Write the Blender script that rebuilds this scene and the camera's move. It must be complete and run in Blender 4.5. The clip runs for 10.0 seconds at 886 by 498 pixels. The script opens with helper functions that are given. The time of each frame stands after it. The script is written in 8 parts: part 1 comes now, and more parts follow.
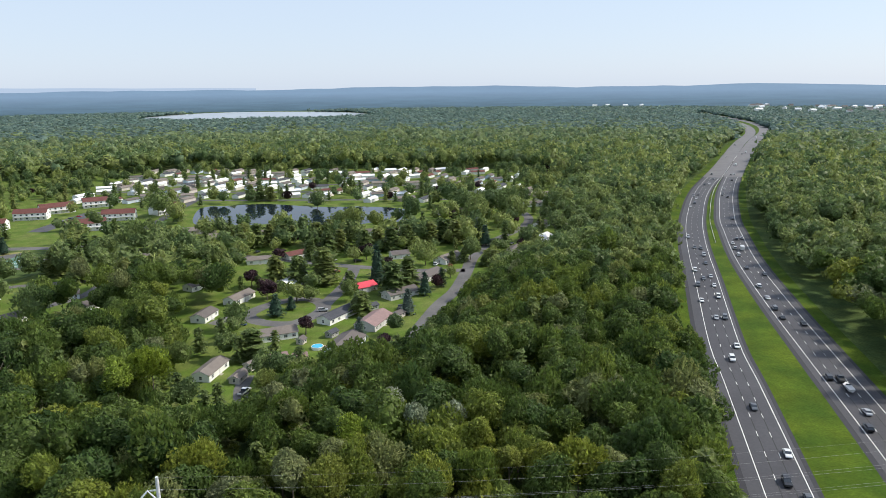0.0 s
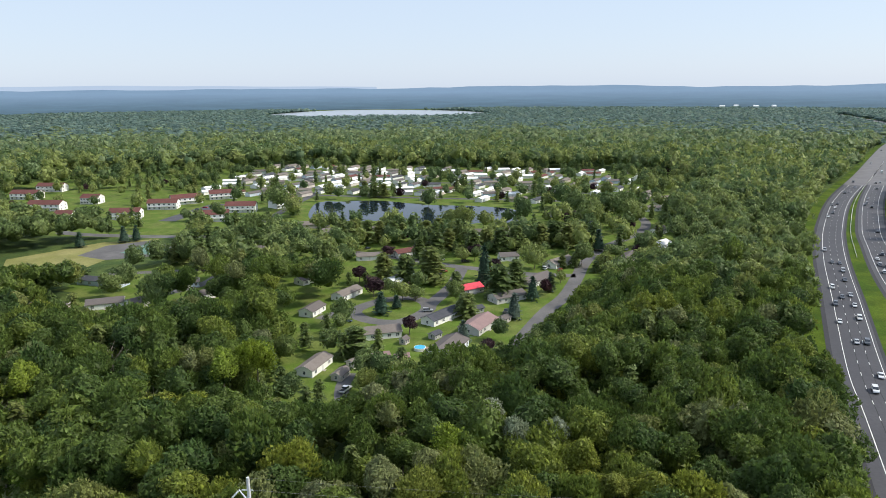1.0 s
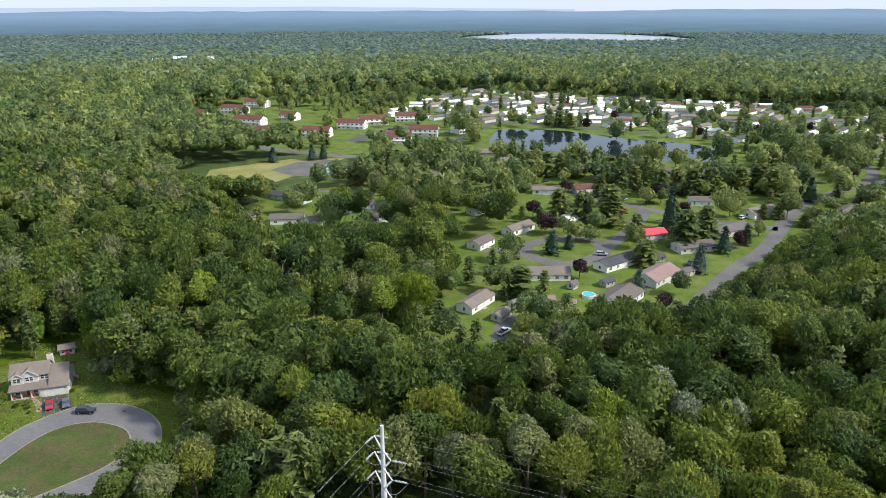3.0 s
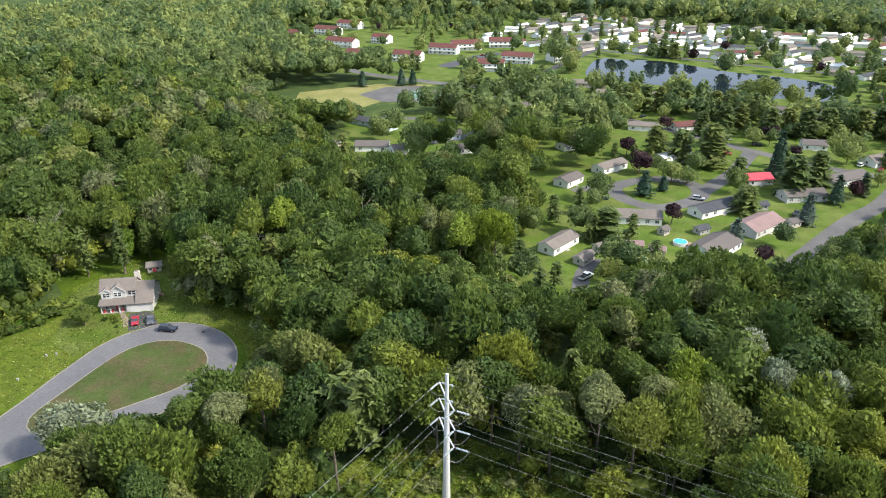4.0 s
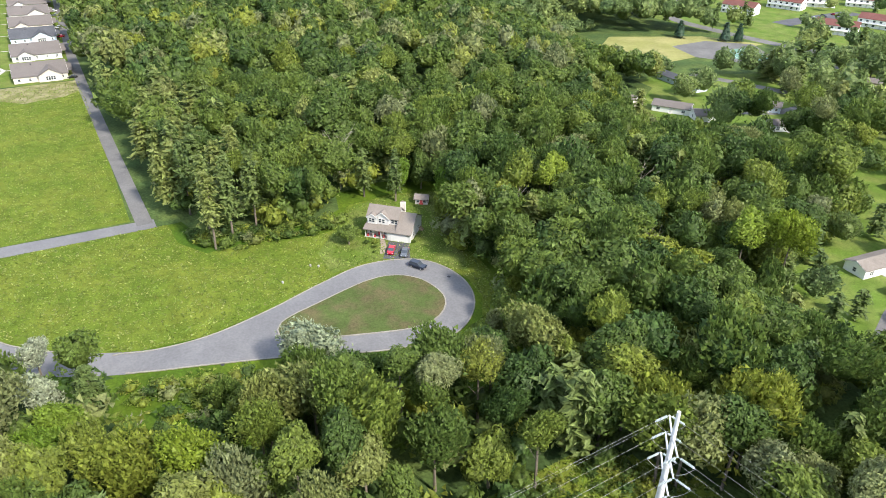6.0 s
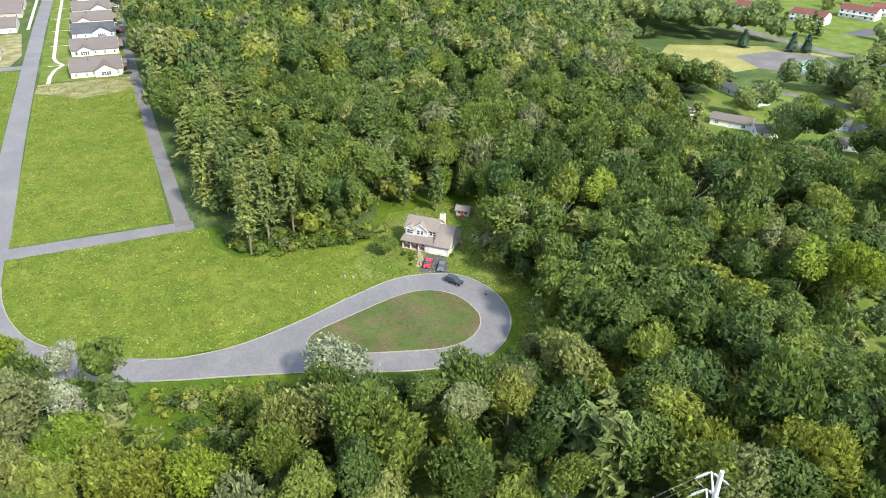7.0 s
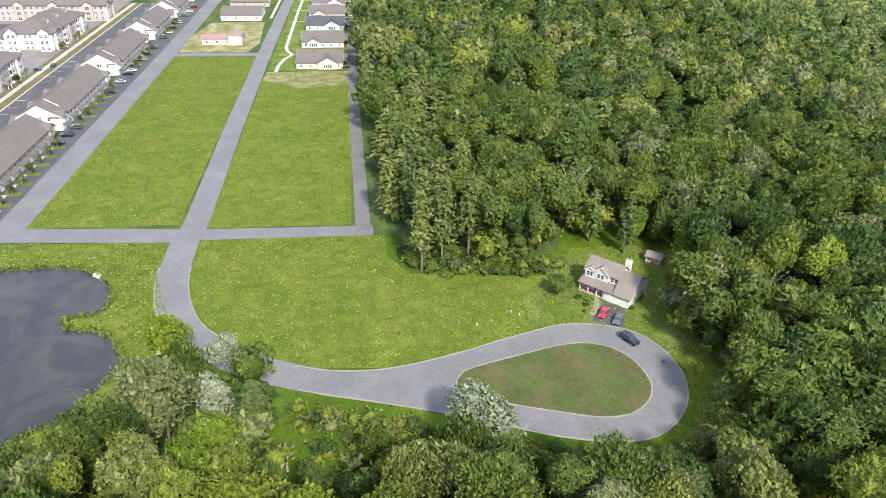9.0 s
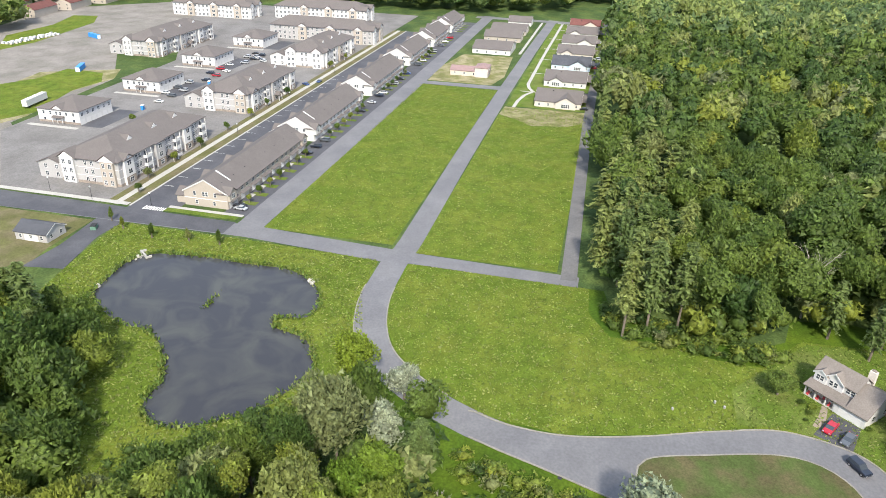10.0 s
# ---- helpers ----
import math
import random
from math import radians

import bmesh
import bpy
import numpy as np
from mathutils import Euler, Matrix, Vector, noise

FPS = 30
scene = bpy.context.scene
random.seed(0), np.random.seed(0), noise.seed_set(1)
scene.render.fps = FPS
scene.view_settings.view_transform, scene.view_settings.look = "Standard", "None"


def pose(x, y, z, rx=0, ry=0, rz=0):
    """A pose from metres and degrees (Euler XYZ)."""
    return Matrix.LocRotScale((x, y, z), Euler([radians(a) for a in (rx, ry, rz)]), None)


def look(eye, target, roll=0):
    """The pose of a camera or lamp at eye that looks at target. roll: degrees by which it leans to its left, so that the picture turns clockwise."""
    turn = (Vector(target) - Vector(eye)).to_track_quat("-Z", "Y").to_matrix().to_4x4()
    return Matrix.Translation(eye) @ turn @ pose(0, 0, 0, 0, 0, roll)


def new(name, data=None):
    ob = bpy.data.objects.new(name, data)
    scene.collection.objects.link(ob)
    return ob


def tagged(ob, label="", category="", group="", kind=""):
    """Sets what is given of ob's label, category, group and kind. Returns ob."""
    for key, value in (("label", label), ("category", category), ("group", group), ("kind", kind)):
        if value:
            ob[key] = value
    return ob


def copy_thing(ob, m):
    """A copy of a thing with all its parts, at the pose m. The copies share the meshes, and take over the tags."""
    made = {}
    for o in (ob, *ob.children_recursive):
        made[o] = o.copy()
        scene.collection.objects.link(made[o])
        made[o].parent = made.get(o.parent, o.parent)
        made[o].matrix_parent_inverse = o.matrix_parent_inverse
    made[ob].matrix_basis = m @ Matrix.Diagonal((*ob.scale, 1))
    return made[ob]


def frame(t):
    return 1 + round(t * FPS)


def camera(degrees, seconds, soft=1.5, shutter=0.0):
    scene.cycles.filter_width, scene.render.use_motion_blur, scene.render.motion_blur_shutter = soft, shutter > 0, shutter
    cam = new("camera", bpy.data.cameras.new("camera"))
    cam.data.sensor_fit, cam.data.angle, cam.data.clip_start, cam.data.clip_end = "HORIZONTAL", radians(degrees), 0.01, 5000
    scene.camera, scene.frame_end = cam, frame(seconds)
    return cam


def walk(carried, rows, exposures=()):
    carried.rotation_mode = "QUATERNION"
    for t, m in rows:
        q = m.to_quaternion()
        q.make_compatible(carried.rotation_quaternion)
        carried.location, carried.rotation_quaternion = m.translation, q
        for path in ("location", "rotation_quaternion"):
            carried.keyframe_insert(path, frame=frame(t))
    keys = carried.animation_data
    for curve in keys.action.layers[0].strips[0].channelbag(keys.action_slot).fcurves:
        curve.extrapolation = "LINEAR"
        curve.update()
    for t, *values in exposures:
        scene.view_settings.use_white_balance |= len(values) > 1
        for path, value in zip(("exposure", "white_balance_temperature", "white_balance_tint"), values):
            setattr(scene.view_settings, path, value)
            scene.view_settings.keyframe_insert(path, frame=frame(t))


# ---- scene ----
cam = camera(63.94, 10.0, 0.6)
PATH = [
    (0, look((-0.00, 0.00, 99.95), (-0.00, 97.44, 77.45), -0.62)),
    (0.5, look((0.39, 4.39, 99.67), (-7.77, 101.49, 77.20), -0.50)),
    (1, look((0.72, 8.75, 99.38), (-14.84, 104.94, 76.90), -0.44)),
    (1.5, look((0.92, 13.04, 99.07), (-21.22, 107.61, 75.27), -0.42)),
    (2, look((0.91, 17.26, 98.75), (-27.13, 109.59, 72.52), -0.39)),
    (2.5, look((0.67, 21.43, 98.47), (-33.42, 110.92, 69.65), -0.20)),
    (4, look((-1.72, 33.59, 97.87), (-49.81, 110.85, 56.42), 0.16)),
    (4.5, look((-3.06, 37.46, 97.85), (-56.88, 107.49, 50.96), 0.34)),
    (5, look((-4.60, 41.22, 97.90), (-66.37, 102.84, 49.02), 0.50)),
    (5.5, look((-6.39, 44.85, 97.96), (-75.49, 97.95, 48.90), 0.72)),
    (7, look((-13.65, 54.60, 98.49), (-89.88, 96.62, 49.26), 1.15)),
    (7.5, look((-16.61, 57.26, 98.73), (-95.45, 93.93, 49.35), 1.25)),
    (8, look((-19.78, 59.62, 98.93), (-100.98, 90.56, 49.44), 1.32)),
    (8.5, look((-23.19, 61.69, 99.08), (-106.36, 86.70, 49.51), 1.41)),
    (9, look((-26.79, 63.56, 99.17), (-112.04, 80.65, 49.78), 1.49)),
    (9.5, look((-30.52, 65.32, 99.21), (-118.18, 68.87, 51.21), 1.55)),
    (10, look((-34.34, 67.04, 99.19), (-122.21, 53.99, 53.27), 1.71)),
]
EXPOSURES = [(0.0, 0.12), (2.5, 0.22), (4.5, 0.78), (7.0, 1.05), (8.5, 0.98), (10.0, 0.78)]
walk(cam, PATH, EXPOSURES)

# ---- daylight ----
SUN_EL, SUN_DIR = radians(42), Vector((0.965, 0.2, 0.0))
sky_world = bpy.data.worlds.new("hazy_sky")
scene.world = sky_world
sky_world.use_nodes = True
wn = sky_world.node_tree
sky = wn.nodes.new("ShaderNodeTexSky")
sky.sky_type, sky.sun_disc = 'NISHITA', False
sky.sun_elevation = SUN_EL
sky.sun_rotation = math.atan2(SUN_DIR.x, SUN_DIR.y)
sky.air_density, sky.dust_density, sky.ozone_density = 1.0, 0.6, 2.0
haze = wn.nodes.new("ShaderNodeMix")
haze.data_type = 'RGBA'
haze.inputs[0].default_value = 0.8
haze.inputs[7].default_value = (3.82, 4.47, 5.5, 1.0)
wn.links.new(sky.outputs[0], haze.inputs[6])
wn.links.new(haze.outputs[2], wn.nodes["Background"].inputs[0])
wn.nodes["Background"].inputs[1].default_value = 0.16
sun_data = bpy.data.lights.new("sun", 'SUN')
sun_data.energy, sun_data.angle, sun_data.color = 4.4, radians(6), (1.0, 0.93, 0.80)
sun = new("sun", sun_data)
sun.matrix_world = look(Vector((SUN_DIR.x * math.cos(SUN_EL), SUN_DIR.y * math.cos(SUN_EL), math.sin(SUN_EL))) * 300, (0, 0, 0))

# ---- materials ----
def material(name, base, rough=0.8, metal=0.0, vary=0.15, scale=1.0, bump=0.0, other=None, spot=None, coat=0.0, island=0.0):
    """A procedural surface: base colour, broken up by coarse and fine noise. other: a second colour that
    mixes in patches of size `spot` metres; island: how much every separate piece differs."""
    m = bpy.data.materials.new(name)
    m.use_nodes = True
    t = m.node_tree
    b = t.nodes["Principled BSDF"]
    b.inputs["Roughness"].default_value, b.inputs["Metallic"].default_value = rough, metal
    b.inputs["Coat Weight"].default_value = coat
    if rough >= 0.88:
        b.inputs["Specular IOR Level"].default_value = 0.1
    geo = t.nodes.new("ShaderNodeNewGeometry")
    pos = geo.outputs["Position"]

    def noise_at(size, detail=4.0):
        n = t.nodes.new("ShaderNodeTexNoise")
        n.inputs["Scale"].default_value, n.inputs["Detail"].default_value = 1.0 / size, detail
        t.links.new(pos, n.inputs["Vector"])
        return n.outputs["Fac"]

    def mixed(fac, a, c, kind='MIX'):
        x = t.nodes.new("ShaderNodeMix")
        x.data_type, x.blend_type = 'RGBA', kind
        for sock, val in ((x.inputs[0], fac), (x.inputs[6], a), (x.inputs[7], c)):
            if hasattr(val, "is_linked"):
                t.links.new(val, sock)
            else:
                sock.default_value = val if isinstance(val, float) else (*val, 1.0)
        return x.outputs[2]

    def ramp(fac, lo, hi, a=0.0, c=1.0):
        r = t.nodes.new("ShaderNodeMapRange")
        r.inputs[1].default_value, r.inputs[2].default_value = lo, hi
        r.inputs[3].default_value, r.inputs[4].default_value = a, c
        t.links.new(fac, r.inputs[0])
        return r.outputs[0]

    col = base
    if other:
        col = mixed(ramp(noise_at(spot or 5.0, 6.0), 0.42, 0.62), base, other)
    fine = ramp(noise_at(scale * 0.12, 5.0), 0.3, 0.7, 1.0 - vary, 1.0 + vary)
    coarse = ramp(noise_at(scale * 2.3, 3.0), 0.3, 0.7, 1.0 - vary * 0.7, 1.0 + vary * 0.7)
    level = fine
    for other_level in (coarse, ramp(noise_at(scale * 0.4, 3.0), 0.3, 0.7, 1.0 - vary * 0.5, 1.0 + vary * 0.5)):
        mul = t.nodes.new("ShaderNodeMath")
        mul.operation = 'MULTIPLY'
        t.links.new(level, mul.inputs[0])
        t.links.new(other_level, mul.inputs[1])
        level = mul.outputs[0]
    if island:
        add = t.nodes.new("ShaderNodeMath")
        add.operation = 'MULTIPLY'
        t.links.new(ramp(geo.outputs["Random Per Island"], 0.0, 1.0, 1.0 - island, 1.0 + island), add.inputs[0])
        t.links.new(level, add.inputs[1])
        level = add.outputs[0]
    g = t.nodes.new("ShaderNodeCombineColor")
    for i in range(3):
        t.links.new(level, g.inputs[i])
    t.links.new(mixed(1.0, col, g.outputs[0], 'MULTIPLY'), b.inputs["Base Color"])
    if bump:
        k = t.nodes.new("ShaderNodeBump")
        k.inputs["Strength"].default_value, k.inputs["Distance"].default_value = 0.6, bump
        t.links.new(noise_at(scale * 0.2, 6.0), k.inputs["Height"])
        t.links.new(k.outputs[0], b.inputs["Normal"])
    return m


def leaf_material(name, dark, light, warm, glow=0.3, pale=None):
    """Leaves: each tree has its own tint, each clump its own shade; light passes through."""
    m = bpy.data.materials.new(name)
    m.use_nodes = True
    t = m.node_tree
    b = t.nodes["Principled BSDF"]
    b.inputs["Roughness"].default_value = 0.55
    b.inputs["Specular IOR Level"].default_value = 0.25
    at = t.nodes.new("ShaderNodeAttribute")
    at.attribute_name = "tint"
    info = t.nodes.new("ShaderNodeObjectInfo")
    geo = t.nodes.new("ShaderNodeNewGeometry")
    s = t.nodes.new("ShaderNodeMath")
    s.operation = 'ADD'
    t.links.new(at.outputs["Fac"], s.inputs[0])
    t.links.new(info.outputs["Random"], s.inputs[1])
    w = t.nodes.new("ShaderNodeMath")
    w.operation = 'FRACT'
    t.links.new(s.outputs[0], w.inputs[0])
    r = t.nodes.new("ShaderNodeValToRGB")
    r.color_ramp.elements[0].color, r.color_ramp.elements[1].color = (*dark, 1), (*(pale or warm), 1)
    e = r.color_ramp.elements.new(0.48)
    e.color = (*light, 1)
    e = r.color_ramp.elements.new(0.8)
    e.color = (*warm, 1)
    t.links.new(w.outputs[0], r.inputs[0])
    rng = t.nodes.new("ShaderNodeMapRange")
    rng.inputs[3].default_value, rng.inputs[4].default_value = 0.68, 1.32
    t.links.new(geo.outputs["Random Per Island"], rng.inputs[0])
    level = rng.outputs[0]
    for size, lo, hi in ((0.5, 0.75, 1.25), (1.6, 0.82, 1.18)):
        n = t.nodes.new("ShaderNodeTexNoise")
        n.inputs["Scale"].default_value, n.inputs["Detail"].default_value = 1.0 / size, 3.0
        t.links.new(geo.outputs["Position"], n.inputs["Vector"])
        k = t.nodes.new("ShaderNodeMapRange")
        k.inputs[1].default_value, k.inputs[2].default_value = 0.36, 0.64
        k.inputs[3].default_value, k.inputs[4].default_value = lo, hi
        t.links.new(n.outputs["Fac"], k.inputs[0])
        u = t.nodes.new("ShaderNodeMath")
        u.operation = 'MULTIPLY'
        t.links.new(level, u.inputs[0])
        t.links.new(k.outputs[0], u.inputs[1])
        level = u.outputs[0]
    g = t.nodes.new("ShaderNodeCombineColor")
    for i in range(3):
        t.links.new(level, g.inputs[i])
    x = t.nodes.new("ShaderNodeMix")
    x.data_type, x.blend_type = 'RGBA', 'MULTIPLY'
    x.inputs[0].default_value = 1.0
    t.links.new(r.outputs[0], x.inputs[6])
    t.links.new(g.outputs[0], x.inputs[7])
    t.links.new(x.outputs[2], b.inputs["Base Color"])
    tr = t.nodes.new("ShaderNodeBsdfTranslucent")
    t.links.new(x.outputs[2], tr.inputs[0])
    mix = t.nodes.new("ShaderNodeMixShader")
    mix.inputs[0].default_value = glow
    t.links.new(b.outputs[0], mix.inputs[1])
    t.links.new(tr.outputs[0], mix.inputs[2])
    t.links.new(mix.outputs[0], t.nodes["Material Output"].inputs[0])
    return m


def water_material(name, tint, rough=0.03, ripple=0.4, murk=None, gloss=0.5):
    m = bpy.data.materials.new(name)
    m.use_nodes = True
    t = m.node_tree
    b = t.nodes["Principled BSDF"]
    b.inputs["Base Color"].default_value = (*tint, 1)
    b.inputs["Roughness"].default_value = rough
    b.inputs["IOR"].default_value = 1.33
    b.inputs["Specular IOR Level"].default_value = gloss
    geo = t.nodes.new("ShaderNodeNewGeometry")
    n = t.nodes.new("ShaderNodeTexNoise")
    n.inputs["Scale"].default_value, n.inputs["Detail"].default_value = 1.2, 4.0
    t.links.new(geo.outputs["Position"], n.inputs["Vector"])
    k = t.nodes.new("ShaderNodeBump")
    k.inputs["Strength"].default_value, k.inputs["Distance"].default_value = ripple, 0.02
    t.links.new(n.outputs["Fac"], k.inputs["Height"])
    t.links.new(k.outputs[0], b.inputs["Normal"])
    if murk:
        n = t.nodes.new("ShaderNodeTexNoise")
        n.inputs["Scale"].default_value, n.inputs["Detail"].default_value, n.inputs["Distortion"].default_value = 0.085, 6.0, 1.2
        t.links.new(geo.outputs["Position"], n.inputs["Vector"])
        r = t.nodes.new("ShaderNodeValToRGB")
        r.color_ramp.elements[0].position, r.color_ramp.elements[1].position = 0.42, 0.7
        r.color_ramp.elements[0].color, r.color_ramp.elements[1].color = (*tint, 1), (*murk, 1)
        t.links.new(n.outputs["Fac"], r.inputs[0])
        t.links.new(r.outputs[0], b.inputs["Base Color"])
    return m


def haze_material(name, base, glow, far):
    """Far hills: a dull colour, with the air's haze painted in as glow, paler higher up."""
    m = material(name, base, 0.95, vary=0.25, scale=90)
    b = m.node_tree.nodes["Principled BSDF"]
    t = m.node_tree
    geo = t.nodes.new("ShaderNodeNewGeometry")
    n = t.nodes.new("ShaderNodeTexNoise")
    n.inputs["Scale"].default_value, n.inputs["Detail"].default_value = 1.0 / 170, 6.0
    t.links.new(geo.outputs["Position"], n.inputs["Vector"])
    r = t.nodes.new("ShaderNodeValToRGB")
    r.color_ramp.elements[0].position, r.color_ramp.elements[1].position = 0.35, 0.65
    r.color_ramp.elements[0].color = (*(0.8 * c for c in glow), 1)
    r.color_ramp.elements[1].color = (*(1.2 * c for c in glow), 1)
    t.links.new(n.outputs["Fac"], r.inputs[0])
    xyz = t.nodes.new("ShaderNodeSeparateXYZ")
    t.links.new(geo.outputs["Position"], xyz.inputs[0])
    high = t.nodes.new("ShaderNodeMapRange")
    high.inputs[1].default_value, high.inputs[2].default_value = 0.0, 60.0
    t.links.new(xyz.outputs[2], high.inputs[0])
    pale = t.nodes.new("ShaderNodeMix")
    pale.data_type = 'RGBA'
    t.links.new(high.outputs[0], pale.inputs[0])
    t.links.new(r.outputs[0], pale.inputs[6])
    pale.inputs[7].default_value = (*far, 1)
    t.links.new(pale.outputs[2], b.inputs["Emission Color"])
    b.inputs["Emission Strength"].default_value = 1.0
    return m


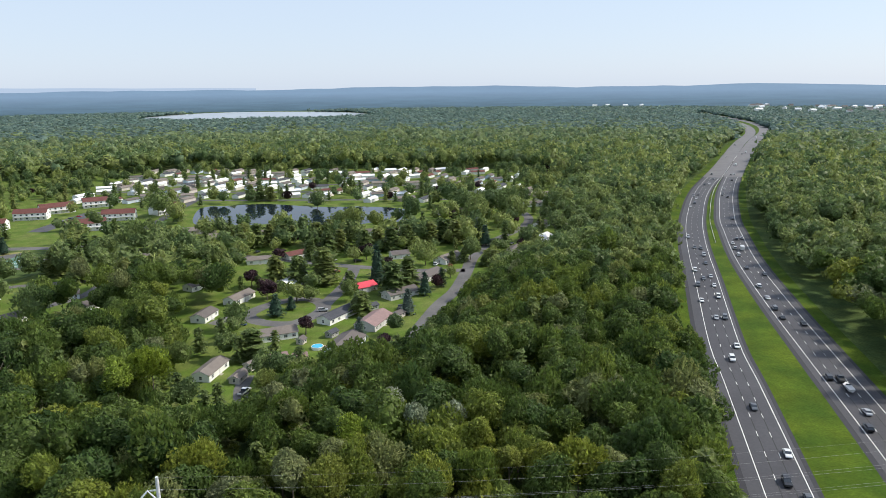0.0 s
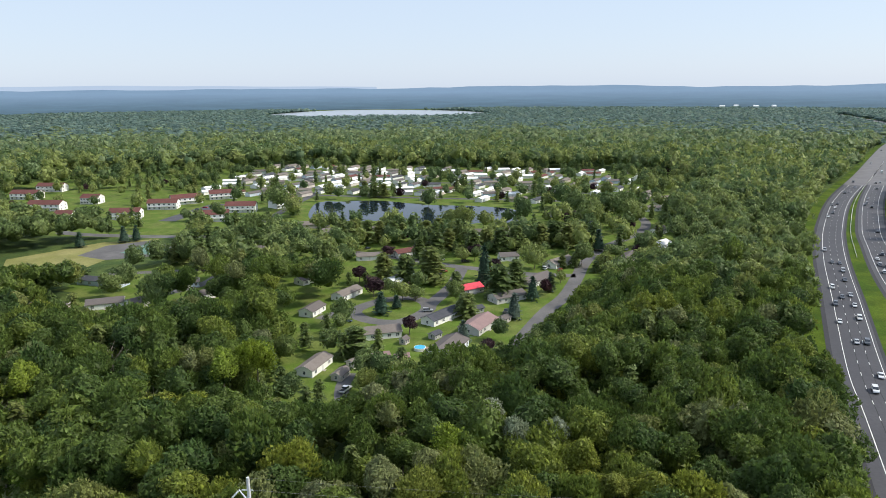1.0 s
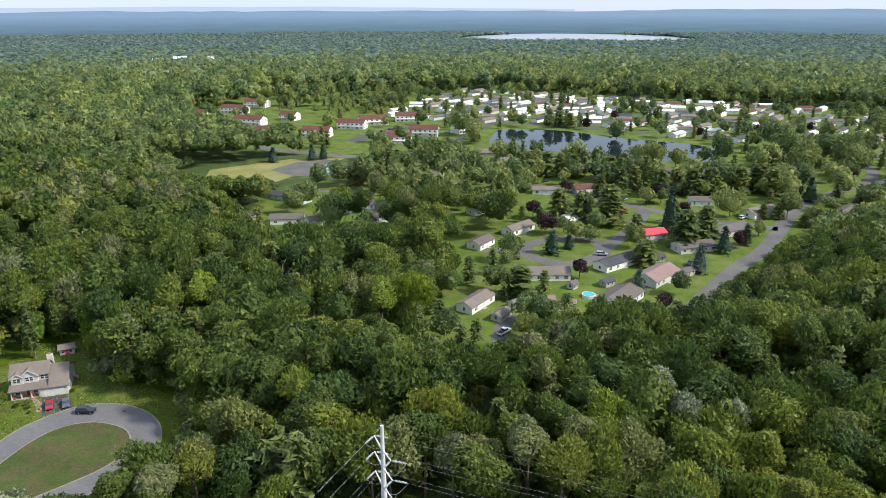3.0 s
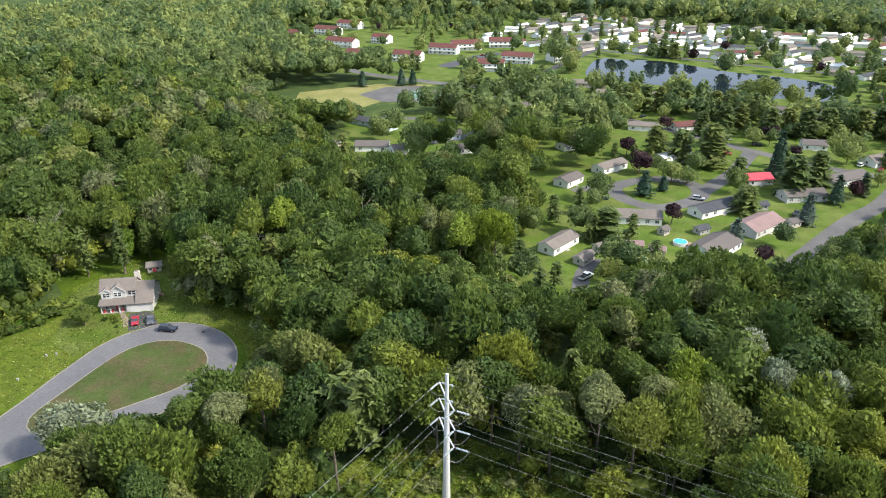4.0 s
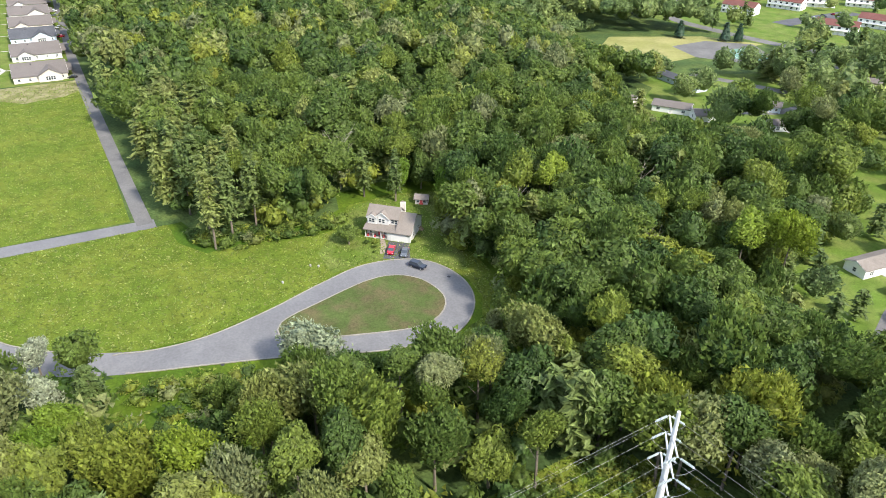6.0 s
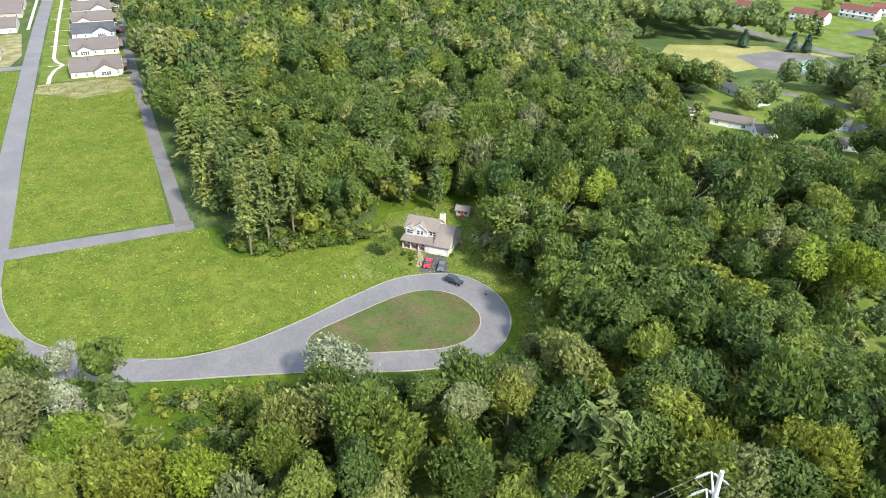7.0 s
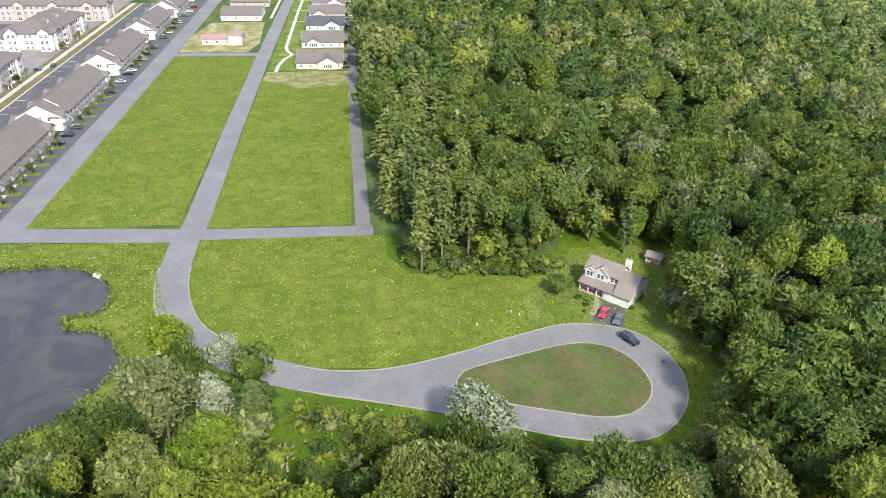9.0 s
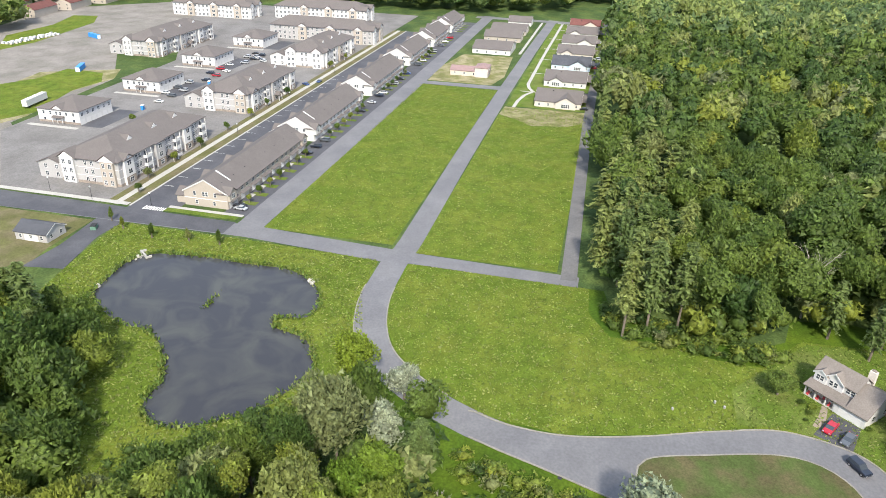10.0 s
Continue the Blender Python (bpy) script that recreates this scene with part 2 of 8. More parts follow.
M = {
    # Backdrop hills and mountains: the haze is painted in as emitted light.
    "far_hills": haze_material("far_hills_haze_glow", (0.025, 0.04, 0.05), (0.045, 0.09, 0.13), (0.17, 0.26, 0.39)),
    "far_mountains": haze_material("far_mountains_haze_glow", (0.02, 0.02, 0.02), (0.4, 0.5, 0.66), (0.43, 0.54, 0.7)),
    "ground": material("wood_floor_weeds", (0.045, 0.075, 0.024), 0.95, vary=0.3, scale=6, bump=0.3, other=(0.075, 0.105, 0.03), spot=14),
    "lawn": material("mown_lawn", (0.082, 0.124, 0.018), 0.92, vary=0.25, scale=3, bump=0.05, other=(0.115, 0.14, 0.035), spot=9),
    # Brighter copy of the mown lawn: the suburb's sunshine is put into the colour.
    "yard_grass": material("sunny_yard_grass", (0.085, 0.135, 0.022), 0.92, vary=0.25, scale=3, bump=0.05, other=(0.125, 0.155, 0.04), spot=11),
    "meadow": material("rough_meadow", (0.086, 0.125, 0.015), 0.92, vary=0.3, scale=1.6, bump=0.3, other=(0.118, 0.145, 0.021), spot=12),
    "verge": material("grass_verge", (0.042, 0.08, 0.008), 0.92, vary=0.25, scale=5, bump=0.15, other=(0.075, 0.112, 0.01), spot=20),
    "dirt": material("bare_earth", (0.215, 0.196, 0.18), 0.95, vary=0.18, scale=5, bump=0.08, other=(0.17, 0.158, 0.14), spot=18),
    "dry": material("dry_grass", (0.15, 0.15, 0.06), 0.95, vary=0.2, scale=4, bump=0.1, other=(0.26, 0.23, 0.14), spot=7),
    "asphalt": material("dark_asphalt", (0.055, 0.055, 0.065), 0.85, vary=0.15, scale=4, other=(0.075, 0.075, 0.085), spot=12),
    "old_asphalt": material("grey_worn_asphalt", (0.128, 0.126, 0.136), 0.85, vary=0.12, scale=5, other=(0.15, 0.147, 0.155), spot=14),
    "path_asphalt": material("brown_grey_path", (0.12, 0.117, 0.12), 0.88, vary=0.12, scale=4, other=(0.145, 0.14, 0.14), spot=10),
    "highway": material("highway_asphalt", (0.042, 0.041, 0.049), 0.65, vary=0.14, scale=8, other=(0.052, 0.051, 0.059), spot=30),
    "shoulder": material("dark_shoulder", (0.028, 0.028, 0.036), 0.85, vary=0.12, scale=8),
    "paint": material("road_paint", (0.75, 0.75, 0.72), 0.6, vary=0.1),
    "concrete": material("pale_concrete", (0.36, 0.345, 0.32), 0.85, vary=0.1, scale=2),
    "dry_lawn": material("parched_lawn", (0.105, 0.105, 0.042), 0.95, vary=0.2, scale=4, other=(0.14, 0.12, 0.07), spot=8),
    "yard": material("gritty_grey_yard", (0.185, 0.176, 0.172), 0.92, vary=0.14, scale=6, other=(0.15, 0.142, 0.137), spot=20),
    "kerb": material("worn_kerb_concrete", (0.23, 0.215, 0.19), 0.9, vary=0.2, scale=2),
    "rock": material("pale_rock", (0.4, 0.38, 0.35), 0.9, vary=0.25, scale=1, bump=0.05),
    "reed": leaf_material("pond_reeds", (0.07, 0.12, 0.025), (0.1, 0.16, 0.03), (0.16, 0.19, 0.05), 0.3),
    "tarseal": material("black_seal", (0.02, 0.02, 0.022), 0.7, vary=0.1),
    "town_pond": water_material("town_pond_water", (0.012, 0.02, 0.028), 0.02, 0.06, gloss=0.28),
    "pond": water_material("pond_water", (0.034, 0.035, 0.042), 0.05, 0.3, (0.062, 0.064, 0.06)),
    # Far lake: a pale base colour stands in for the sky's reflection.
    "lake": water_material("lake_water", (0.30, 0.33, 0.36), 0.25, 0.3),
    "leaf": leaf_material("broad_leaves", (0.056, 0.1, 0.026), (0.128, 0.18, 0.036), (0.215, 0.245, 0.038), 0.45, (0.18, 0.205, 0.096)),
    # Leaf colours with distance haze painted in, paler and bluer step by step.
    "leaf_light_haze": leaf_material("haze_tinted_leaves", (0.098, 0.155, 0.058), (0.165, 0.22, 0.074), (0.235, 0.28, 0.085), 0.45),
    "leaf_mid": leaf_material("hazier_tinted_leaves", (0.115, 0.178, 0.09), (0.16, 0.22, 0.105), (0.205, 0.26, 0.115), 0.45),
    "leaf_haze": leaf_material("haziest_tinted_leaves", (0.11, 0.175, 0.155), (0.14, 0.21, 0.17), (0.18, 0.245, 0.18), 0.4),
    "needle": leaf_material("pine_needles", (0.105, 0.155, 0.05), (0.15, 0.2, 0.062), (0.2, 0.235, 0.07), 0.45),
    "spruce": leaf_material("blue_spruce_needles", (0.028, 0.062, 0.034), (0.045, 0.085, 0.05), (0.075, 0.11, 0.085), 0.2),
    "weed": leaf_material("weeds", (0.12, 0.185, 0.028), (0.165, 0.222, 0.042), (0.25, 0.275, 0.09), 0.45),
    "lime": leaf_material("lime_leaves", (0.1, 0.18, 0.025), (0.14, 0.22, 0.028), (0.19, 0.25, 0.03), 0.45),
    "silver": leaf_material("silvery_leaves", (0.16, 0.2, 0.12), (0.24, 0.28, 0.18), (0.28, 0.31, 0.22), 0.3),
    "plum": leaf_material("purple_leaves", (0.022, 0.008, 0.012), (0.03, 0.012, 0.016), (0.04, 0.015, 0.02), 0.1),
    "bark": material("grey_bark", (0.16, 0.135, 0.11), 0.95, vary=0.25, scale=0.6, bump=0.04),
    "dead": material("bare_grey_twigs", (0.3, 0.27, 0.23), 0.95, vary=0.2, scale=0.6),
    "siding": material("white_siding", (0.55, 0.54, 0.535), 0.6, vary=0.05, scale=2),
    "siding_bright": material("bright_white_siding", (0.78, 0.78, 0.76), 0.6, vary=0.05, scale=2),
    "siding_cream": material("cream_siding", (0.53, 0.48, 0.44), 0.65, vary=0.05, scale=2),
    "siding_tan": material("tan_siding", (0.37, 0.325, 0.28), 0.7, vary=0.06, scale=2),
    "siding_grey": material("grey_siding", (0.36, 0.35, 0.35), 0.7, vary=0.06, scale=2),
    "siding_blue": material("pale_blue_siding", (0.5, 0.58, 0.68), 0.65, vary=0.06, scale=2),
    "siding_sky": material("faint_blue_siding", (0.66, 0.72, 0.8), 0.65, vary=0.06, scale=2),
    "siding_pink": material("pinkish_siding", (0.56, 0.46, 0.4), 0.7, vary=0.06, scale=2),
    "stone": material("brown_stone_veneer", (0.26, 0.22, 0.19), 0.9, vary=0.3, scale=1.2, bump=0.04),
    "trim": material("white_trim", (0.6, 0.59, 0.585), 0.55, vary=0.03),
    "shingle": material("grey_brown_shingles", (0.135, 0.12, 0.116), 0.9, vary=0.07, scale=2.5, bump=0.02),
    "shingle_dark": material("dark_shingles", (0.075, 0.078, 0.09), 0.88, vary=0.15, scale=2.5, bump=0.02),
    "shingle_tan": material("tan_shingles", (0.185, 0.162, 0.147), 0.9, vary=0.12, scale=2.5, bump=0.02),
    "shingle_red": material("red_brown_shingles", (0.14, 0.062, 0.056), 0.88, vary=0.14, scale=2.5, bump=0.02),
    "roof_pink": material("faded_pink_roof", (0.24, 0.16, 0.155), 0.85, vary=0.12, scale=2.5),
    "roof_red": material("bright_red_roof", (0.62, 0.06, 0.09), 0.6, vary=0.1, scale=2.5),
    "roof_white": material("white_metal_roof", (0.78, 0.79, 0.8), 0.45, vary=0.05, scale=3),
    "glass": material("dark_window_glass", (0.05, 0.06, 0.075), 0.08, vary=0.1),
    "brick": material("chimney_pale", (0.6, 0.55, 0.5), 0.9, vary=0.12, scale=1),
    "red_door": material("red_paint", (0.45, 0.06, 0.07), 0.5, vary=0.05),
    "black": material("black_rubber", (0.02, 0.02, 0.022), 0.8, vary=0.1),
    "chrome": material("bright_metal", (0.6, 0.6, 0.62), 0.3, 0.9, vary=0.05),
    "galv": material("galvanised_steel", (0.72, 0.72, 0.74), 0.5, 0.25, vary=0.06, scale=3),
    "glassins": material("grey_insulator", (0.45, 0.5, 0.5), 0.25, vary=0.05),
    "wire": material("aluminium_wire", (0.3, 0.3, 0.3), 0.6, 0.0, vary=0.05),
    "court_green": material("green_court", (0.1, 0.2, 0.15), 0.8, vary=0.08, scale=4),
    "pool_blue": water_material("pool_water", (0.05, 0.4, 0.62), 0.05, 0.3),
    "wood": material("weathered_wood", (0.3, 0.21, 0.14), 0.85, vary=0.2, scale=1),
    "blue": material("blue_plastic", (0.03, 0.22, 0.55), 0.5, vary=0.05),
}
CAR_PAINTS = {n: material("car_paint_" + n, c, 0.3, 0.2, vary=0.03, coat=0.6) for n, c in
              (("white", (0.75, 0.75, 0.75)), ("black", (0.012, 0.012, 0.015)), ("silver", (0.42, 0.43, 0.45)), ("grey", (0.09, 0.1, 0.115)),
               ("red", (0.42, 0.012, 0.03)), ("blue", (0.03, 0.07, 0.2)), ("navy", (0.012, 0.018, 0.035)), ("tan", (0.35, 0.3, 0.22)))}

# ---- building helpers ----
def mesh_object(name, bm, mat, smooth=False):
    me = bpy.data.meshes.new(name)
    bm.to_mesh(me)
    bm.free()
    for x in (mat if isinstance(mat, (list, tuple)) else [mat]):
        me.materials.append(x)
    if smooth:
        me.shade_smooth()
    return new(name, me)


def part(name, bm, mat, parent, label="", smooth=False):
    ob = mesh_object(name, bm, mat, smooth)
    ob.parent = parent
    return tagged(ob, label)


def part_of(name, me, parent, m=None):
    ob = new(name, me)
    ob.parent = parent
    if m is not None:
        ob.matrix_basis = m
    return ob


def thing(name, m, label, category, group=""):
    e = new(name)
    e.empty_display_size = 0.5
    e.matrix_basis = m
    return tagged(e, label, category, group)


def box(bm, x0, x1, y0, y1, z0, z1, mi=0):
    v = [bm.verts.new(p) for p in ((x0, y0, z0), (x1, y0, z0), (x1, y1, z0), (x0, y1, z0), (x0, y0, z1), (x1, y0, z1), (x1, y1, z1), (x0, y1, z1))]
    for f in ((0, 3, 2, 1), (4, 5, 6, 7), (0, 1, 5, 4), (1, 2, 6, 5), (2, 3, 7, 6), (3, 0, 4, 7)):
        bm.faces.new([v[i] for i in f]).material_index = mi
    return bm


def boxed(*b):
    return box(bmesh.new(), *b)


def prism(bm, outline, a, b, axis="x"):
    """A solid: an outline of (s, z) points, drawn from a to b along the axis."""
    def at(s, z, k):
        return (k, s, z) if axis == "x" else ((s, k, z) if axis == "y" else (s, z, k))
    r0 = [bm.verts.new(at(s, z, a)) for s, z in outline]
    r1 = [bm.verts.new(at(s, z, b)) for s, z in outline]
    n = len(outline)
    bm.faces.new(r0)
    bm.faces.new(r1[::-1])
    for i in range(n):
        bm.faces.new((r0[i], r1[i], r1[(i + 1) % n], r0[(i + 1) % n]))
    bmesh.ops.recalc_face_normals(bm, faces=bm.faces[:])
    return bm


def tube(bm, a, b, r0, r1, n=6):
    a, b = Vector(a), Vector(b)
    q = (b - a).to_track_quat("Z", "Y")
    rings = []
    for p, r in ((a, r0), (b, r1)):
        rings.append([bm.verts.new(p + q @ Vector((r * math.cos(2 * math.pi * i / n), r * math.sin(2 * math.pi * i / n), 0))) for i in range(n)])
    for i in range(n):
        bm.faces.new((rings[0][i], rings[0][(i + 1) % n], rings[1][(i + 1) % n], rings[1][i]))
    bm.faces.new(rings[0][::-1])
    bm.faces.new(rings[1])
    return bm


def tube_path(bm, pts, r, n=4, closed=False):
    """One tube along a line of points."""
    rings = []
    for i, p in enumerate(pts):
        d = (pts[min(i + 1, len(pts) - 1)] - pts[max(i - 1, 0)]).normalized()
        q = d.to_track_quat("Z", "Y")
        rings.append([bm.verts.new(p + q @ Vector((r * math.cos(2 * math.pi * k / n), r * math.sin(2 * math.pi * k / n), 0))) for k in range(n)])
    for a, b in zip(rings, rings[1:]):
        for k in range(n):
            bm.faces.new((a[k], a[(k + 1) % n], b[(k + 1) % n], b[k]))
    bm.faces.new(rings[0][::-1])
    bm.faces.new(rings[-1])
    return bm


def spline(pts, closed=False, step=3.0):
    """A smooth line through a few points (Catmull-Rom)."""
    p = [Vector(q) for q in pts]
    n = len(p)
    out = []
    for i in range(n if closed else n - 1):
        if closed:
            a, b, c, d = p[i - 1], p[i], p[(i + 1) % n], p[(i + 2) % n]
        else:
            a, b, c, d = p[max(i - 1, 0)], p[i], p[i + 1], p[min(i + 2, n - 1)]
        k = max(1, int((c - b).length / step))
        for j in range(k):
            t = j / k
            out.append(0.5 * ((2 * b) + (c - a) * t + (2 * a - 5 * b + 4 * c - d) * t * t + (3 * b - a - 3 * c + d) * t ** 3))
    if not closed:
        out.append(p[-1])
    return out


def inside(x, y, poly):
    hit = False
    j = len(poly) - 1
    for i in range(len(poly)):
        a, b = poly[i], poly[j]
        if (a[1] > y) != (b[1] > y) and x < (b[0] - a[0]) * (y - a[1]) / (b[1] - a[1]) + a[0]:
            hit = not hit
        j = i
    return hit


def land(x, y):
    """The height of the ground: level, with a hollow round the power pole."""
    d = math.hypot(x + 52.6, y - 116.7)
    return -2.2 * math.exp(-(d / 16.0) ** 2)


def sheet(name, poly, z, mat, thick=0.0):
    """A level patch of ground cover, with a rim when thick."""
    bm = bmesh.new()
    top = [bm.verts.new((p[0], p[1], z)) for p in poly]
    f = bm.faces.new(top)
    bm.normal_update()
    if sum((poly[i][0] - poly[i - 1][0]) * (poly[i][1] + poly[i - 1][1]) for i in range(len(poly))) > 0:
        f.normal_flip()
    if thick:
        low = [bm.verts.new((p[0], p[1], z - thick)) for p in poly]
        for i in range(len(poly)):
            bm.faces.new((top[i - 1], top[i], low[i], low[i - 1]))
        bmesh.ops.recalc_face_normals(bm, faces=bm.faces[:])
    bm.normal_update()
    bmesh.ops.triangulate(bm, faces=bm.faces[:], ngon_method='EAR_CLIP')
    return tagged(mesh_object(name, bm, mat), kind="structure")


def strip(bm, line, left, right, z, z2=None, closed=False):
    """A band along a line, between two offsets to its left."""
    n = len(line)
    rows = []
    for i, p in enumerate(line):
        a, b = (line[i - 1], line[(i + 1) % n]) if closed else (line[max(i - 1, 0)], line[min(i + 1, n - 1)])
        d = (b - a).normalized()
        nrm = Vector((-d.y, d.x))
        rows.append((p + nrm * left, p + nrm * right))
    vs = [(bm.verts.new((a.x, a.y, z)), bm.verts.new((b.x, b.y, z if z2 is None else z2))) for a, b in rows]
    for i in range(n if closed else n - 1):
        f = bm.faces.new((vs[i][1], vs[(i + 1) % n][1], vs[(i + 1) % n][0], vs[i][0]))
    return bm


def kerb(name, line, side=0.0, w=0.25, z0=0.0, z1=0.16, closed=False):
    bm = bmesh.new()
    strip(bm, line, side + w / 2, side - w / 2, z1, closed=closed)
    ext = bmesh.ops.extrude_face_region(bm, geom=bm.faces[:])
    for v in ext["geom"]:
        if isinstance(v, bmesh.types.BMVert):
            v.co.z = z0
    bmesh.ops.recalc_face_normals(bm, faces=bm.faces[:])
    return tagged(mesh_object(name, bm, M["kerb"]), kind="structure")


# the estate's own axes: u away along its streets, v towards the woods
EO, EU, EV = Vector((-219.0, 27.0)), Vector((-0.9972, 0.0745)), Vector((0.0745, 0.9972))
E_TURN = math.degrees(math.atan2(EU.y, EU.x))


def est(u, v):
    p = EO + EU * u + EV * v
    return (p.x, p.y)


def est_pose(u, v, turn=0.0, z=0.0):
    """x runs along u; y points away from v (the frame is right-handed)."""
    p = est(u, v)
    return pose(p[0], p[1], z, 0, 0, E_TURN + turn)


# ---- ground, fields and water ----
bm = bmesh.new()
RADII = [2.5, 5, 8, 11, 14, 18, 23, 30, 40] + [40 * 1.16 ** i for i in range(1, 33)]
SEG = 120
mid = bm.verts.new((-52.6, 116.7, land(-52.6, 116.7)))
prev = None
for r in RADII:
    ring = []
    for i in range(SEG):
        a = 2 * math.pi * i / SEG
        x, y = -52.6 + r * math.cos(a), 116.7 + r * math.sin(a)
        rise = max(0.0, min(1.0, (r - 3050) / 1500)) ** 2
        z = land(x, y) + rise * (70 + 20 * noise.noise(Vector((x / 900, y / 900, 0.3))))
        ring.append(bm.verts.new((x, y, z)))
    for i in range(SEG):
        j = (i + 1) % SEG
        bm.faces.new((mid, ring[i], ring[j]) if prev is None else (prev[i], ring[i], ring[j], prev[j]))
    prev = ring
ground = tagged(mesh_object("ground", bm, M["ground"], True), kind="structure")

# hills at the horizon
bm = bmesh.new()
prev = None
for r in (3000, 3300, 3600, 3900, 4200, 4450, 4640):
    ring = []
    for i in range(220):
        a = 2 * math.pi * i / 220
        x, y = -52.6 + r * math.cos(a), 116.7 + r * math.sin(a)
        f = (r - 3000) / 1640
        z = 1.0 + f ** 1.4 * (84 + 16 * noise.noise(Vector((x / 700, y / 700, 0.7)))) + 9 * f * noise.noise(Vector((x / 160, y / 160, 2.0)))
        ring.append(bm.verts.new((x, y, z)))
    if prev:
        for i in range(220):
            bm.faces.new((prev[i], ring[i], ring[(i + 1) % 220], prev[(i + 1) % 220]))
    prev = ring
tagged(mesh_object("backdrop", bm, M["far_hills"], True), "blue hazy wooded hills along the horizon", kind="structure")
bm = bmesh.new()
for i in range(60):
    a = radians(104 + i * 0.9)
    h = 18 * math.sin(math.pi * (i + 0.5) / 60) * (1.0 + 0.35 * noise.noise(Vector((i * 0.16, 0, 0))))
    a1 = radians(104 + (i + 1) * 0.9)
    h1 = 18 * math.sin(math.pi * min(1, (i + 1.5) / 60)) * (1.0 + 0.35 * noise.noise(Vector(((i + 1) * 0.16, 0, 0))))
    q = [(-52.6 + 4700 * math.cos(t), 116.7 + 4700 * math.sin(t), z) for t, z in ((a, 40), (a1, 40), (a1, 92 + h1), (a, 92 + h))]
    bm.faces.new([bm.verts.new(c) for c in q])
tagged(mesh_object("backdrop_mountains", bm, M["far_mountains"]), "hazy pale blue mountains on the horizon", kind="structure")

MEADOW = [est(-6, 4.5), (-192, 29.6), (-180, 31.5), (-170, 36), (-158, 48), (-151, 59), (-148, 76), (-151, 92), (-155, 106), (-158, 121), (-154, 134),
          (-146, 139.5), (-137, 141), (-128, 139), (-121, 134), (-117, 126), (-112, 132), (-118, 140), (-127, 146), (-140, 149), (-152, 150), (-164, 152), (-172, 160), (-187, 166), (-193, 150), (-193, 134), (-186, 127),
          (-180, 122), (-181, 112), (-185, 101), (-186, 87), (-196, 82), est(-6, 56)]
tagged(sheet("meadow", MEADOW, 0.03, M["meadow"]), "bright green rough meadow grass")
for k, (u0, u1, v0, v1) in enumerate(((4.2, 196, -46.8, -4.0), (1.0, 152, 4.2, 46.5))):
    bm = bmesh.new()
    nu, nv = 40, 12
    g = [[bm.verts.new((*est(u0 + (u1 - u0) * i / nu, v0 + (v1 - v0) * j / nv), 0.05)) for j in range(nv + 1)] for i in range(nu + 1)]
    for i in range(nu):
        for j in range(nv):
            bm.faces.new((g[i][j], g[i][j + 1], g[i + 1][j + 1], g[i + 1][j]))
    bmesh.ops.recalc_face_normals(bm, faces=bm.faces[:])
    for f in bm.faces:
        if f.normal.z < 0:
            f.normal_flip()
    tagged(mesh_object("field", bm, M["meadow"]), "open green building plot of rough grass", kind="structure")
# house lot lawn, sparse grass of the plot ends
LOT = [(-158, 112), (-159, 121), (-155, 133), (-147, 139.5), (-140, 143), (-150, 148), (-163, 150), (-172, 159), (-186, 165), (-192, 150), (-192, 135), (-185, 128), (-178, 121), (-170, 113)]
sheet("lawn", LOT, 0.045, M["lawn"])
sheet("dry_patch", [est(*p) for p in ((152, 4.2), (166, 5), (167, 46), (150, 46.3), (142, 38), (138, 22), (147, 12))], 0.06, M["dry"])
sheet("dry_patch", [est(*p) for p in ((205, -45), (240, -46), (278, -40), (280, -8), (226, -5), (205, -9))], 0.05, M["dry"])
sheet("dirt_lot", [est(*p) for p in ((8, -150), (30, -152), (70, -200), (150, -206), (215, -250), (330, -250), (420, -300), (330, -390), (60, -330), (10, -250))], 0.04, M["dirt"])
sheet("dirt_lot_grass", [est(*p) for p in ((60, -205), (80, -200), (110, -212), (150, -206), (170, -216), (150, -252), (107, -246), (70, -240))], 0.06, M["dry"])
BANK = [est(*p) for p in ((-5, -92), (-5, -49), (-6.5, -5), (-26, -3.5), (-46, 4))] + [(-152, 26), (-140, 22), (-128, 20), (-112, 12), (-108, -20), (-120, -45), (-150, -50), (-175, -62), (-196, -64)]
sheet("pond_bank", BANK, 0.035, M["meadow"])
POND = spline([(-177.6, -47), (-186, -48.5), (-196, -48.5), (-203, -44), (-204, -36), (-204.4, -27), (-203, -16), (-202.3, -2.7), (-196.5, 7), (-187, 12), (-179.5, 11), (-177.2, 3), (-173.6, 4.5), (-170, 14),
               (-162, 18.6), (-155.6, 19), (-149, 15.8), (-142, 11), (-135, -1.4), (-137.5, -9.5), (-142, -11.8), (-150, -12), (-160, -18), (-166.5, -25), (-167.5, -33)], True, 2.0)
tagged(sheet("pond_water", POND, 0.06, M["pond"]), "dark still pond water")
TOWN_POND = spline([(-206, 598), (-186, 524), (-150, 519), (-112, 522), (-78, 508), (-54, 522), (-28, 531), (-31, 580), (-64, 596), (-107, 598), (-155, 615), (-188, 606)], True, 8)
tagged(sheet("town_pond_water", TOWN_POND, 0.06, M["town_pond"]), "still pond water mirroring trees")
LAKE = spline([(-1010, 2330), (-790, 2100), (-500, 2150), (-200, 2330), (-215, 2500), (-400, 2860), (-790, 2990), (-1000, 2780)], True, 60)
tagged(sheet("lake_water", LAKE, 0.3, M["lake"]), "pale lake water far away")



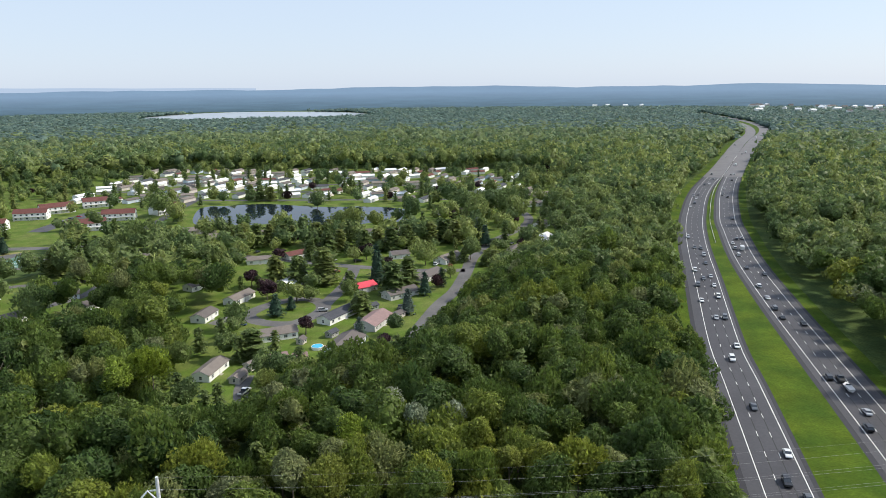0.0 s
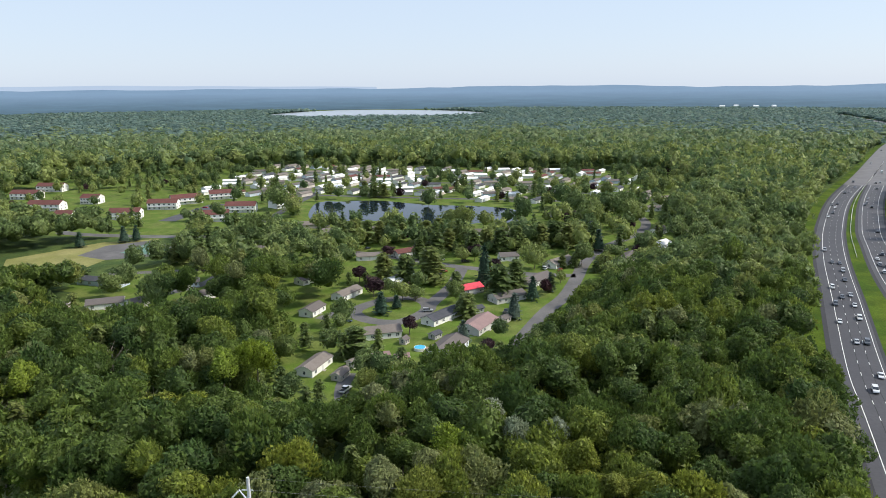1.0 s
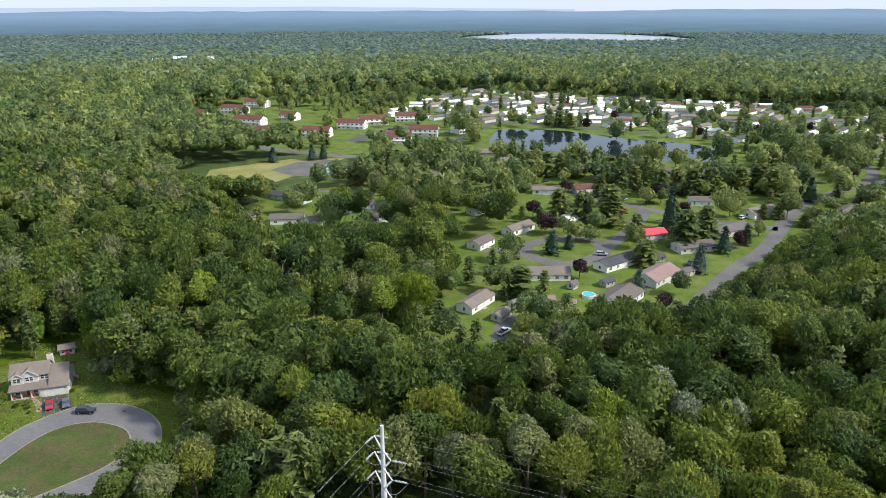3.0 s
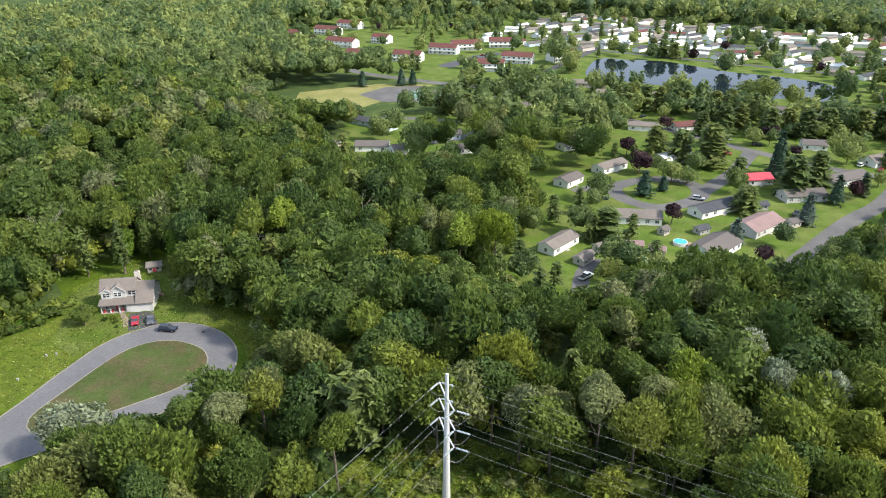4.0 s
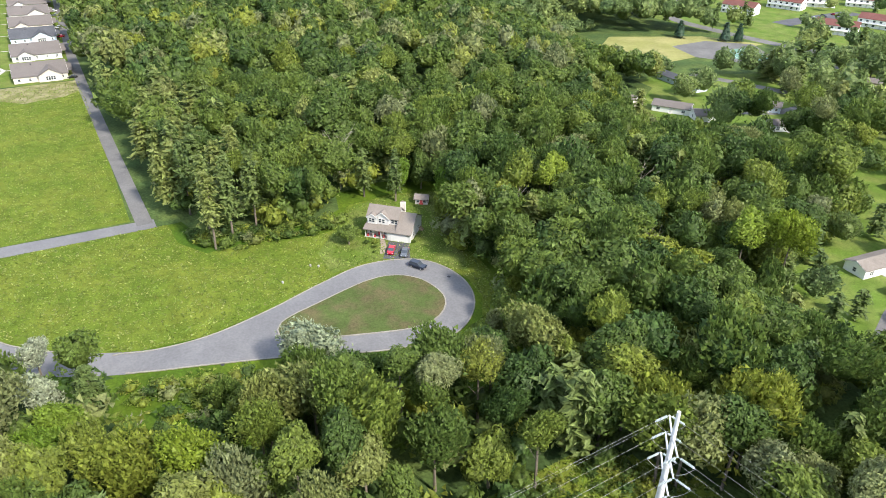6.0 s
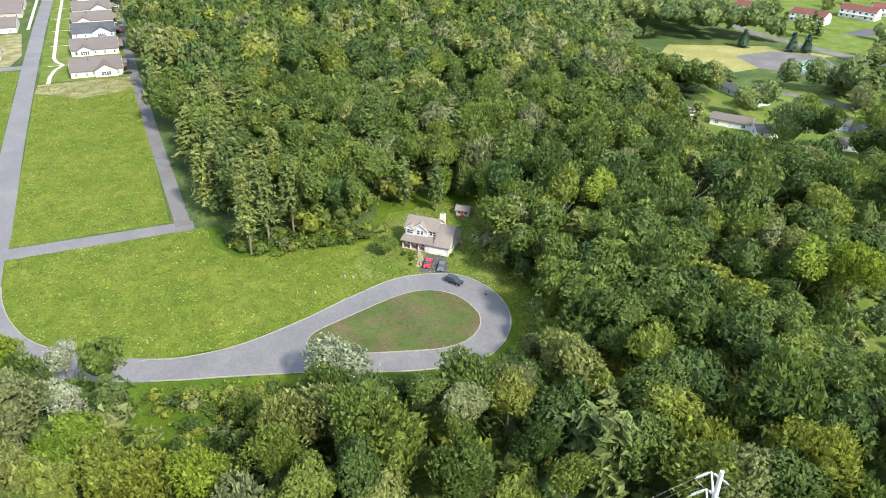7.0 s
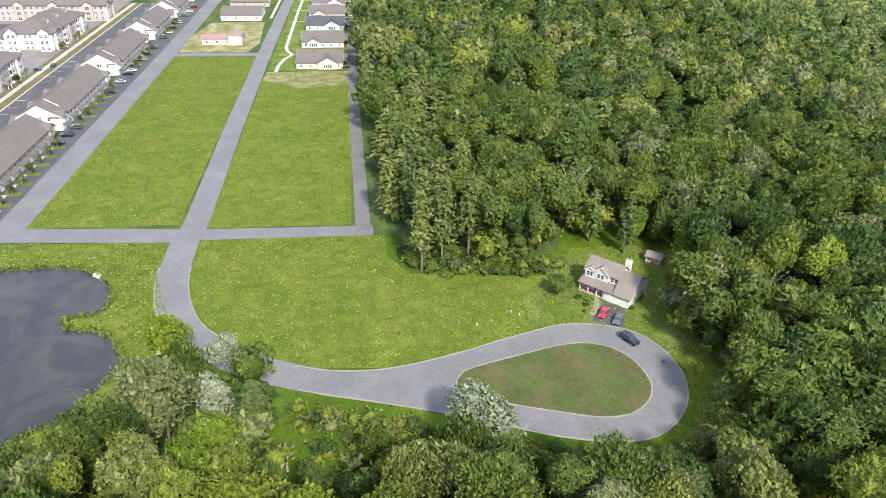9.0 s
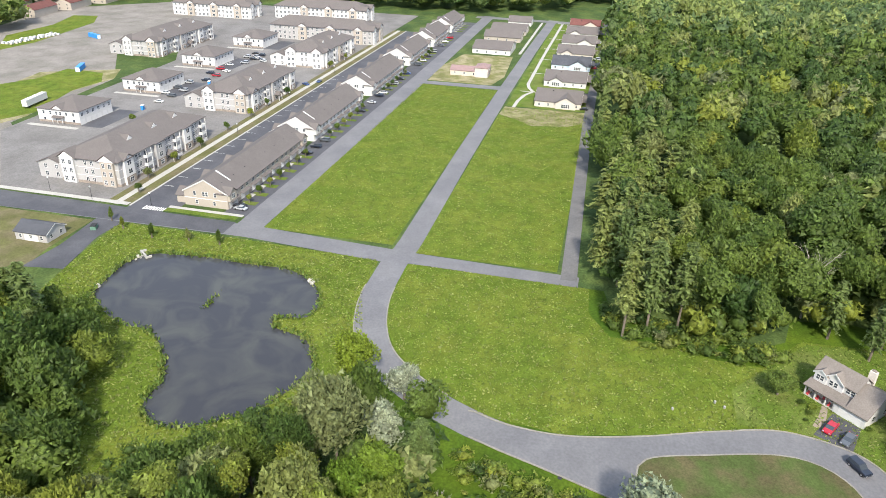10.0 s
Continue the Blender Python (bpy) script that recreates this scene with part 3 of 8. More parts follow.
def draped(name, poly, lift, mat, step=2.0):
    """Ground cover that follows the lie of the land."""
    bm = bmesh.new()
    vs = {}
    x0, x1, y0, y1 = min(p[0] for p in poly), max(p[0] for p in poly), min(p[1] for p in poly), max(p[1] for p in poly)

    def at(i, j):
        if (i, j) not in vs:
            x, y = x0 + i * step, y0 + j * step
            vs[i, j] = bm.verts.new((x, y, land(x, y) + lift))
        return vs[i, j]
    for i in range(int((x1 - x0) / step)):
        for j in range(int((y1 - y0) / step)):
            if inside(x0 + (i + 0.5) * step, y0 + (j + 0.5) * step, poly):
                bm.faces.new((at(i, j), at(i + 1, j), at(i + 1, j + 1), at(i, j + 1)))
    return tagged(mesh_object(name, bm, mat, True), kind="structure")


CLEARING = [(-76, 84), (-40, 80), (-30, 108), (-12, 126), (-34, 140), (-58, 138), (-76, 128)]
draped("clearing_grass", CLEARING, 0.06, M["meadow"])
MARGIN = [(-160, 27), (-153, 37), (-142, 46), (-132, 51), (-118, 56), (-107, 62), (-110, 72), (-109, 85), (-104, 98), (-100, 112), (-100, 128), (-108, 140), (-124, 150), (-139, 153), (-151, 155), (-163, 157), (-173, 166), (-192, 172), (-204, 150), (-203, 134),
          (-192, 130), (-188, 122), (-190, 113), (-194, 100), (-198, 88), est(-6, 60), est(-6, 3)]
sheet("wood_margin", MARGIN, 0.015, M["verge"])

# ---- estate streets ----
sheet("cross_road", [est(*p) for p in ((6.2, -150), (4.4, -47), (1.5, -5), (0.8, 5), (-0.4, 52.9), (-6.3, 52.9), (-5.9, 4.5), (-7, -4), (-3.6, -50), (-5.6, -150))], 0.07, M["old_asphalt"])
sheet("cross_road_new", [est(*p) for p in ((6.2, -152), (5.2, -57), (-3.2, -57), (-5.6, -152))], 0.085, M["asphalt"])
CENTRE = [Vector(est(*p)) for p in ((0, 0.5), (8, 0.8), (90, 0), (190, 0), (300, 0.8), (430, 3))]
bm = strip(bmesh.new(), CENTRE, 3.7, -3.7, 0.075)
tagged(mesh_object("centre_road", bm, M["old_asphalt"]), kind="structure")
bm = strip(bmesh.new(), [Vector(est(*p)) for p in ((2, -51.6), (100, -50.6), (200, -50), (430, -50))], 4.6, -4.6, 0.078)
tagged(mesh_object("west_road", bm, M["old_asphalt"]), kind="structure")
bm = strip(bmesh.new(), [Vector(est(*p)) for p in ((-3, 50.1), (60, 48.6), (150, 46.8), (215, 46.2), (300, 47.6), (430, 49.5))], 2.3, -2.3, 0.08)
tagged(mesh_object("east_path", bm, M["path_asphalt"]), kind="structure")
sheet("far_cross_road", [est(*p) for p in ((196.5, -47), (196.5, -3), (204, -3), (203, -47))], 0.08, M["old_asphalt"])
sheet("far_cross_road", [est(*p) for p in ((418, -60), (418, 60), (428, 60), (428, -60))], 0.083, M["old_asphalt"])
sheet("alley", [est(*p) for p in ((5, -97), (5, -84), (340, -82), (340, -97))], 0.07, M["asphalt"])
sheet("driveway_apron", [est(*p) for p in ((10, -64.5), (10, -55), (395, -54), (395, -64.5))], 0.07, M["asphalt"])
LOOP_OUT = spline([(-147, 52), (-151.7, 56), (-149, 64), (-147.8, 76.3), (-150.6, 91.9), (-154.7, 106.1), (-157.6, 120.8), (-153.7, 133.5), (-146.4, 138.7), (-137.4, 139.8), (-129.4, 137.4), (-123.3, 132.6),
                   (-119.1, 125.7), (-119, 117.5), (-122.5, 106), (-128, 95), (-133.1, 83.7), (-138, 71.7), (-141.9, 61.6)], True, 2.0)
sheet("loop_road", LOOP_OUT, 0.09, M["old_asphalt"])
ENTRY = spline([(-216, 26.5), (-205, 25.9), (-192, 25.6), (-178, 28), (-166, 33.5), (-155, 45), (-147.5, 58), (-144, 68)], False, 2.0)
bm = strip(bmesh.new(), ENTRY, 4.0, -4.0, 0.08)
tagged(mesh_object("entry_road", bm, M["old_asphalt"]), kind="structure")
ISLAND = spline([(-143.9, 92), (-147.4, 104), (-150.1, 118.2), (-148.5, 125.8), (-143.5, 130.3), (-136.8, 131.5), (-132.3, 130.7), (-128.3, 127.7), (-125.8, 122.8), (-125.9, 116.9), (-128.1, 110.5), (-132.4, 100), (-137, 90.5)], True, 2.0)
sheet("loop_island", ISLAND, 0.2, material("island_grass", (0.062, 0.086, 0.026), 0.95, vary=0.2, scale=3, bump=0.06, other=(0.09, 0.08, 0.04), spot=6), 0.1)
kerb("kerb", ISLAND, 0.0, 0.35, 0.05, 0.23, True)
kerb("kerb", [p for p in LOOP_OUT[3:-2]], 0.0, 0.35, 0.03, 0.2)
kerb("kerb", ENTRY[8:34], 4.1, 0.3, 0.03, 0.19)
kerb("kerb", ENTRY[8:28], -4.1, 0.3, 0.03, 0.19)

# ---- highway ----
LEFT_WAY = spline([(-30, -420), (0, -210), (34, -50), (60, 60), (82.8, 155), (99.3, 224), (108.6, 264), (133, 348.5), (161, 445), (193, 539), (247, 672), (334, 850), (490, 1180), (622, 1445), (712, 1690), (772, 1960), (812, 2250), (858, 2580), (900, 2950)], False, 6)
RIGHT_WAY = spline([(2, -430), (34, -215), (68, -55), (98, 62), (122.5, 165), (140, 246), (155, 315), (174, 394), (196, 468), (219, 538), (280, 690), (387, 920), (538, 1232), (660, 1470), (746, 1690), (806, 1960), (848, 2250), (892, 2580), (934, 2950)], False, 6)
bm = strip(bmesh.new(), LEFT_WAY, 17, -14, 0.03)
strip(bm, RIGHT_WAY, 26, -16, 0.036)
tagged(mesh_object("highway_verge", bm, M["verge"]), "bright mown grass beside the highway", kind="structure")
dash_mesh = bpy.data.meshes.new("lane_dash")
bmd = boxed(-1.6, 1.6, -0.09, 0.09, 0, 0.006)
bmd.to_mesh(dash_mesh)
bmd.free()
dash_mesh.materials.append(M["paint"])
for way, side in ((LEFT_WAY, 1), (RIGHT_WAY, -1)):
    # beyond y 760 the carriageway is laid over in a paler grey
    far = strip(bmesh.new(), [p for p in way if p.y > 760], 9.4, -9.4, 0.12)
    tagged(mesh_object("highway_concrete", far, M["old_asphalt"]), "pale further stretch of the highway", kind="structure")
    bm = strip(bmesh.new(), way, 9.4, -9.4, 0.06)
    road = tagged(mesh_object("highway", bm, M["highway"]), "grey three-lane highway carriageway", kind="structure")
    bm = bmesh.new()
    strip(bm, way, 9.7, 7.9, 0.066)
    strip(bm, way, -8.6, -9.9, 0.066)
    tagged(mesh_object("highway_shoulder", bm, M["shoulder"]), kind="structure")
    bm = bmesh.new()
    for off in ((4.0, -7.3) if side > 0 else (5.4, -5.2)):
        strip(bm, way, off + 0.12, off - 0.12, 0.074)
    tagged(mesh_object("edge_line", bm, M["paint"]), kind="structure")
    # dashes, with the dark seal between them
    bm = bmesh.new()
    lanes = (0.1, -3.6) if side > 0 else (1.85, -1.8)
    for off in lanes:
        strip(bm, way, off + 0.14, off - 0.14, 0.07)
    tagged(mesh_object("lane_seam", bm, M["tarseal"]), kind="structure")
    run = 0.0
    for a, b in zip(way, way[1:]):
        d = (b - a)
        L = d.length
        while run < L:
            p = a + d * (run / L)
            q = d.normalized()
            for off in lanes:
                c = Vector((p.x - q.y * off, p.y + q.x * off))
                if 130 < c.y < 900:
                    m = pose(c.x, c.y, 0.078, 0, 0, math.degrees(math.atan2(q.y, q.x)))
                    part_of("lane_dash", dash_mesh, road, m)
            run += 12.19
        run -= L

# ---- trees ----
RNG = np.random.default_rng(7)


def ico():
    p = (1 + 5 ** 0.5) / 2
    v = np.array([(-1, p, 0), (1, p, 0), (-1, -p, 0), (1, -p, 0), (0, -1, p), (0, 1, p), (0, -1, -p), (0, 1, -p), (p, 0, -1), (p, 0, 1), (-p, 0, -1), (-p, 0, 1)], float)
    f = np.array([(0, 11, 5), (0, 5, 1), (0, 1, 7), (0, 7, 10), (0, 10, 11), (1, 5, 9), (5, 11, 4), (11, 10, 2), (10, 7, 6), (7, 1, 8),
                  (3, 9, 4), (3, 4, 2), (3, 2, 6), (3, 6, 8), (3, 8, 9), (4, 9, 5), (2, 4, 11), (6, 2, 10), (8, 6, 7), (9, 8, 1)])
    return v / np.linalg.norm(v[0]), f


ICO_V, ICO_F = ico()


def unit(v):
    return v / np.maximum(np.linalg.norm(v, axis=-1, keepdims=True), 1e-9)


def cards(points, normals, size, rng, stretch=1.3, up=0.0):
    """Small four-cornered leaf clumps at the points, roughly across the normals; up: how far they point upwards and outwards."""
    n = len(points)
    nrm = unit(normals + rng.normal(0, 0.38, (n, 3)))
    a = np.cross(nrm, rng.normal(0, 1, (n, 3)))
    if up:
        a = unit(a) * (1 - up) + (normals * 0.55 + np.array([0, 0, 0.75]) + rng.normal(0, 0.25, (n, 3))) * up
    a = unit(a)
    b = unit(np.cross(nrm, a))
    s = (size * rng.uniform(0.55, 1.4, n))[:, None]
    k = rng.uniform(0.1, 0.5, (n, 1))
    v = np.stack([points - a * s * 0.7 * stretch, points - b * s * 0.6 + nrm * s * k, points + a * s * 1.3 * stretch, points + b * s * 0.6 + nrm * s * k * 0.4], 1).reshape(-1, 3)
    return v, np.arange(4 * n).reshape(n, 4)


def finer(v, f):
    """Each triangle of a ball split into four."""
    v, seen, out = list(map(tuple, v)), {}, []

    def half(i, j):
        k = (min(i, j), max(i, j))
        if k not in seen:
            m = (np.array(v[i]) + np.array(v[j])) / 2
            v.append(tuple(m / np.linalg.norm(m)))
            seen[k] = len(v) - 1
        return seen[k]
    for i, j, k in f:
        a, b, c = half(i, j), half(j, k), half(k, i)
        out += [(i, a, c), (a, j, b), (c, b, k), (a, b, c)]
    return np.array(v), np.array(out)


BALL_V, BALL_F = finer(ICO_V, ICO_F)
BROAD_TALL, PINE_TALL = 2.2, 4.0


def sprays(points, normals, size, rng, stretch=1.3, up=0.0):
    """Pointed three-cornered leaf sprays at the points, roughly across the normals; up: how far they point upwards and outwards."""
    n = len(points)
    nrm = unit(normals + rng.normal(0, 0.38, (n, 3)))
    a = unit(np.cross(nrm, rng.normal(0, 1, (n, 3))))
    a = unit(a * (1 - up) + (normals * 0.55 + np.array([0, 0, 0.75]) + rng.normal(0, 0.25, (n, 3))) * up)
    b = unit(np.cross(nrm, a))
    s = (size * rng.uniform(0.6, 1.4, n))[:, None]
    w = rng.uniform(0.55, 0.95, (n, 1))
    v = np.stack([points - a * s * 0.7 - b * s * w, points - a * s * 0.5 + b * s * w, points + a * s * stretch + nrm * s * 0.2], 1).reshape(-1, 3)
    return v, np.arange(3 * n).reshape(n, 3)


def broad_crown(seed, lobes, n_cards, size, core=1, spread=0.6, lift=0.3, ragged=0.12, squat=0.85):
    """A broadleaf crown, one unit in radius and one high once scaled: many leaf clumps on rounded boughs round a rough core.
    core: 0 a small ball, 1 a fine ball, 2 a ball in every bough; lift: how far the sprays point up; ragged: how far they stand off."""
    rng = np.random.default_rng(seed)
    k = (np.arange(lobes) + 0.5) / lobes
    ang = rng.uniform(0, 6.283) + np.arange(lobes) * 2.4 + rng.normal(0, 0.25, lobes)
    tilt = np.arccos(1 - 1.45 * k)
    out = spread * rng.uniform(0.62, 1.22, lobes)
    c = np.stack([np.sin(tilt) * np.cos(ang) * out, np.sin(tilt) * np.sin(ang) * out, 1.1 + np.cos(tilt) * out * rng.uniform(0.95, 1.3, lobes)], 1)
    r = rng.uniform(0.28, 0.52, lobes) * (1.0 if lobes > 12 else 1.12 if lobes > 7 else 1.3 if lobes > 3 else 1.7)
    flat = np.array([1, 1, squat])
    n_try = int(n_cards * 2.6)
    pick = rng.integers(0, lobes, n_try)
    d = unit(rng.normal(0, 1, (n_try, 3)) + np.array([0, 0, 0.25]))
    p = c[pick] + d * (r[pick] * rng.uniform(0.82, 1.0 + ragged, n_try) + ragged * 0.6 * rng.random(n_try) ** 3)[:, None] * flat
    gap = np.linalg.norm((p[:, None, :] - c[None]) / flat, axis=2) / r[None]
    gap[np.arange(n_try), pick] = 9.0
    keep = np.where((gap.min(1) > 0.86) & (p[:, 2] > 0.25))[0][:n_cards]
    p, d = p[keep], d[keep]
    v, leaf = sprays(p, unit(0.6 * d + 0.8 * unit(p - np.array([0, 0, 0.9])) + np.array([0, 0, 0.25])), size, rng, 1.2, lift)
    vs, ts, base = [v], [leaf], len(v)
    bv, bf = (ICO_V, ICO_F) if core != 1 else (BALL_V, BALL_F)
    balls = [(c[i], r[i] * 0.74 * flat) for i in range(lobes)] if core == 2 else [((0, 0, 1.05), np.array([0.74, 0.74, 0.82]))]
    for at, scale in balls:
        vs.append(bv * rng.uniform(0.78, 1.08, (len(bv), 1)) * scale + np.array(at))
        ts.append(bf + base)
        base += len(bv)
    v = np.concatenate(vs)
    turn = np.arctan2(v[:, 1], v[:, 0])
    f = rng.uniform(0, 6.283, 4)
    swing = 1 + 0.13 * np.sin(2 * turn + f[0]) + 0.09 * np.sin(3 * turn + f[1] + 2 * v[:, 2])
    v[:, 0] = v[:, 0] * swing + 0.1 * np.sin(f[2]) * v[:, 2]
    v[:, 1] = v[:, 1] * swing + 0.1 * np.cos(f[2]) * v[:, 2]
    v[:, 2] = v[:, 2] * (1 + 0.09 * np.sin(turn + f[3])) / BROAD_TALL
    return v, np.zeros((0, 4), int), np.concatenate(ts)


def pine_crown(seed, tiers, arms, per, size, droop=0.25, body=1.0, taper=0.7):
    """A conifer: whorls of flat boughs, long below and short at the top."""
    rng = np.random.default_rng(seed)
    pts, nrm = [], []
    for i in range(tiers):
        h = 0.08 + 0.92 * i / tiers + rng.uniform(-0.02, 0.02)
        reach = (1.0 - h) ** taper * rng.uniform(0.75, 1.1) + 0.06
        for j in range(arms):
            a = 6.283 * j / arms + rng.uniform(-0.4, 0.4) + i
            rr = reach * rng.uniform(0.6, 1.12)
            for k in range(per):
                f = (k + 0.7) / per
                pts.append((rr * f * math.cos(a) + rng.normal(0, 0.04), rr * f * math.sin(a) + rng.normal(0, 0.04), h * PINE_TALL - droop * f * f * rr + rng.normal(0, 0.05)))
                nrm.append((0.5 * math.cos(a), 0.5 * math.sin(a), 1.1))
    v, q = cards(np.array(pts), np.array(nrm), size, rng, 1.4)
    v[:, 2] /= PINE_TALL
    n = 7
    base = len(v)
    rows = [np.array([(s * rng.uniform(0.8, 1.15) * math.cos(6.283 * i / n), s * rng.uniform(0.8, 1.15) * math.sin(6.283 * i / n), z) for i in range(n)]) for s, z in ((0.5 * body, 0.1), (0.42 * body, 0.35), (0.25 * body, 0.65))]
    v = np.concatenate([v] + rows + [np.array([(0, 0, 0.96)])])
    tri = []
    for i in range(n):
        j = (i + 1) % n
        for k in (0, 1):
            tri += [(base + k * n + i, base + k * n + j, base + k * n + n + j), (base + k * n + i, base + k * n + n + j, base + k * n + n + i)]
        tri.append((base + 2 * n + i, base + 2 * n + j, base + 3 * n))
    return v, q, np.array(tri)


def tree_mesh(name, v, q, tri, mat, tint=None):
    me = bpy.data.meshes.new(name)
    nq, nt = len(q), len(tri)
    me.vertices.add(len(v))
    me.vertices.foreach_set("co", np.asarray(v, np.float32).ravel())
    me.loops.add(4 * nq + 3 * nt)
    me.loops.foreach_set("vertex_index", np.concatenate([q.ravel(), tri.ravel()]).astype(np.int32))
    me.polygons.add(nq + nt)
    me.polygons.foreach_set("loop_start", np.concatenate([np.arange(nq) * 4, 4 * nq + np.arange(nt) * 3]).astype(np.int32))
    me.polygons.foreach_set("use_smooth", np.concatenate([np.zeros(nq, bool), np.ones(nt, bool)]))
    me.materials.append(mat)
    at = me.attributes.new("tint", 'FLOAT', 'POINT')
    if tint is not None:
        at.data.foreach_set("value", np.asarray(tint, np.float32))
    me.update(calc_edges=True)
    return me


def planted(name, kinds, spots, mat, label, category="trees"):
    """Many trees as one stuff object. kinds: crown shapes; spots: x, y, z, radius, height, tint, kind."""
    vs, qs, ts, tn = [], [], [], []
    base = 0
    for x, y, z, r, h, tint, k in spots:
        v, q, t = kinds[int(k) % len(kinds)]
        a = tint * 40.0
        ca, sa = math.cos(a) * r, math.sin(a) * r
        w = np.empty_like(v)
        w[:, 0] = v[:, 0] * ca - v[:, 1] * sa + x
        w[:, 1] = v[:, 0] * sa + v[:, 1] * ca + y
        w[:, 2] = v[:, 2] * h + z
        vs.append(w)
        qs.append(q + base)
        ts.append(t + base)
        tn.append(np.full(len(v), tint))
        base += len(v)
    if not vs:
        return None
    me = tree_mesh(name, np.concatenate(vs), np.concatenate(qs), np.concatenate(ts), mat, np.concatenate(tn))
    return tagged(new(name, me), label, category, kind="stuff")


def trunk_mesh(name, h, r, limbs, seed, mat):
    rng = random.Random(seed)
    bm = bmesh.new()
    lean = Vector((rng.uniform(-0.04, 0.04), rng.uniform(-0.04, 0.04), 0)) * h
    knee = Vector((0, 0, h * 0.5)) + lean * 0.4
    top = Vector((0, 0, h)) + lean
    tube(bm, (0, 0, -0.3), knee, r, r * 0.7, 7)
    tube(bm, knee, top, r * 0.7, r * 0.15, 6)
    for i in range(limbs):
        f = 0.4 + 0.5 * i / max(1, limbs)
        a = i * 2.4 + rng.uniform(-0.4, 0.4)
        p = knee.lerp(top, max(0, (f - 0.5) * 2)) if f > 0.5 else Vector((0, 0, h * f))
        reach = h * 0.22 * (1.2 - f)
        tube(bm, p, p + Vector((math.cos(a) * reach, math.sin(a) * reach, reach * 0.9)), r * 0.32, r * 0.08, 5)
    me = bpy.data.meshes.new(name)
    bm.to_mesh(me)
    bm.free()
    me.materials.append(mat)
    return me


BROAD_0 = [broad_crown(11 + i, n, 2900, 0.92 * sz, 2, 0.6, up, rag, sq) for i, (n, sz, up, rag, sq) in enumerate(
    ((20, 0.068, 0.25, 0.12, 0.85), (16, 0.076, 0.55, 0.3, 1.0), (24, 0.066, 0.2, 0.1, 0.8), (14, 0.076, 0.65, 0.34, 1.1), (22, 0.068, 0.3, 0.16, 0.85), (18, 0.072, 0.45, 0.22, 0.95)))]
BROAD_1 = [broad_crown(31 + i, n, 1100, 0.88 * sz, 1, 0.62, up, rag, sq) for i, (n, sz, up, rag, sq) in enumerate(
    ((15, 0.1, 0.25, 0.12, 0.85), (12, 0.105, 0.5, 0.28, 1.0), (18, 0.095, 0.2, 0.1, 0.8), (11, 0.105, 0.6, 0.3, 1.1), (16, 0.1, 0.3, 0.15, 0.85), (13, 0.105, 0.4, 0.2, 0.95)))]
BROAD_2 = [broad_crown(51 + i, 9, 240, 0.165, 1, 0.62, 0.3, 0.14) for i in range(6)]
SHRUBS = [broad_crown(61 + i, 7, 110, 0.18, 0, 0.6, 0.45, 0.3) for i in range(5)]
BROAD_3 = [broad_crown(71 + i, 6, 84, 0.19, 0, 0.6, 0.3, 0.1) for i in range(6)]
BROAD_4 = [broad_crown(91 + i, 3, 8, 0.3, 0, 0.35) for i in range(5)]
PINE_0 = [pine_crown(111 + i, 14, 6, 10, 0.13, 0.1, 0.4, 0.5) for i in range(3)]
PINE_1 = [pine_crown(121 + i, 10, 6, 6, 0.18, 0.12, 0.55, 0.5) for i in range(3)]
PINE_2 = [pine_crown(131 + i, 7, 5, 3, 0.26, 0.2, 0.8) for i in range(3)]
SPRUCE_0 = [pine_crown(141 + i, 15, 8, 3, 0.16, 0.5, 1.4) for i in range(2)]

# ---- where the woods stand ----
OPEN = [
    # the estate and its meadow
    [(-172, -300), (-166, -110), (-167, -76), (-170, -58), (-165, -42), (-153, -28), (-138, -19), (-120, -12), (-108, -6), (-112, -4), (-120, 6), (-130, 17), (-146, 24), (-157, 30), (-153, 38), (-142, 47), (-132, 53), (-118, 58), (-110, 63), (-122, 72),
     (-120, 85), (-115, 98), (-111, 112), (-111, 126), (-116, 136), (-127, 141.5), (-139, 144.5), (-150, 146), (-161, 148), (-172, 156), (-182, 163), (-190, 168), (-198, 150), (-197, 134), (-188, 128), (-183, 122), (-184, 113), (-188, 102),
     (-190, 88), (-201, 84), est(-6, 57), est(100, 52.5), est(215, 50.5), est(440, 55), est(520, 80), est(540, 20), est(468, 10), est(462, -20), est(432, -62), est(428, -110), est(436, -250), est(436, -330), est(330, -400), est(290, -420), est(262, -352), est(228, -345), est(200, -420), est(-5, -420)],
    # the clearing under the power line
    [(-72, 92), (-44, 88), (-36, 112), (-20, 130), (-38, 134), (-58, 132), (-70, 124)],
    [(-74, 20), (-62, 20), (-58, 100), (-72, 100)],
    [(-637, 151), (-592, 157), (-584, 180), (-640, 182), (-662, 165)],
    # ball field and courts
    [(-332, 360), (-298, 432), (-255, 452), (-222, 425), (-222, 380), (-242, 342), (-262, 330), (-318, 334)],
]
TOWN_LAWNS = [
    [(-345, 440), (-240, 440), (-215, 470), (-215, 620), (-330, 640), (-520, 650), (-560, 560), (-420, 470)],
    [(x, y) for x, y in ((-215, 480), (-190, 505), (-20, 500), (-15, 600), (-60, 618), (-190, 640), (-240, 600))],
]
SUBURB = [(-250, 318), (-238, 352), (-215, 400), (-230, 480), (-225, 500), (-340, 640), (-560, 660), (-560, 760), (-300, 900), (100, 860), (150, 720), (90, 560), (70, 440), (30, 380), (10, 320), (-4, 262), (-24, 232), (-44, 220), (-60, 186), (-80, 186), (-92, 205), (-102, 255), (-120, 290), (-160, 300)]
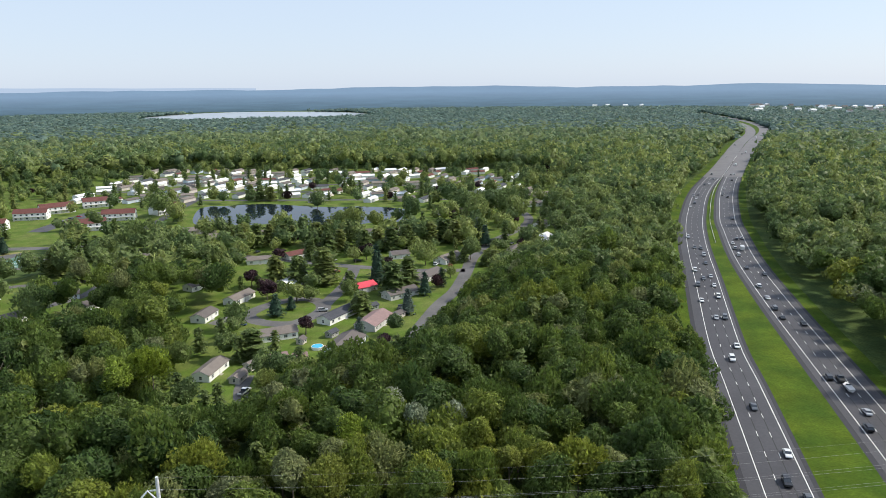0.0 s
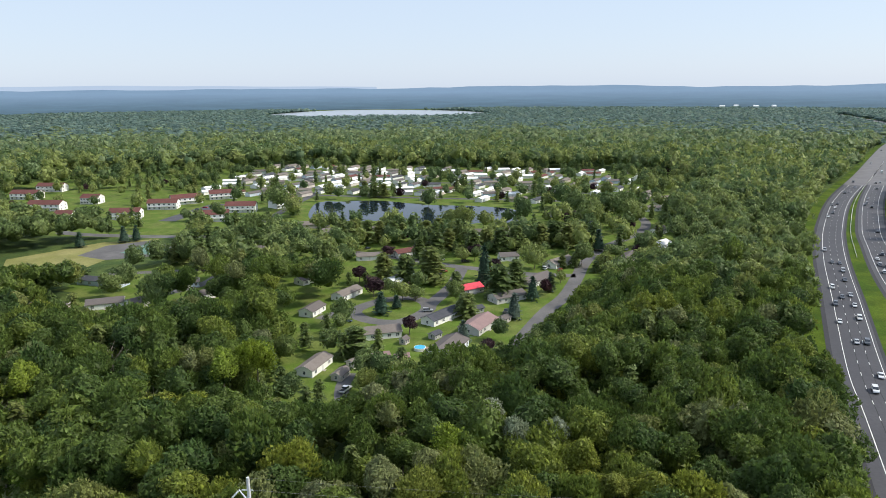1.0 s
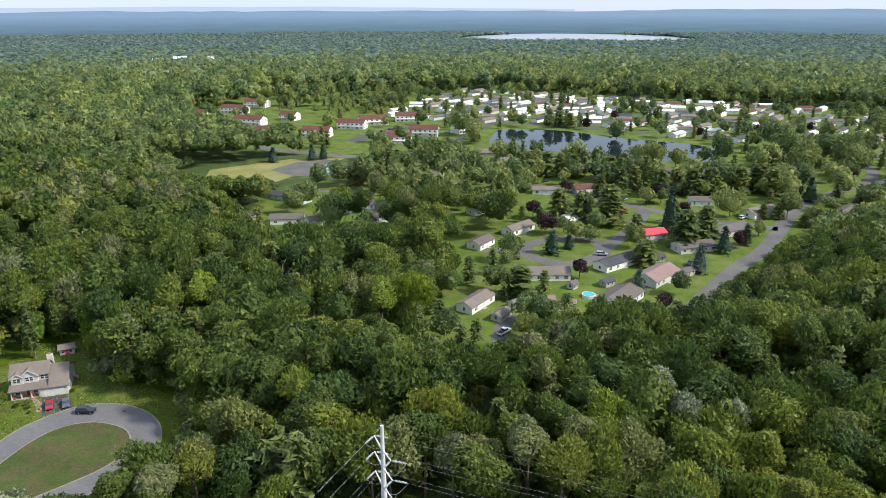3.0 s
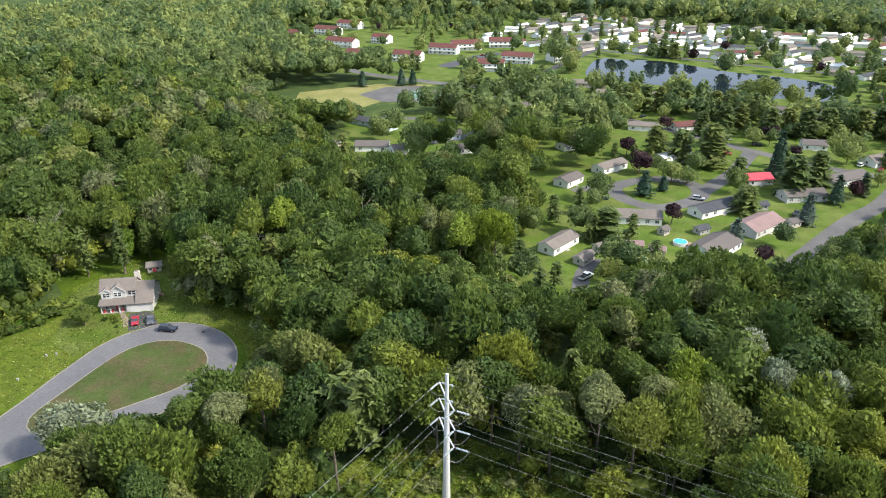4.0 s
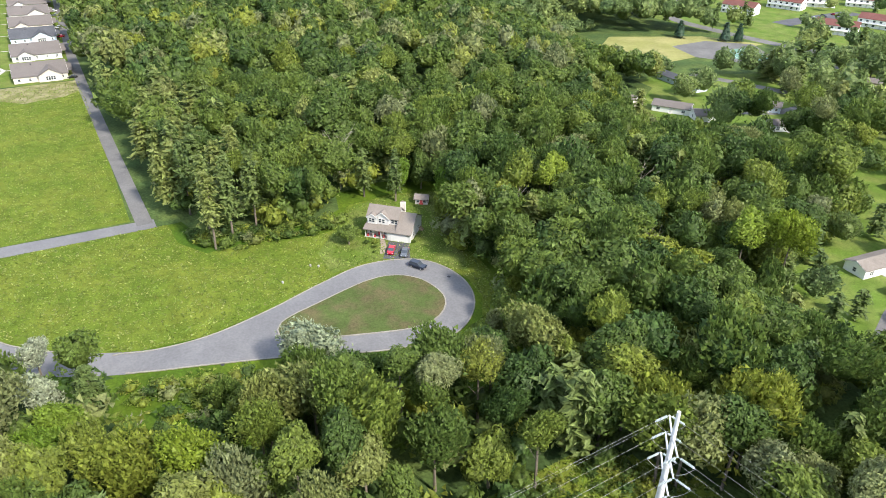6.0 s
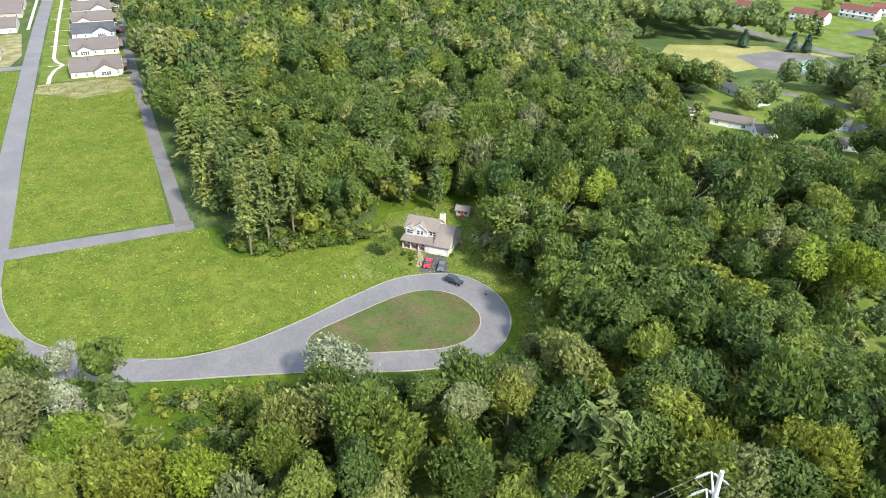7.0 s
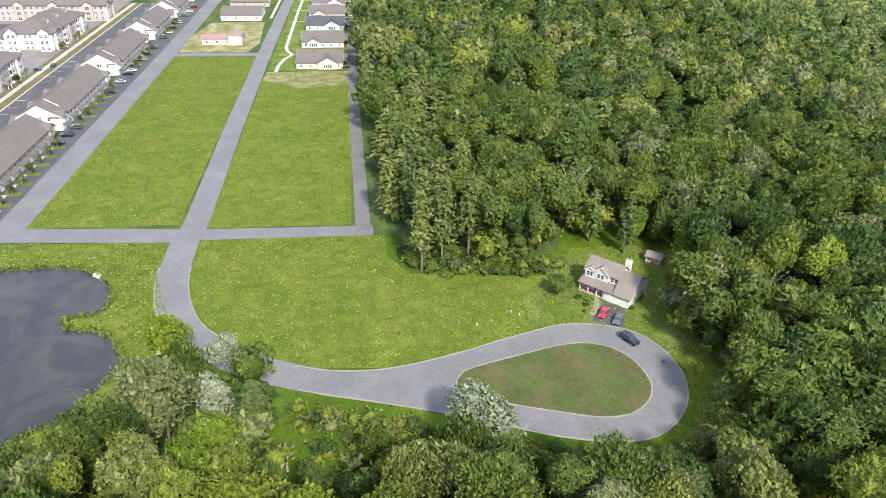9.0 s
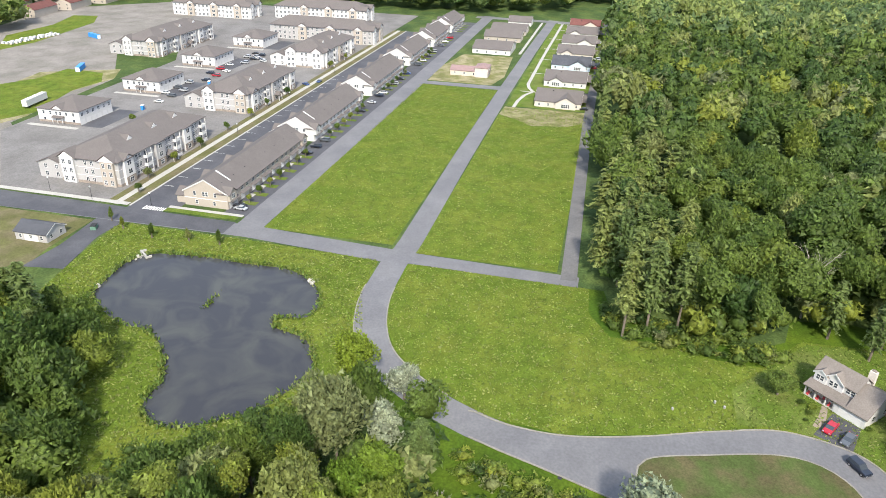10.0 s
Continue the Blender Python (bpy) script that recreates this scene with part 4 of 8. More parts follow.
GROVE = [(-258, 300), (-190, 262), (-112, 258), (-100, 290), (-103, 338), (-108, 380), (-150, 405), (-195, 402), (-212, 380), (-196, 352), (-240, 318)]
PARK = [(-246, 339), (-225, 346), (-200, 356), (-180, 352), (-172, 335), (-176, 312), (-182, 300), (-168, 290), (-157, 278), (-174, 260), (-198, 256), (-216, 284), (-234, 316)]
FIELD = [(-322, 373), (-294, 424), (-262, 440), (-236, 415), (-240, 372), (-256, 352), (-290, 345), (-320, 366)]
HOUSE_SPOTS = []       # x, y, clear radius of every building and street piece in the suburb, and of gaps kept open towards the camera


def way_gap(x, y):
    """Metres from the left carriageway's centre line, to the right of it positive."""
    if y < -400 or y > 2400:
        return -999.0
    best, off = 1e9, 0.0
    for p, q in WAY_PAIRS:
        d = (x - p.x) ** 2 + (y - p.y) ** 2
        if d < best:
            best, off = d, (x - p.x) * q.y - (y - p.y) * q.x
    return off if best < 1e6 else (999.0 if off > 0 else -999.0)


WAY_PAIRS = [(LEFT_WAY[i], (LEFT_WAY[i + 1] - LEFT_WAY[i]).normalized()) for i in range(0, len(LEFT_WAY) - 1, 6)]


def cover(x, y):
    """0: open, 1: woods, 2: scattered trees between houses."""
    g = way_gap(x, y)
    verge = -17 + max(0.0, min(6.0, (300 - y) / 25))
    wide = float(np.interp(y, (165, 264, 348, 445, 690, 1180), (57, 52, 48, 45, 43, 40)))
    if verge < g < wide:
        return 0
    for poly in OPEN:
        if inside(x, y, poly):
            return 0
    if inside(x, y, LAKE) and inside(x, y - 45, LAKE) or inside(x, y, TOWN_POND):
        return 0
    for poly in TOWN_LAWNS:
        if inside(x, y, poly):
            return 3
    if inside(x, y, PARK):
        return 5
    if inside(x, y, GROVE):
        return 4
    if inside(x, y, SUBURB):
        return 2
    return 1


def jittered(cx, cy, r0, r1, a0, a1, step, rng):
    """Spots of a shaken grid between two radii and two headings (degrees left of north)."""
    n = int(2 * r1 / step) + 1
    g = np.stack(np.meshgrid(np.arange(n), np.arange(n)), -1).reshape(-1, 2) * step - r1
    g = g + rng.uniform(-0.46, 0.46, g.shape) * step
    rr = np.hypot(g[:, 0], g[:, 1])
    head = np.degrees(np.arctan2(-g[:, 0], g[:, 1]))
    ok = (rr >= r0) & (rr < r1) & (head > a0) & (head < a1)
    return g[ok] + np.array([cx, cy])

# ---- parts that many buildings share ----
MESH_CACHE = {}


def cached(key, make, mat):
    if key not in MESH_CACHE:
        bm = make()
        me = bpy.data.meshes.new(key if isinstance(key, str) else str(key[0]))
        bm.to_mesh(me)
        bm.free()
        me.materials.append(mat)
        MESH_CACHE[key] = me
    return MESH_CACHE[key]


def lattice(xs, zs, solid, front, back):
    """A plate of bars in one piece: the cells of a grid that are solid, given thickness."""
    bm = bmesh.new()
    g = {(i, j): bm.verts.new((x, front, z)) for i, x in enumerate(xs) for j, z in enumerate(zs)}
    for i in range(len(xs) - 1):
        for j in range(len(zs) - 1):
            if solid(i, j):
                bm.faces.new((g[i, j], g[i + 1, j], g[i + 1, j + 1], g[i, j + 1]))
    bmesh.ops.delete(bm, geom=[v for v in bm.verts if not v.link_faces], context='VERTS')
    out = bmesh.ops.extrude_face_region(bm, geom=bm.faces[:])
    for v in out["geom"]:
        if isinstance(v, bmesh.types.BMVert):
            v.co.y = back
    bmesh.ops.recalc_face_normals(bm, faces=bm.faces[:])
    return bm


def window_frame(w, h, bars):
    t = 0.11
    xs = [-w / 2 - t, -w / 2]
    for i in range(1, bars):
        xs += [-w / 2 + w * i / bars - 0.06, -w / 2 + w * i / bars + 0.06]
    xs += [w / 2, w / 2 + t]
    zs = [-t, 0, h / 2 - 0.04, h / 2 + 0.04, h, h + t]
    return lattice(xs, zs, lambda i, j: i % 2 == 0 or j % 2 == 0, -0.065, 0.02)


PANES = [True]        # whether panes are meshes of their own


def far_window(parent, x, y, z, face, w=1.0, h=1.4):
    return part_of("window", cached(("far_window", w, h), lambda: boxed(-w / 2, w / 2, -0.04, 0.02, 0, h), M["glass"]), parent, pose(x, y, z, 0, 0, face + 90))


def window(parent, x, y, z, face, w=1.0, h=1.4, bars=1):
    """A window on a wall whose outside faces the heading `face` (degrees; -90 is towards -y)."""
    m = pose(x, y, z, 0, 0, face + 90)
    if not PANES[0]:
        def whole():
            bm = window_frame(w, h, bars)
            box(bm, -w / 2, w / 2, -0.03, 0.012, 0, h, 1)
            return bm
        me = cached(("window_and_glass", w, h, bars), whole, M["trim"])
        if len(me.materials) < 2:
            me.materials.append(M["glass"])
        return part_of("window", me, parent, m)
    f = part_of("window", cached(("window", w, h, bars), lambda: window_frame(w, h, bars), M["trim"]), parent, m)
    part_of("pane", cached(("pane", w, h), lambda: boxed(-w / 2, w / 2, -0.03, 0.012, 0, h), M["glass"]), f)
    return f


def door(parent, x, y, z, face, w=0.95, h=2.05, mat="trim", name="door"):
    def make():
        k, rows = max(1, round(w / 1.0)), 4 if w > 1.5 else 2
        bm = bmesh.new()
        g = [[bm.verts.new((-w / 2 + w * i / k, -0.05, h * j / rows)) for j in range(rows + 1)] for i in range(k + 1)]
        cells = [bm.faces.new((g[i][j], g[i + 1][j], g[i + 1][j + 1], g[i][j + 1])) for i in range(k) for j in range(rows)]
        edge = bmesh.ops.extrude_edge_only(bm, edges=[e for e in bm.edges if len(e.link_faces) == 1])
        for v in edge["geom"]:
            if isinstance(v, bmesh.types.BMVert):
                v.co.y = 0.02
        bm.normal_update()
        bmesh.ops.inset_individual(bm, faces=cells, thickness=0.09, depth=-0.03)
        return bm
    return part_of(name, cached((name, w, h, mat), make, M[mat]), parent, pose(x, y, z, 0, 0, face + 90))


def gable_roof(L, W, H, R, over=0.4, thick=0.18, x0=None, end=0.35):
    """Two thick slopes over a body L long and W wide that starts at x0."""
    a = -L / 2 if x0 is None else x0
    s = R / (W / 2)
    out = [(-W / 2 - over, H - over * s), (0, H + R), (W / 2 + over, H - over * s), (W / 2 + over, H - over * s + thick), (0, H + R + thick * 1.15), (-W / 2 - over, H - over * s + thick)]
    return prism(bmesh.new(), out, a - end, a + L + end, "x")


def hip_roof(bm, x0, x1, y0, y1, z, rise, over=0.5):
    x0, x1, y0, y1 = x0 - over, x1 + over, y0 - over, y1 + over
    half = min(x1 - x0, y1 - y0) / 2
    if x1 - x0 >= y1 - y0:
        r = [(x0 + half, (y0 + y1) / 2), (x1 - half, (y0 + y1) / 2)]
    else:
        r = [((x0 + x1) / 2, y0 + half), ((x0 + x1) / 2, y1 - half)]
    low = [bm.verts.new((x, y, z - 0.2)) for x, y in ((x0, y0), (x1, y0), (x1, y1), (x0, y1))]
    v = [bm.verts.new((x, y, z)) for x, y in ((x0, y0), (x1, y0), (x1, y1), (x0, y1))]
    t = [bm.verts.new((x, y, z + rise)) for x, y in r]
    bm.faces.new(low[::-1])
    for i in range(4):
        bm.faces.new((low[i], low[(i + 1) % 4], v[(i + 1) % 4], v[i]))
    if x1 - x0 >= y1 - y0:
        fs = ((v[0], v[1], t[1], t[0]), (v[1], v[2], t[1]), (v[2], v[3], t[0], t[1]), (v[3], v[0], t[0]))
    else:
        fs = ((v[0], v[1], t[0]), (v[1], v[2], t[1], t[0]), (v[2], v[3], t[1]), (v[3], v[0], t[0], t[1]))
    for f in fs:
        bm.faces.new(f)
    return bm


def gable_house(name, label, m, L, W, H, R, wall, roof, windows=3, ends=1, storeys=1, group="", category="house", front_door=True, plain=False):
    """A plain house: long walls towards -y and +y, gables at both ends."""
    e = thing(name, m, label, category, group)
    part("wall", prism(bmesh.new(), [(-W / 2, -0.2), (-W / 2, H), (0, H + R - 0.05), (W / 2, H), (W / 2, -0.2)], -L / 2, L / 2), M[wall], e)
    part("roof", gable_roof(L, W, H, R), M[roof], e)
    sh = H / storeys
    for s in range(storeys):
        z = s * sh + (0.95 if sh > 2.2 else 0.8)
        for i in range(windows):
            x = -L / 2 + L * (i + 0.5) / windows
            if front_door and s == 0 and i == windows // 2:
                door(e, x, -W / 2, 0.15, -90, 0.95, 2.0, "trim")
                if not plain:
                    part("doorstep", boxed(x - 0.8, x + 0.8, -W / 2 - 1.1, -W / 2, -0.1, 0.15), M["concrete"], e)
            else:
                if plain:
                    far_window(e, x, -W / 2, z, -90, 1.5, 1.2)
                else:
                    window(e, x, -W / 2, z, -90, 1.3 if L > 12 else 0.9, 1.1, 2 if L > 12 else 1)
            if not plain:
                window(e, x, W / 2, z, 90, 0.9, 1.1)
        for i in range(ends):
            y = -W / 2 + W * (i + 0.5) / ends
            (far_window if plain else window)(e, L / 2, y, z, 0, 0.9, 1.1)
            if not plain:
                window(e, -L / 2, y, z, 180, 0.9, 1.1)
    if plain:
        return e
    for x in (-L / 2 - 0.37, L / 2 + 0.37):
        s = R / (W / 2)
        part("fascia", prism(bmesh.new(), [(-W / 2 - 0.4, H - 0.4 * s - 0.12), (0, H + R - 0.14), (W / 2 + 0.4, H - 0.4 * s - 0.12), (W / 2 + 0.4, H - 0.4 * s + 0.1), (0, H + R + 0.1), (-W / 2 - 0.4, H - 0.4 * s + 0.1)], x - 0.03, x + 0.03), M["trim"], e)
    return e


# ---- vehicles ----
def car_template(kind, paint, label, category="car", near=False):
    """x forwards; body, glasshouse, wheels with rims, lamps."""
    spec = {"sedan": (4.7, 1.82, 0.62, [(-2.3, 0.35), (-2.32, 0.85), (-1.7, 1.0), (1.0, 0.98), (2.2, 0.78), (2.32, 0.4)], [(-1.55, 0.97), (-0.95, 1.42), (0.35, 1.44), (1.15, 0.95)]),
            "suv": (4.9, 1.95, 0.7, [(-2.4, 0.4), (-2.42, 1.05), (-2.3, 1.12), (1.1, 1.1), (2.3, 1.0), (2.42, 0.45)], [(-2.3, 1.1), (-2.05, 1.74), (0.3, 1.78), (1.1, 1.08)]),
            "pickup": (5.7, 2.0, 0.75, [(-2.85, 0.5), (-2.86, 1.15), (-0.7, 1.17), (1.4, 1.15), (2.75, 1.05), (2.85, 0.5)], [(-0.75, 1.15), (-0.55, 1.82), (0.75, 1.85), (1.45, 1.12)]),
            "van": (6.4, 2.3, 0.75, [(-3.2, 0.5), (-3.2, 2.9), (1.4, 2.95), (1.5, 1.5), (3.1, 1.2), (3.2, 0.5)], [(1.35, 1.5), (1.4, 2.2), (1.9, 2.15), (2.5, 1.4)])}[kind]
    L, W, wb, body, top = spec
    e = thing(kind, Matrix.Identity(4), label, category)
    bm = prism(bmesh.new(), body, -W / 2, W / 2, "y")
    bmesh.ops.bevel(bm, geom=bm.edges[:], offset=0.07, segments=1, affect='EDGES')
    part("body", bm, paint, e)
    bm = prism(bmesh.new(), top, -W / 2 + 0.14, W / 2 - 0.14, "y")
    part("glazing", bm, M["glass"], e, "dark car glass")
    hi = [p for p in top[1:3]]
    part("roof", boxed(hi[0][0] - 0.05, hi[1][0] + 0.05, -W / 2 + 0.15, W / 2 - 0.15, hi[0][1] - 0.03, hi[1][1] + 0.03), paint, e)
    if kind == "pickup":
        part("load_bed", boxed(-2.75, -0.85, -W / 2 + 0.12, W / 2 - 0.12, 1.12, 1.19), M["black"], e)
    for x in (-L * 0.3, L * 0.3):
        for s in (-1, 1):
            tyre = part_of("wheel", cached("tyre", lambda: tube(bmesh.new(), (0, -0.12, 0), (0, 0.12, 0), 0.36, 0.36, 12), M["black"]), e, pose(x, s * (W / 2 - 0.1), 0.36))
            if near:
                part_of("rim", cached("rim", lambda: tube(bmesh.new(), (0, -0.13, 0), (0, 0.13, 0), 0.2, 0.2, 8), M["chrome"]), tyre)
    for s in (-1, 1) if near else ():
        part("headlight", boxed(L / 2 - 0.16, L / 2 + 0.01, s * W * 0.36 - 0.18, s * W * 0.36 + 0.18, 0.62, 0.76), M["chrome"], e)
        part("tail_light", boxed(-L / 2 - 0.01, -L / 2 + 0.1, s * W * 0.38 - 0.13, s * W * 0.38 + 0.13, 0.7, 0.92), M["red_door"], e)
    return e


TEMPLATES = {}


def park(kind, paint, x, y, heading, z=0.09, label="", group="", near=False):
    """A car of that kind and paint, driving towards the heading (degrees from +x)."""
    key = (kind, paint, near)
    m = pose(x, y, z, 0, 0, heading)
    names = {"sedan": "sedan car", "suv": "sport utility vehicle", "pickup": "pickup truck", "van": "box van"}
    if key not in TEMPLATES:
        TEMPLATES[key] = car_template(kind, CAR_PAINTS[paint], "", "truck" if kind in ("pickup", "van") else "car", near)
        e = TEMPLATES[key]
        e.matrix_basis = m
    else:
        e = copy_thing(TEMPLATES[key], m)
    HOUSE_SPOTS.append((x, y, 2.5))
    return tagged(e, label or f"{paint} {names[kind]} standing on the asphalt", group=group)

# ---- the house at the loop ----
home = thing("house", pose(-171.8, 128.6, 0, 0, 0, 41.8), "cream two-storey house with brown-grey roof and garage", "house")
HL, HD = 13.8, 11.0
part("wall", prism(bmesh.new(), [(0, -0.2), (0, 2.7), (5.6, 6.5), (HD, 3.6), (HD, -0.2)], 9.2, HL), M["siding"], home)
part("garage_wall", boxed(6.997, 9.197, 0, 1.897, -0.2, 2.62), M["siding"], home)
part("wall", boxed(0, 9.197, 1.9, HD, -0.2, 2.9), M["siding_cream"], home)
part("upper_wall", boxed(0, 9.2, 2.9, 8.6, 2.905, 5.5), M["siding"], home)
part("roof", prism(bmesh.new(), [(-0.4, 2.55), (5.6, 6.65), (HD + 0.3, 3.5), (HD + 0.3, 3.72), (5.6, 6.9), (-0.4, 2.8)], 9.25, HL + 0.35), M["shingle_tan"], home, "brown-grey shingle roof")
part("porch_roof", prism(bmesh.new(), [(-0.4, 2.6), (2.9, 3.45), (2.9, 3.68), (-0.4, 2.83)], -0.35, 9.245), M["shingle_tan"], home)
part("main_roof", prism(bmesh.new(), [(2.5, 5.35), (5.75, 7.9), (9.0, 5.35), (9.0, 5.55), (5.75, 8.12), (2.5, 5.55)], -0.35, 9.55), M["shingle_tan"], home)
part("gable_end", prism(bmesh.new(), [(2.9, 5.505), (5.75, 7.85), (8.6, 5.505)], 0.0, 9.2), M["siding"], home)
for x0, x1, rise in ((0.2, 3.0, 1.0), (2.4, 6.6, 1.7)):
    c = (x0 + x1) / 2
    part("front_gable", prism(bmesh.new(), [(x0, 3.4), (x0, 5.5), (c, 5.5 + rise), (x1, 5.5), (x1, 3.4)], 2.45 if x1 > 4 else 2.2, 3.4, "y"), M["siding"], home)
    bmg = prism(bmesh.new(), [(x0 - 0.35, 5.35), (c, 5.55 + rise), (x1 + 0.35, 5.35), (x1 + 0.35, 5.53), (c, 5.78 + rise), (x0 - 0.35, 5.53)], 2.15 if x1 > 4 else 1.95, 5.4, "y")
    part("gable_roof", bmg, M["shingle_tan"], home)
    bmg = prism(bmesh.new(), [(x0 - 0.36, 5.2), (c, 5.42 + rise), (x1 + 0.36, 5.2), (x1 + 0.36, 5.52), (c, 5.76 + rise), (x0 - 0.36, 5.52)], (2.15 if x1 > 4 else 1.95) - 0.05, (2.15 if x1 > 4 else 1.95) - 0.003, "y")
    part("white_bargeboard", bmg, M["trim"], home)
for x in (1.1, 2.0):
    window(home, x, 2.19, 4.1, -90, 0.75, 1.1)
for x in (4.0, 5.0):
    window(home, x, 2.44, 4.1, -90, 0.75, 1.1)
window(home, 7.6, 2.89, 4.1, -90, 0.8, 1.1)
window(home, 8.6, 2.89, 4.1, -90, 0.8, 1.1)
for x in (1.6, 5.9):
    window(home, x, 1.89, 0.8, -90, 1.4, 1.3, 2)
door(home, 4.0, 1.89, 0.2, -90, 1.0, 2.1, "red_door")
part("porch_floor", boxed(0.0, 6.9, 0.1, 1.89, -0.1, 0.2), M["concrete"], home)
for x in (0.2, 2.5, 4.9, 6.8):
    part("porch_column", boxed(x - 0.13, x + 0.13, 0.15, 0.41, 0.2, 2.75), M["trim"], home)
door(home, 10.5, 0, 0.05, -90, 4.9, 2.2, "trim", "garage_door")
part("chimney", boxed(8.0, 9.5, 8.62, 9.6, -0.1, 8.2), M["brick"], home)
part("chimney_cap", boxed(8.3, 9.2, 8.85, 9.4, 8.2, 8.5), M["stone"], home)
for y in (3.0, 7.5):
    window(home, HL, y, 1.0, 0, 0.9, 1.2)
for k in range(3):
    part("step", boxed(HL, HL + 0.5 + 0.35 * k, 8.2, 9.6, -0.05, 0.8 - 0.26 * k), M["wood"], home)
for x, y, s in ((0.8, 0.6, 0.5), (2.9, 0.7, 0.45), (5.6, 0.75, 0.4)):
    part("porch_chair", box(boxed(x - s / 2, x + s / 2, y - 0.25, y + 0.25, 0.2, 0.62), x - s / 2, x + s / 2, y + 0.2, y + 0.28, 0.62, 1.05), M["red_door"], home)
sheet("driveway", [(-165.8, 133.2), (-161.4, 137.4), (-153.6, 133.2), (-158.0, 127.0)], 0.1, M["asphalt"])
sheet("front_path", [(-168.2, 131.6), (-167.2, 132.6), (-163.2, 131.0), (-160.0, 128.6), (-160.8, 127.6), (-164.2, 129.8)], 0.09, material("tan_paving", (0.27, 0.22, 0.18), 0.9, vary=0.1))
park("sedan", "red", -160.0, 130.8, -38.8, 0.12, "bright red sedan parked on the driveway", "cars at the house", True)
park("sedan", "grey", -156.9, 133.3, -38.8, 0.12, "dark grey sedan parked on the driveway", "cars at the house", True)
park("suv", "navy", -148.9, 132.7, 27, 0.1, "dark blue sport utility vehicle parked at the kerb", "cars at the house", True)
shed = gable_house("garden_shed", "small cream garden shed with red door", pose(-182.6, 154.6, 0, 0, 0, 48), 4.0, 2.8, 2.0, 0.9, "siding_cream", "shingle_tan", 2, 1, 1, category="shed", front_door=False)
door(shed, 0, -1.41, 0.05, -90, 1.3, 1.8, "red_door")
for x, y in ((-164.5, 108.5), (-163.0, 110.2), (-160.4, 99.0)):
    b = thing("utility_box", pose(x, y, 0.0, 0, 0, 30), "small pale utility pedestal in the grass", "utility box")
    part("cabinet", boxed(-0.2, 0.2, -0.16, 0.16, -0.05, 0.6), M["siding_grey"], b)
    part("lid", boxed(-0.22, 0.22, -0.18, 0.18, 0.6, 0.66), M["siding_grey"], b)
for x, y in ((-140.6, 137.2), (-136.0, 75.5)):
    bmm = tube(bmesh.new(), (x, y, 0.05), (x, y, 0.105), 0.45, 0.45, 14)
    tagged(mesh_object("manhole_cover", bmm, M["shoulder"]), "dark round manhole cover in the road", "manhole cover")

# ---- power pole and its lines ----
PX, PY = -52.6, 116.7
PB = land(PX, PY)
pole = thing("power_pole", pose(PX, PY, PB), "tall white steel power pole with braced arms", "power pole")
part("shaft", tube(bmesh.new(), (0, 0, 0), (0, 0, 33.2), 0.85, 0.28, 12), M["galv"], pole, smooth=False)
part("base_plate", tube(bmesh.new(), (0, 0, -0.15), (0, 0, 0.25), 1.45, 1.45, 16), M["concrete"], pole)
TO_R, TO_L = Vector((0.99, 0.12, 0)), Vector((-0.07, -1.0, 0))
wires = []
OUT = Vector((0.75, -0.66, 0))
ARMS = ((28.6, 4.4, 28.8, 4.1), (25.2, 4.5, 25.2, 4.5), (21.1, 4.5, 21.3, 4.1))
for zb, lb, zf, lf in ARMS:
    for tip in (Vector((0, 0, zb)) - OUT * lb, Vector((0, 0, zf)) + OUT * lf):
        part("arm", tube(bmesh.new(), Vector((0, 0, tip.z - 0.5)), tip, 0.2, 0.12, 6), M["galv"], pole, "white steel arm")
        wires.append(tip)
        for way in (TO_R, TO_L):
            bmi = bmesh.new()
            for s in range(9):
                a = tip + way * (0.5 + s * 0.24)
                tube(bmi, a, a + way * 0.11, 0.19, 0.19, 8)
            tube(bmi, tip, tip + way * 2.8, 0.04, 0.04, 5)
            part("insulator", bmi, M["glassins"], pole, "stack of grey insulator discs")
        bmj = bmesh.new()
        a, b = tip + TO_R * 2.8, tip + TO_L * 2.8
        pts = [a.lerp(b, i / 8) - Vector((0, 0, 1.6 * math.sin(math.pi * i / 8))) for i in range(9)]
        part("jumper", tube_path(bmj, pts, 0.03), M["wire"], pole)


def line_between(a, b, sag, r):
    bm = bmesh.new()
    pts = [a.lerp(b, i / 40) - Vector((0, 0, 4 * sag * (i / 40) * (1 - i / 40))) for i in range(41)]
    return tube_path(bm, pts, r)


for tip in wires + [Vector((0, 0, 33.1))]:
    for way, span in ((TO_R, 260.0), (TO_L, 230.0)):
        a = Vector((PX, PY, PB)) + tip + way * (2.8 if tip.z < 33 else 0)
        b = Vector((PX, PY, 0)) + way * span + Vector((tip.x, tip.y, tip.z + 1))
        tagged(mesh_object("power_line", line_between(a, b, 5.5, 0.016 if tip.z < 33 else 0.01), M["wire"]), "thin bare wire strung from the power pole", "power line", "wires of the power pole")
for way, span in ((TO_R, 260.0), (TO_L, 230.0)):
    b = Vector((PX, PY, 0)) + way * span
    far_pole = thing("power_pole", pose(b.x, b.y, 0), "tall white steel power pole with plain top", "power pole")
    part("shaft", tube(bmesh.new(), (0, 0, 0), (0, 0, 34.3), 0.8, 0.28, 12), M["galv"], far_pole)
    for tip in wires:
        part("arm", tube(bmesh.new(), Vector((0, 0, tip.z + 0.5)), tip + Vector((0, 0, 1)), 0.16, 0.12, 6), M["galv"], far_pole)

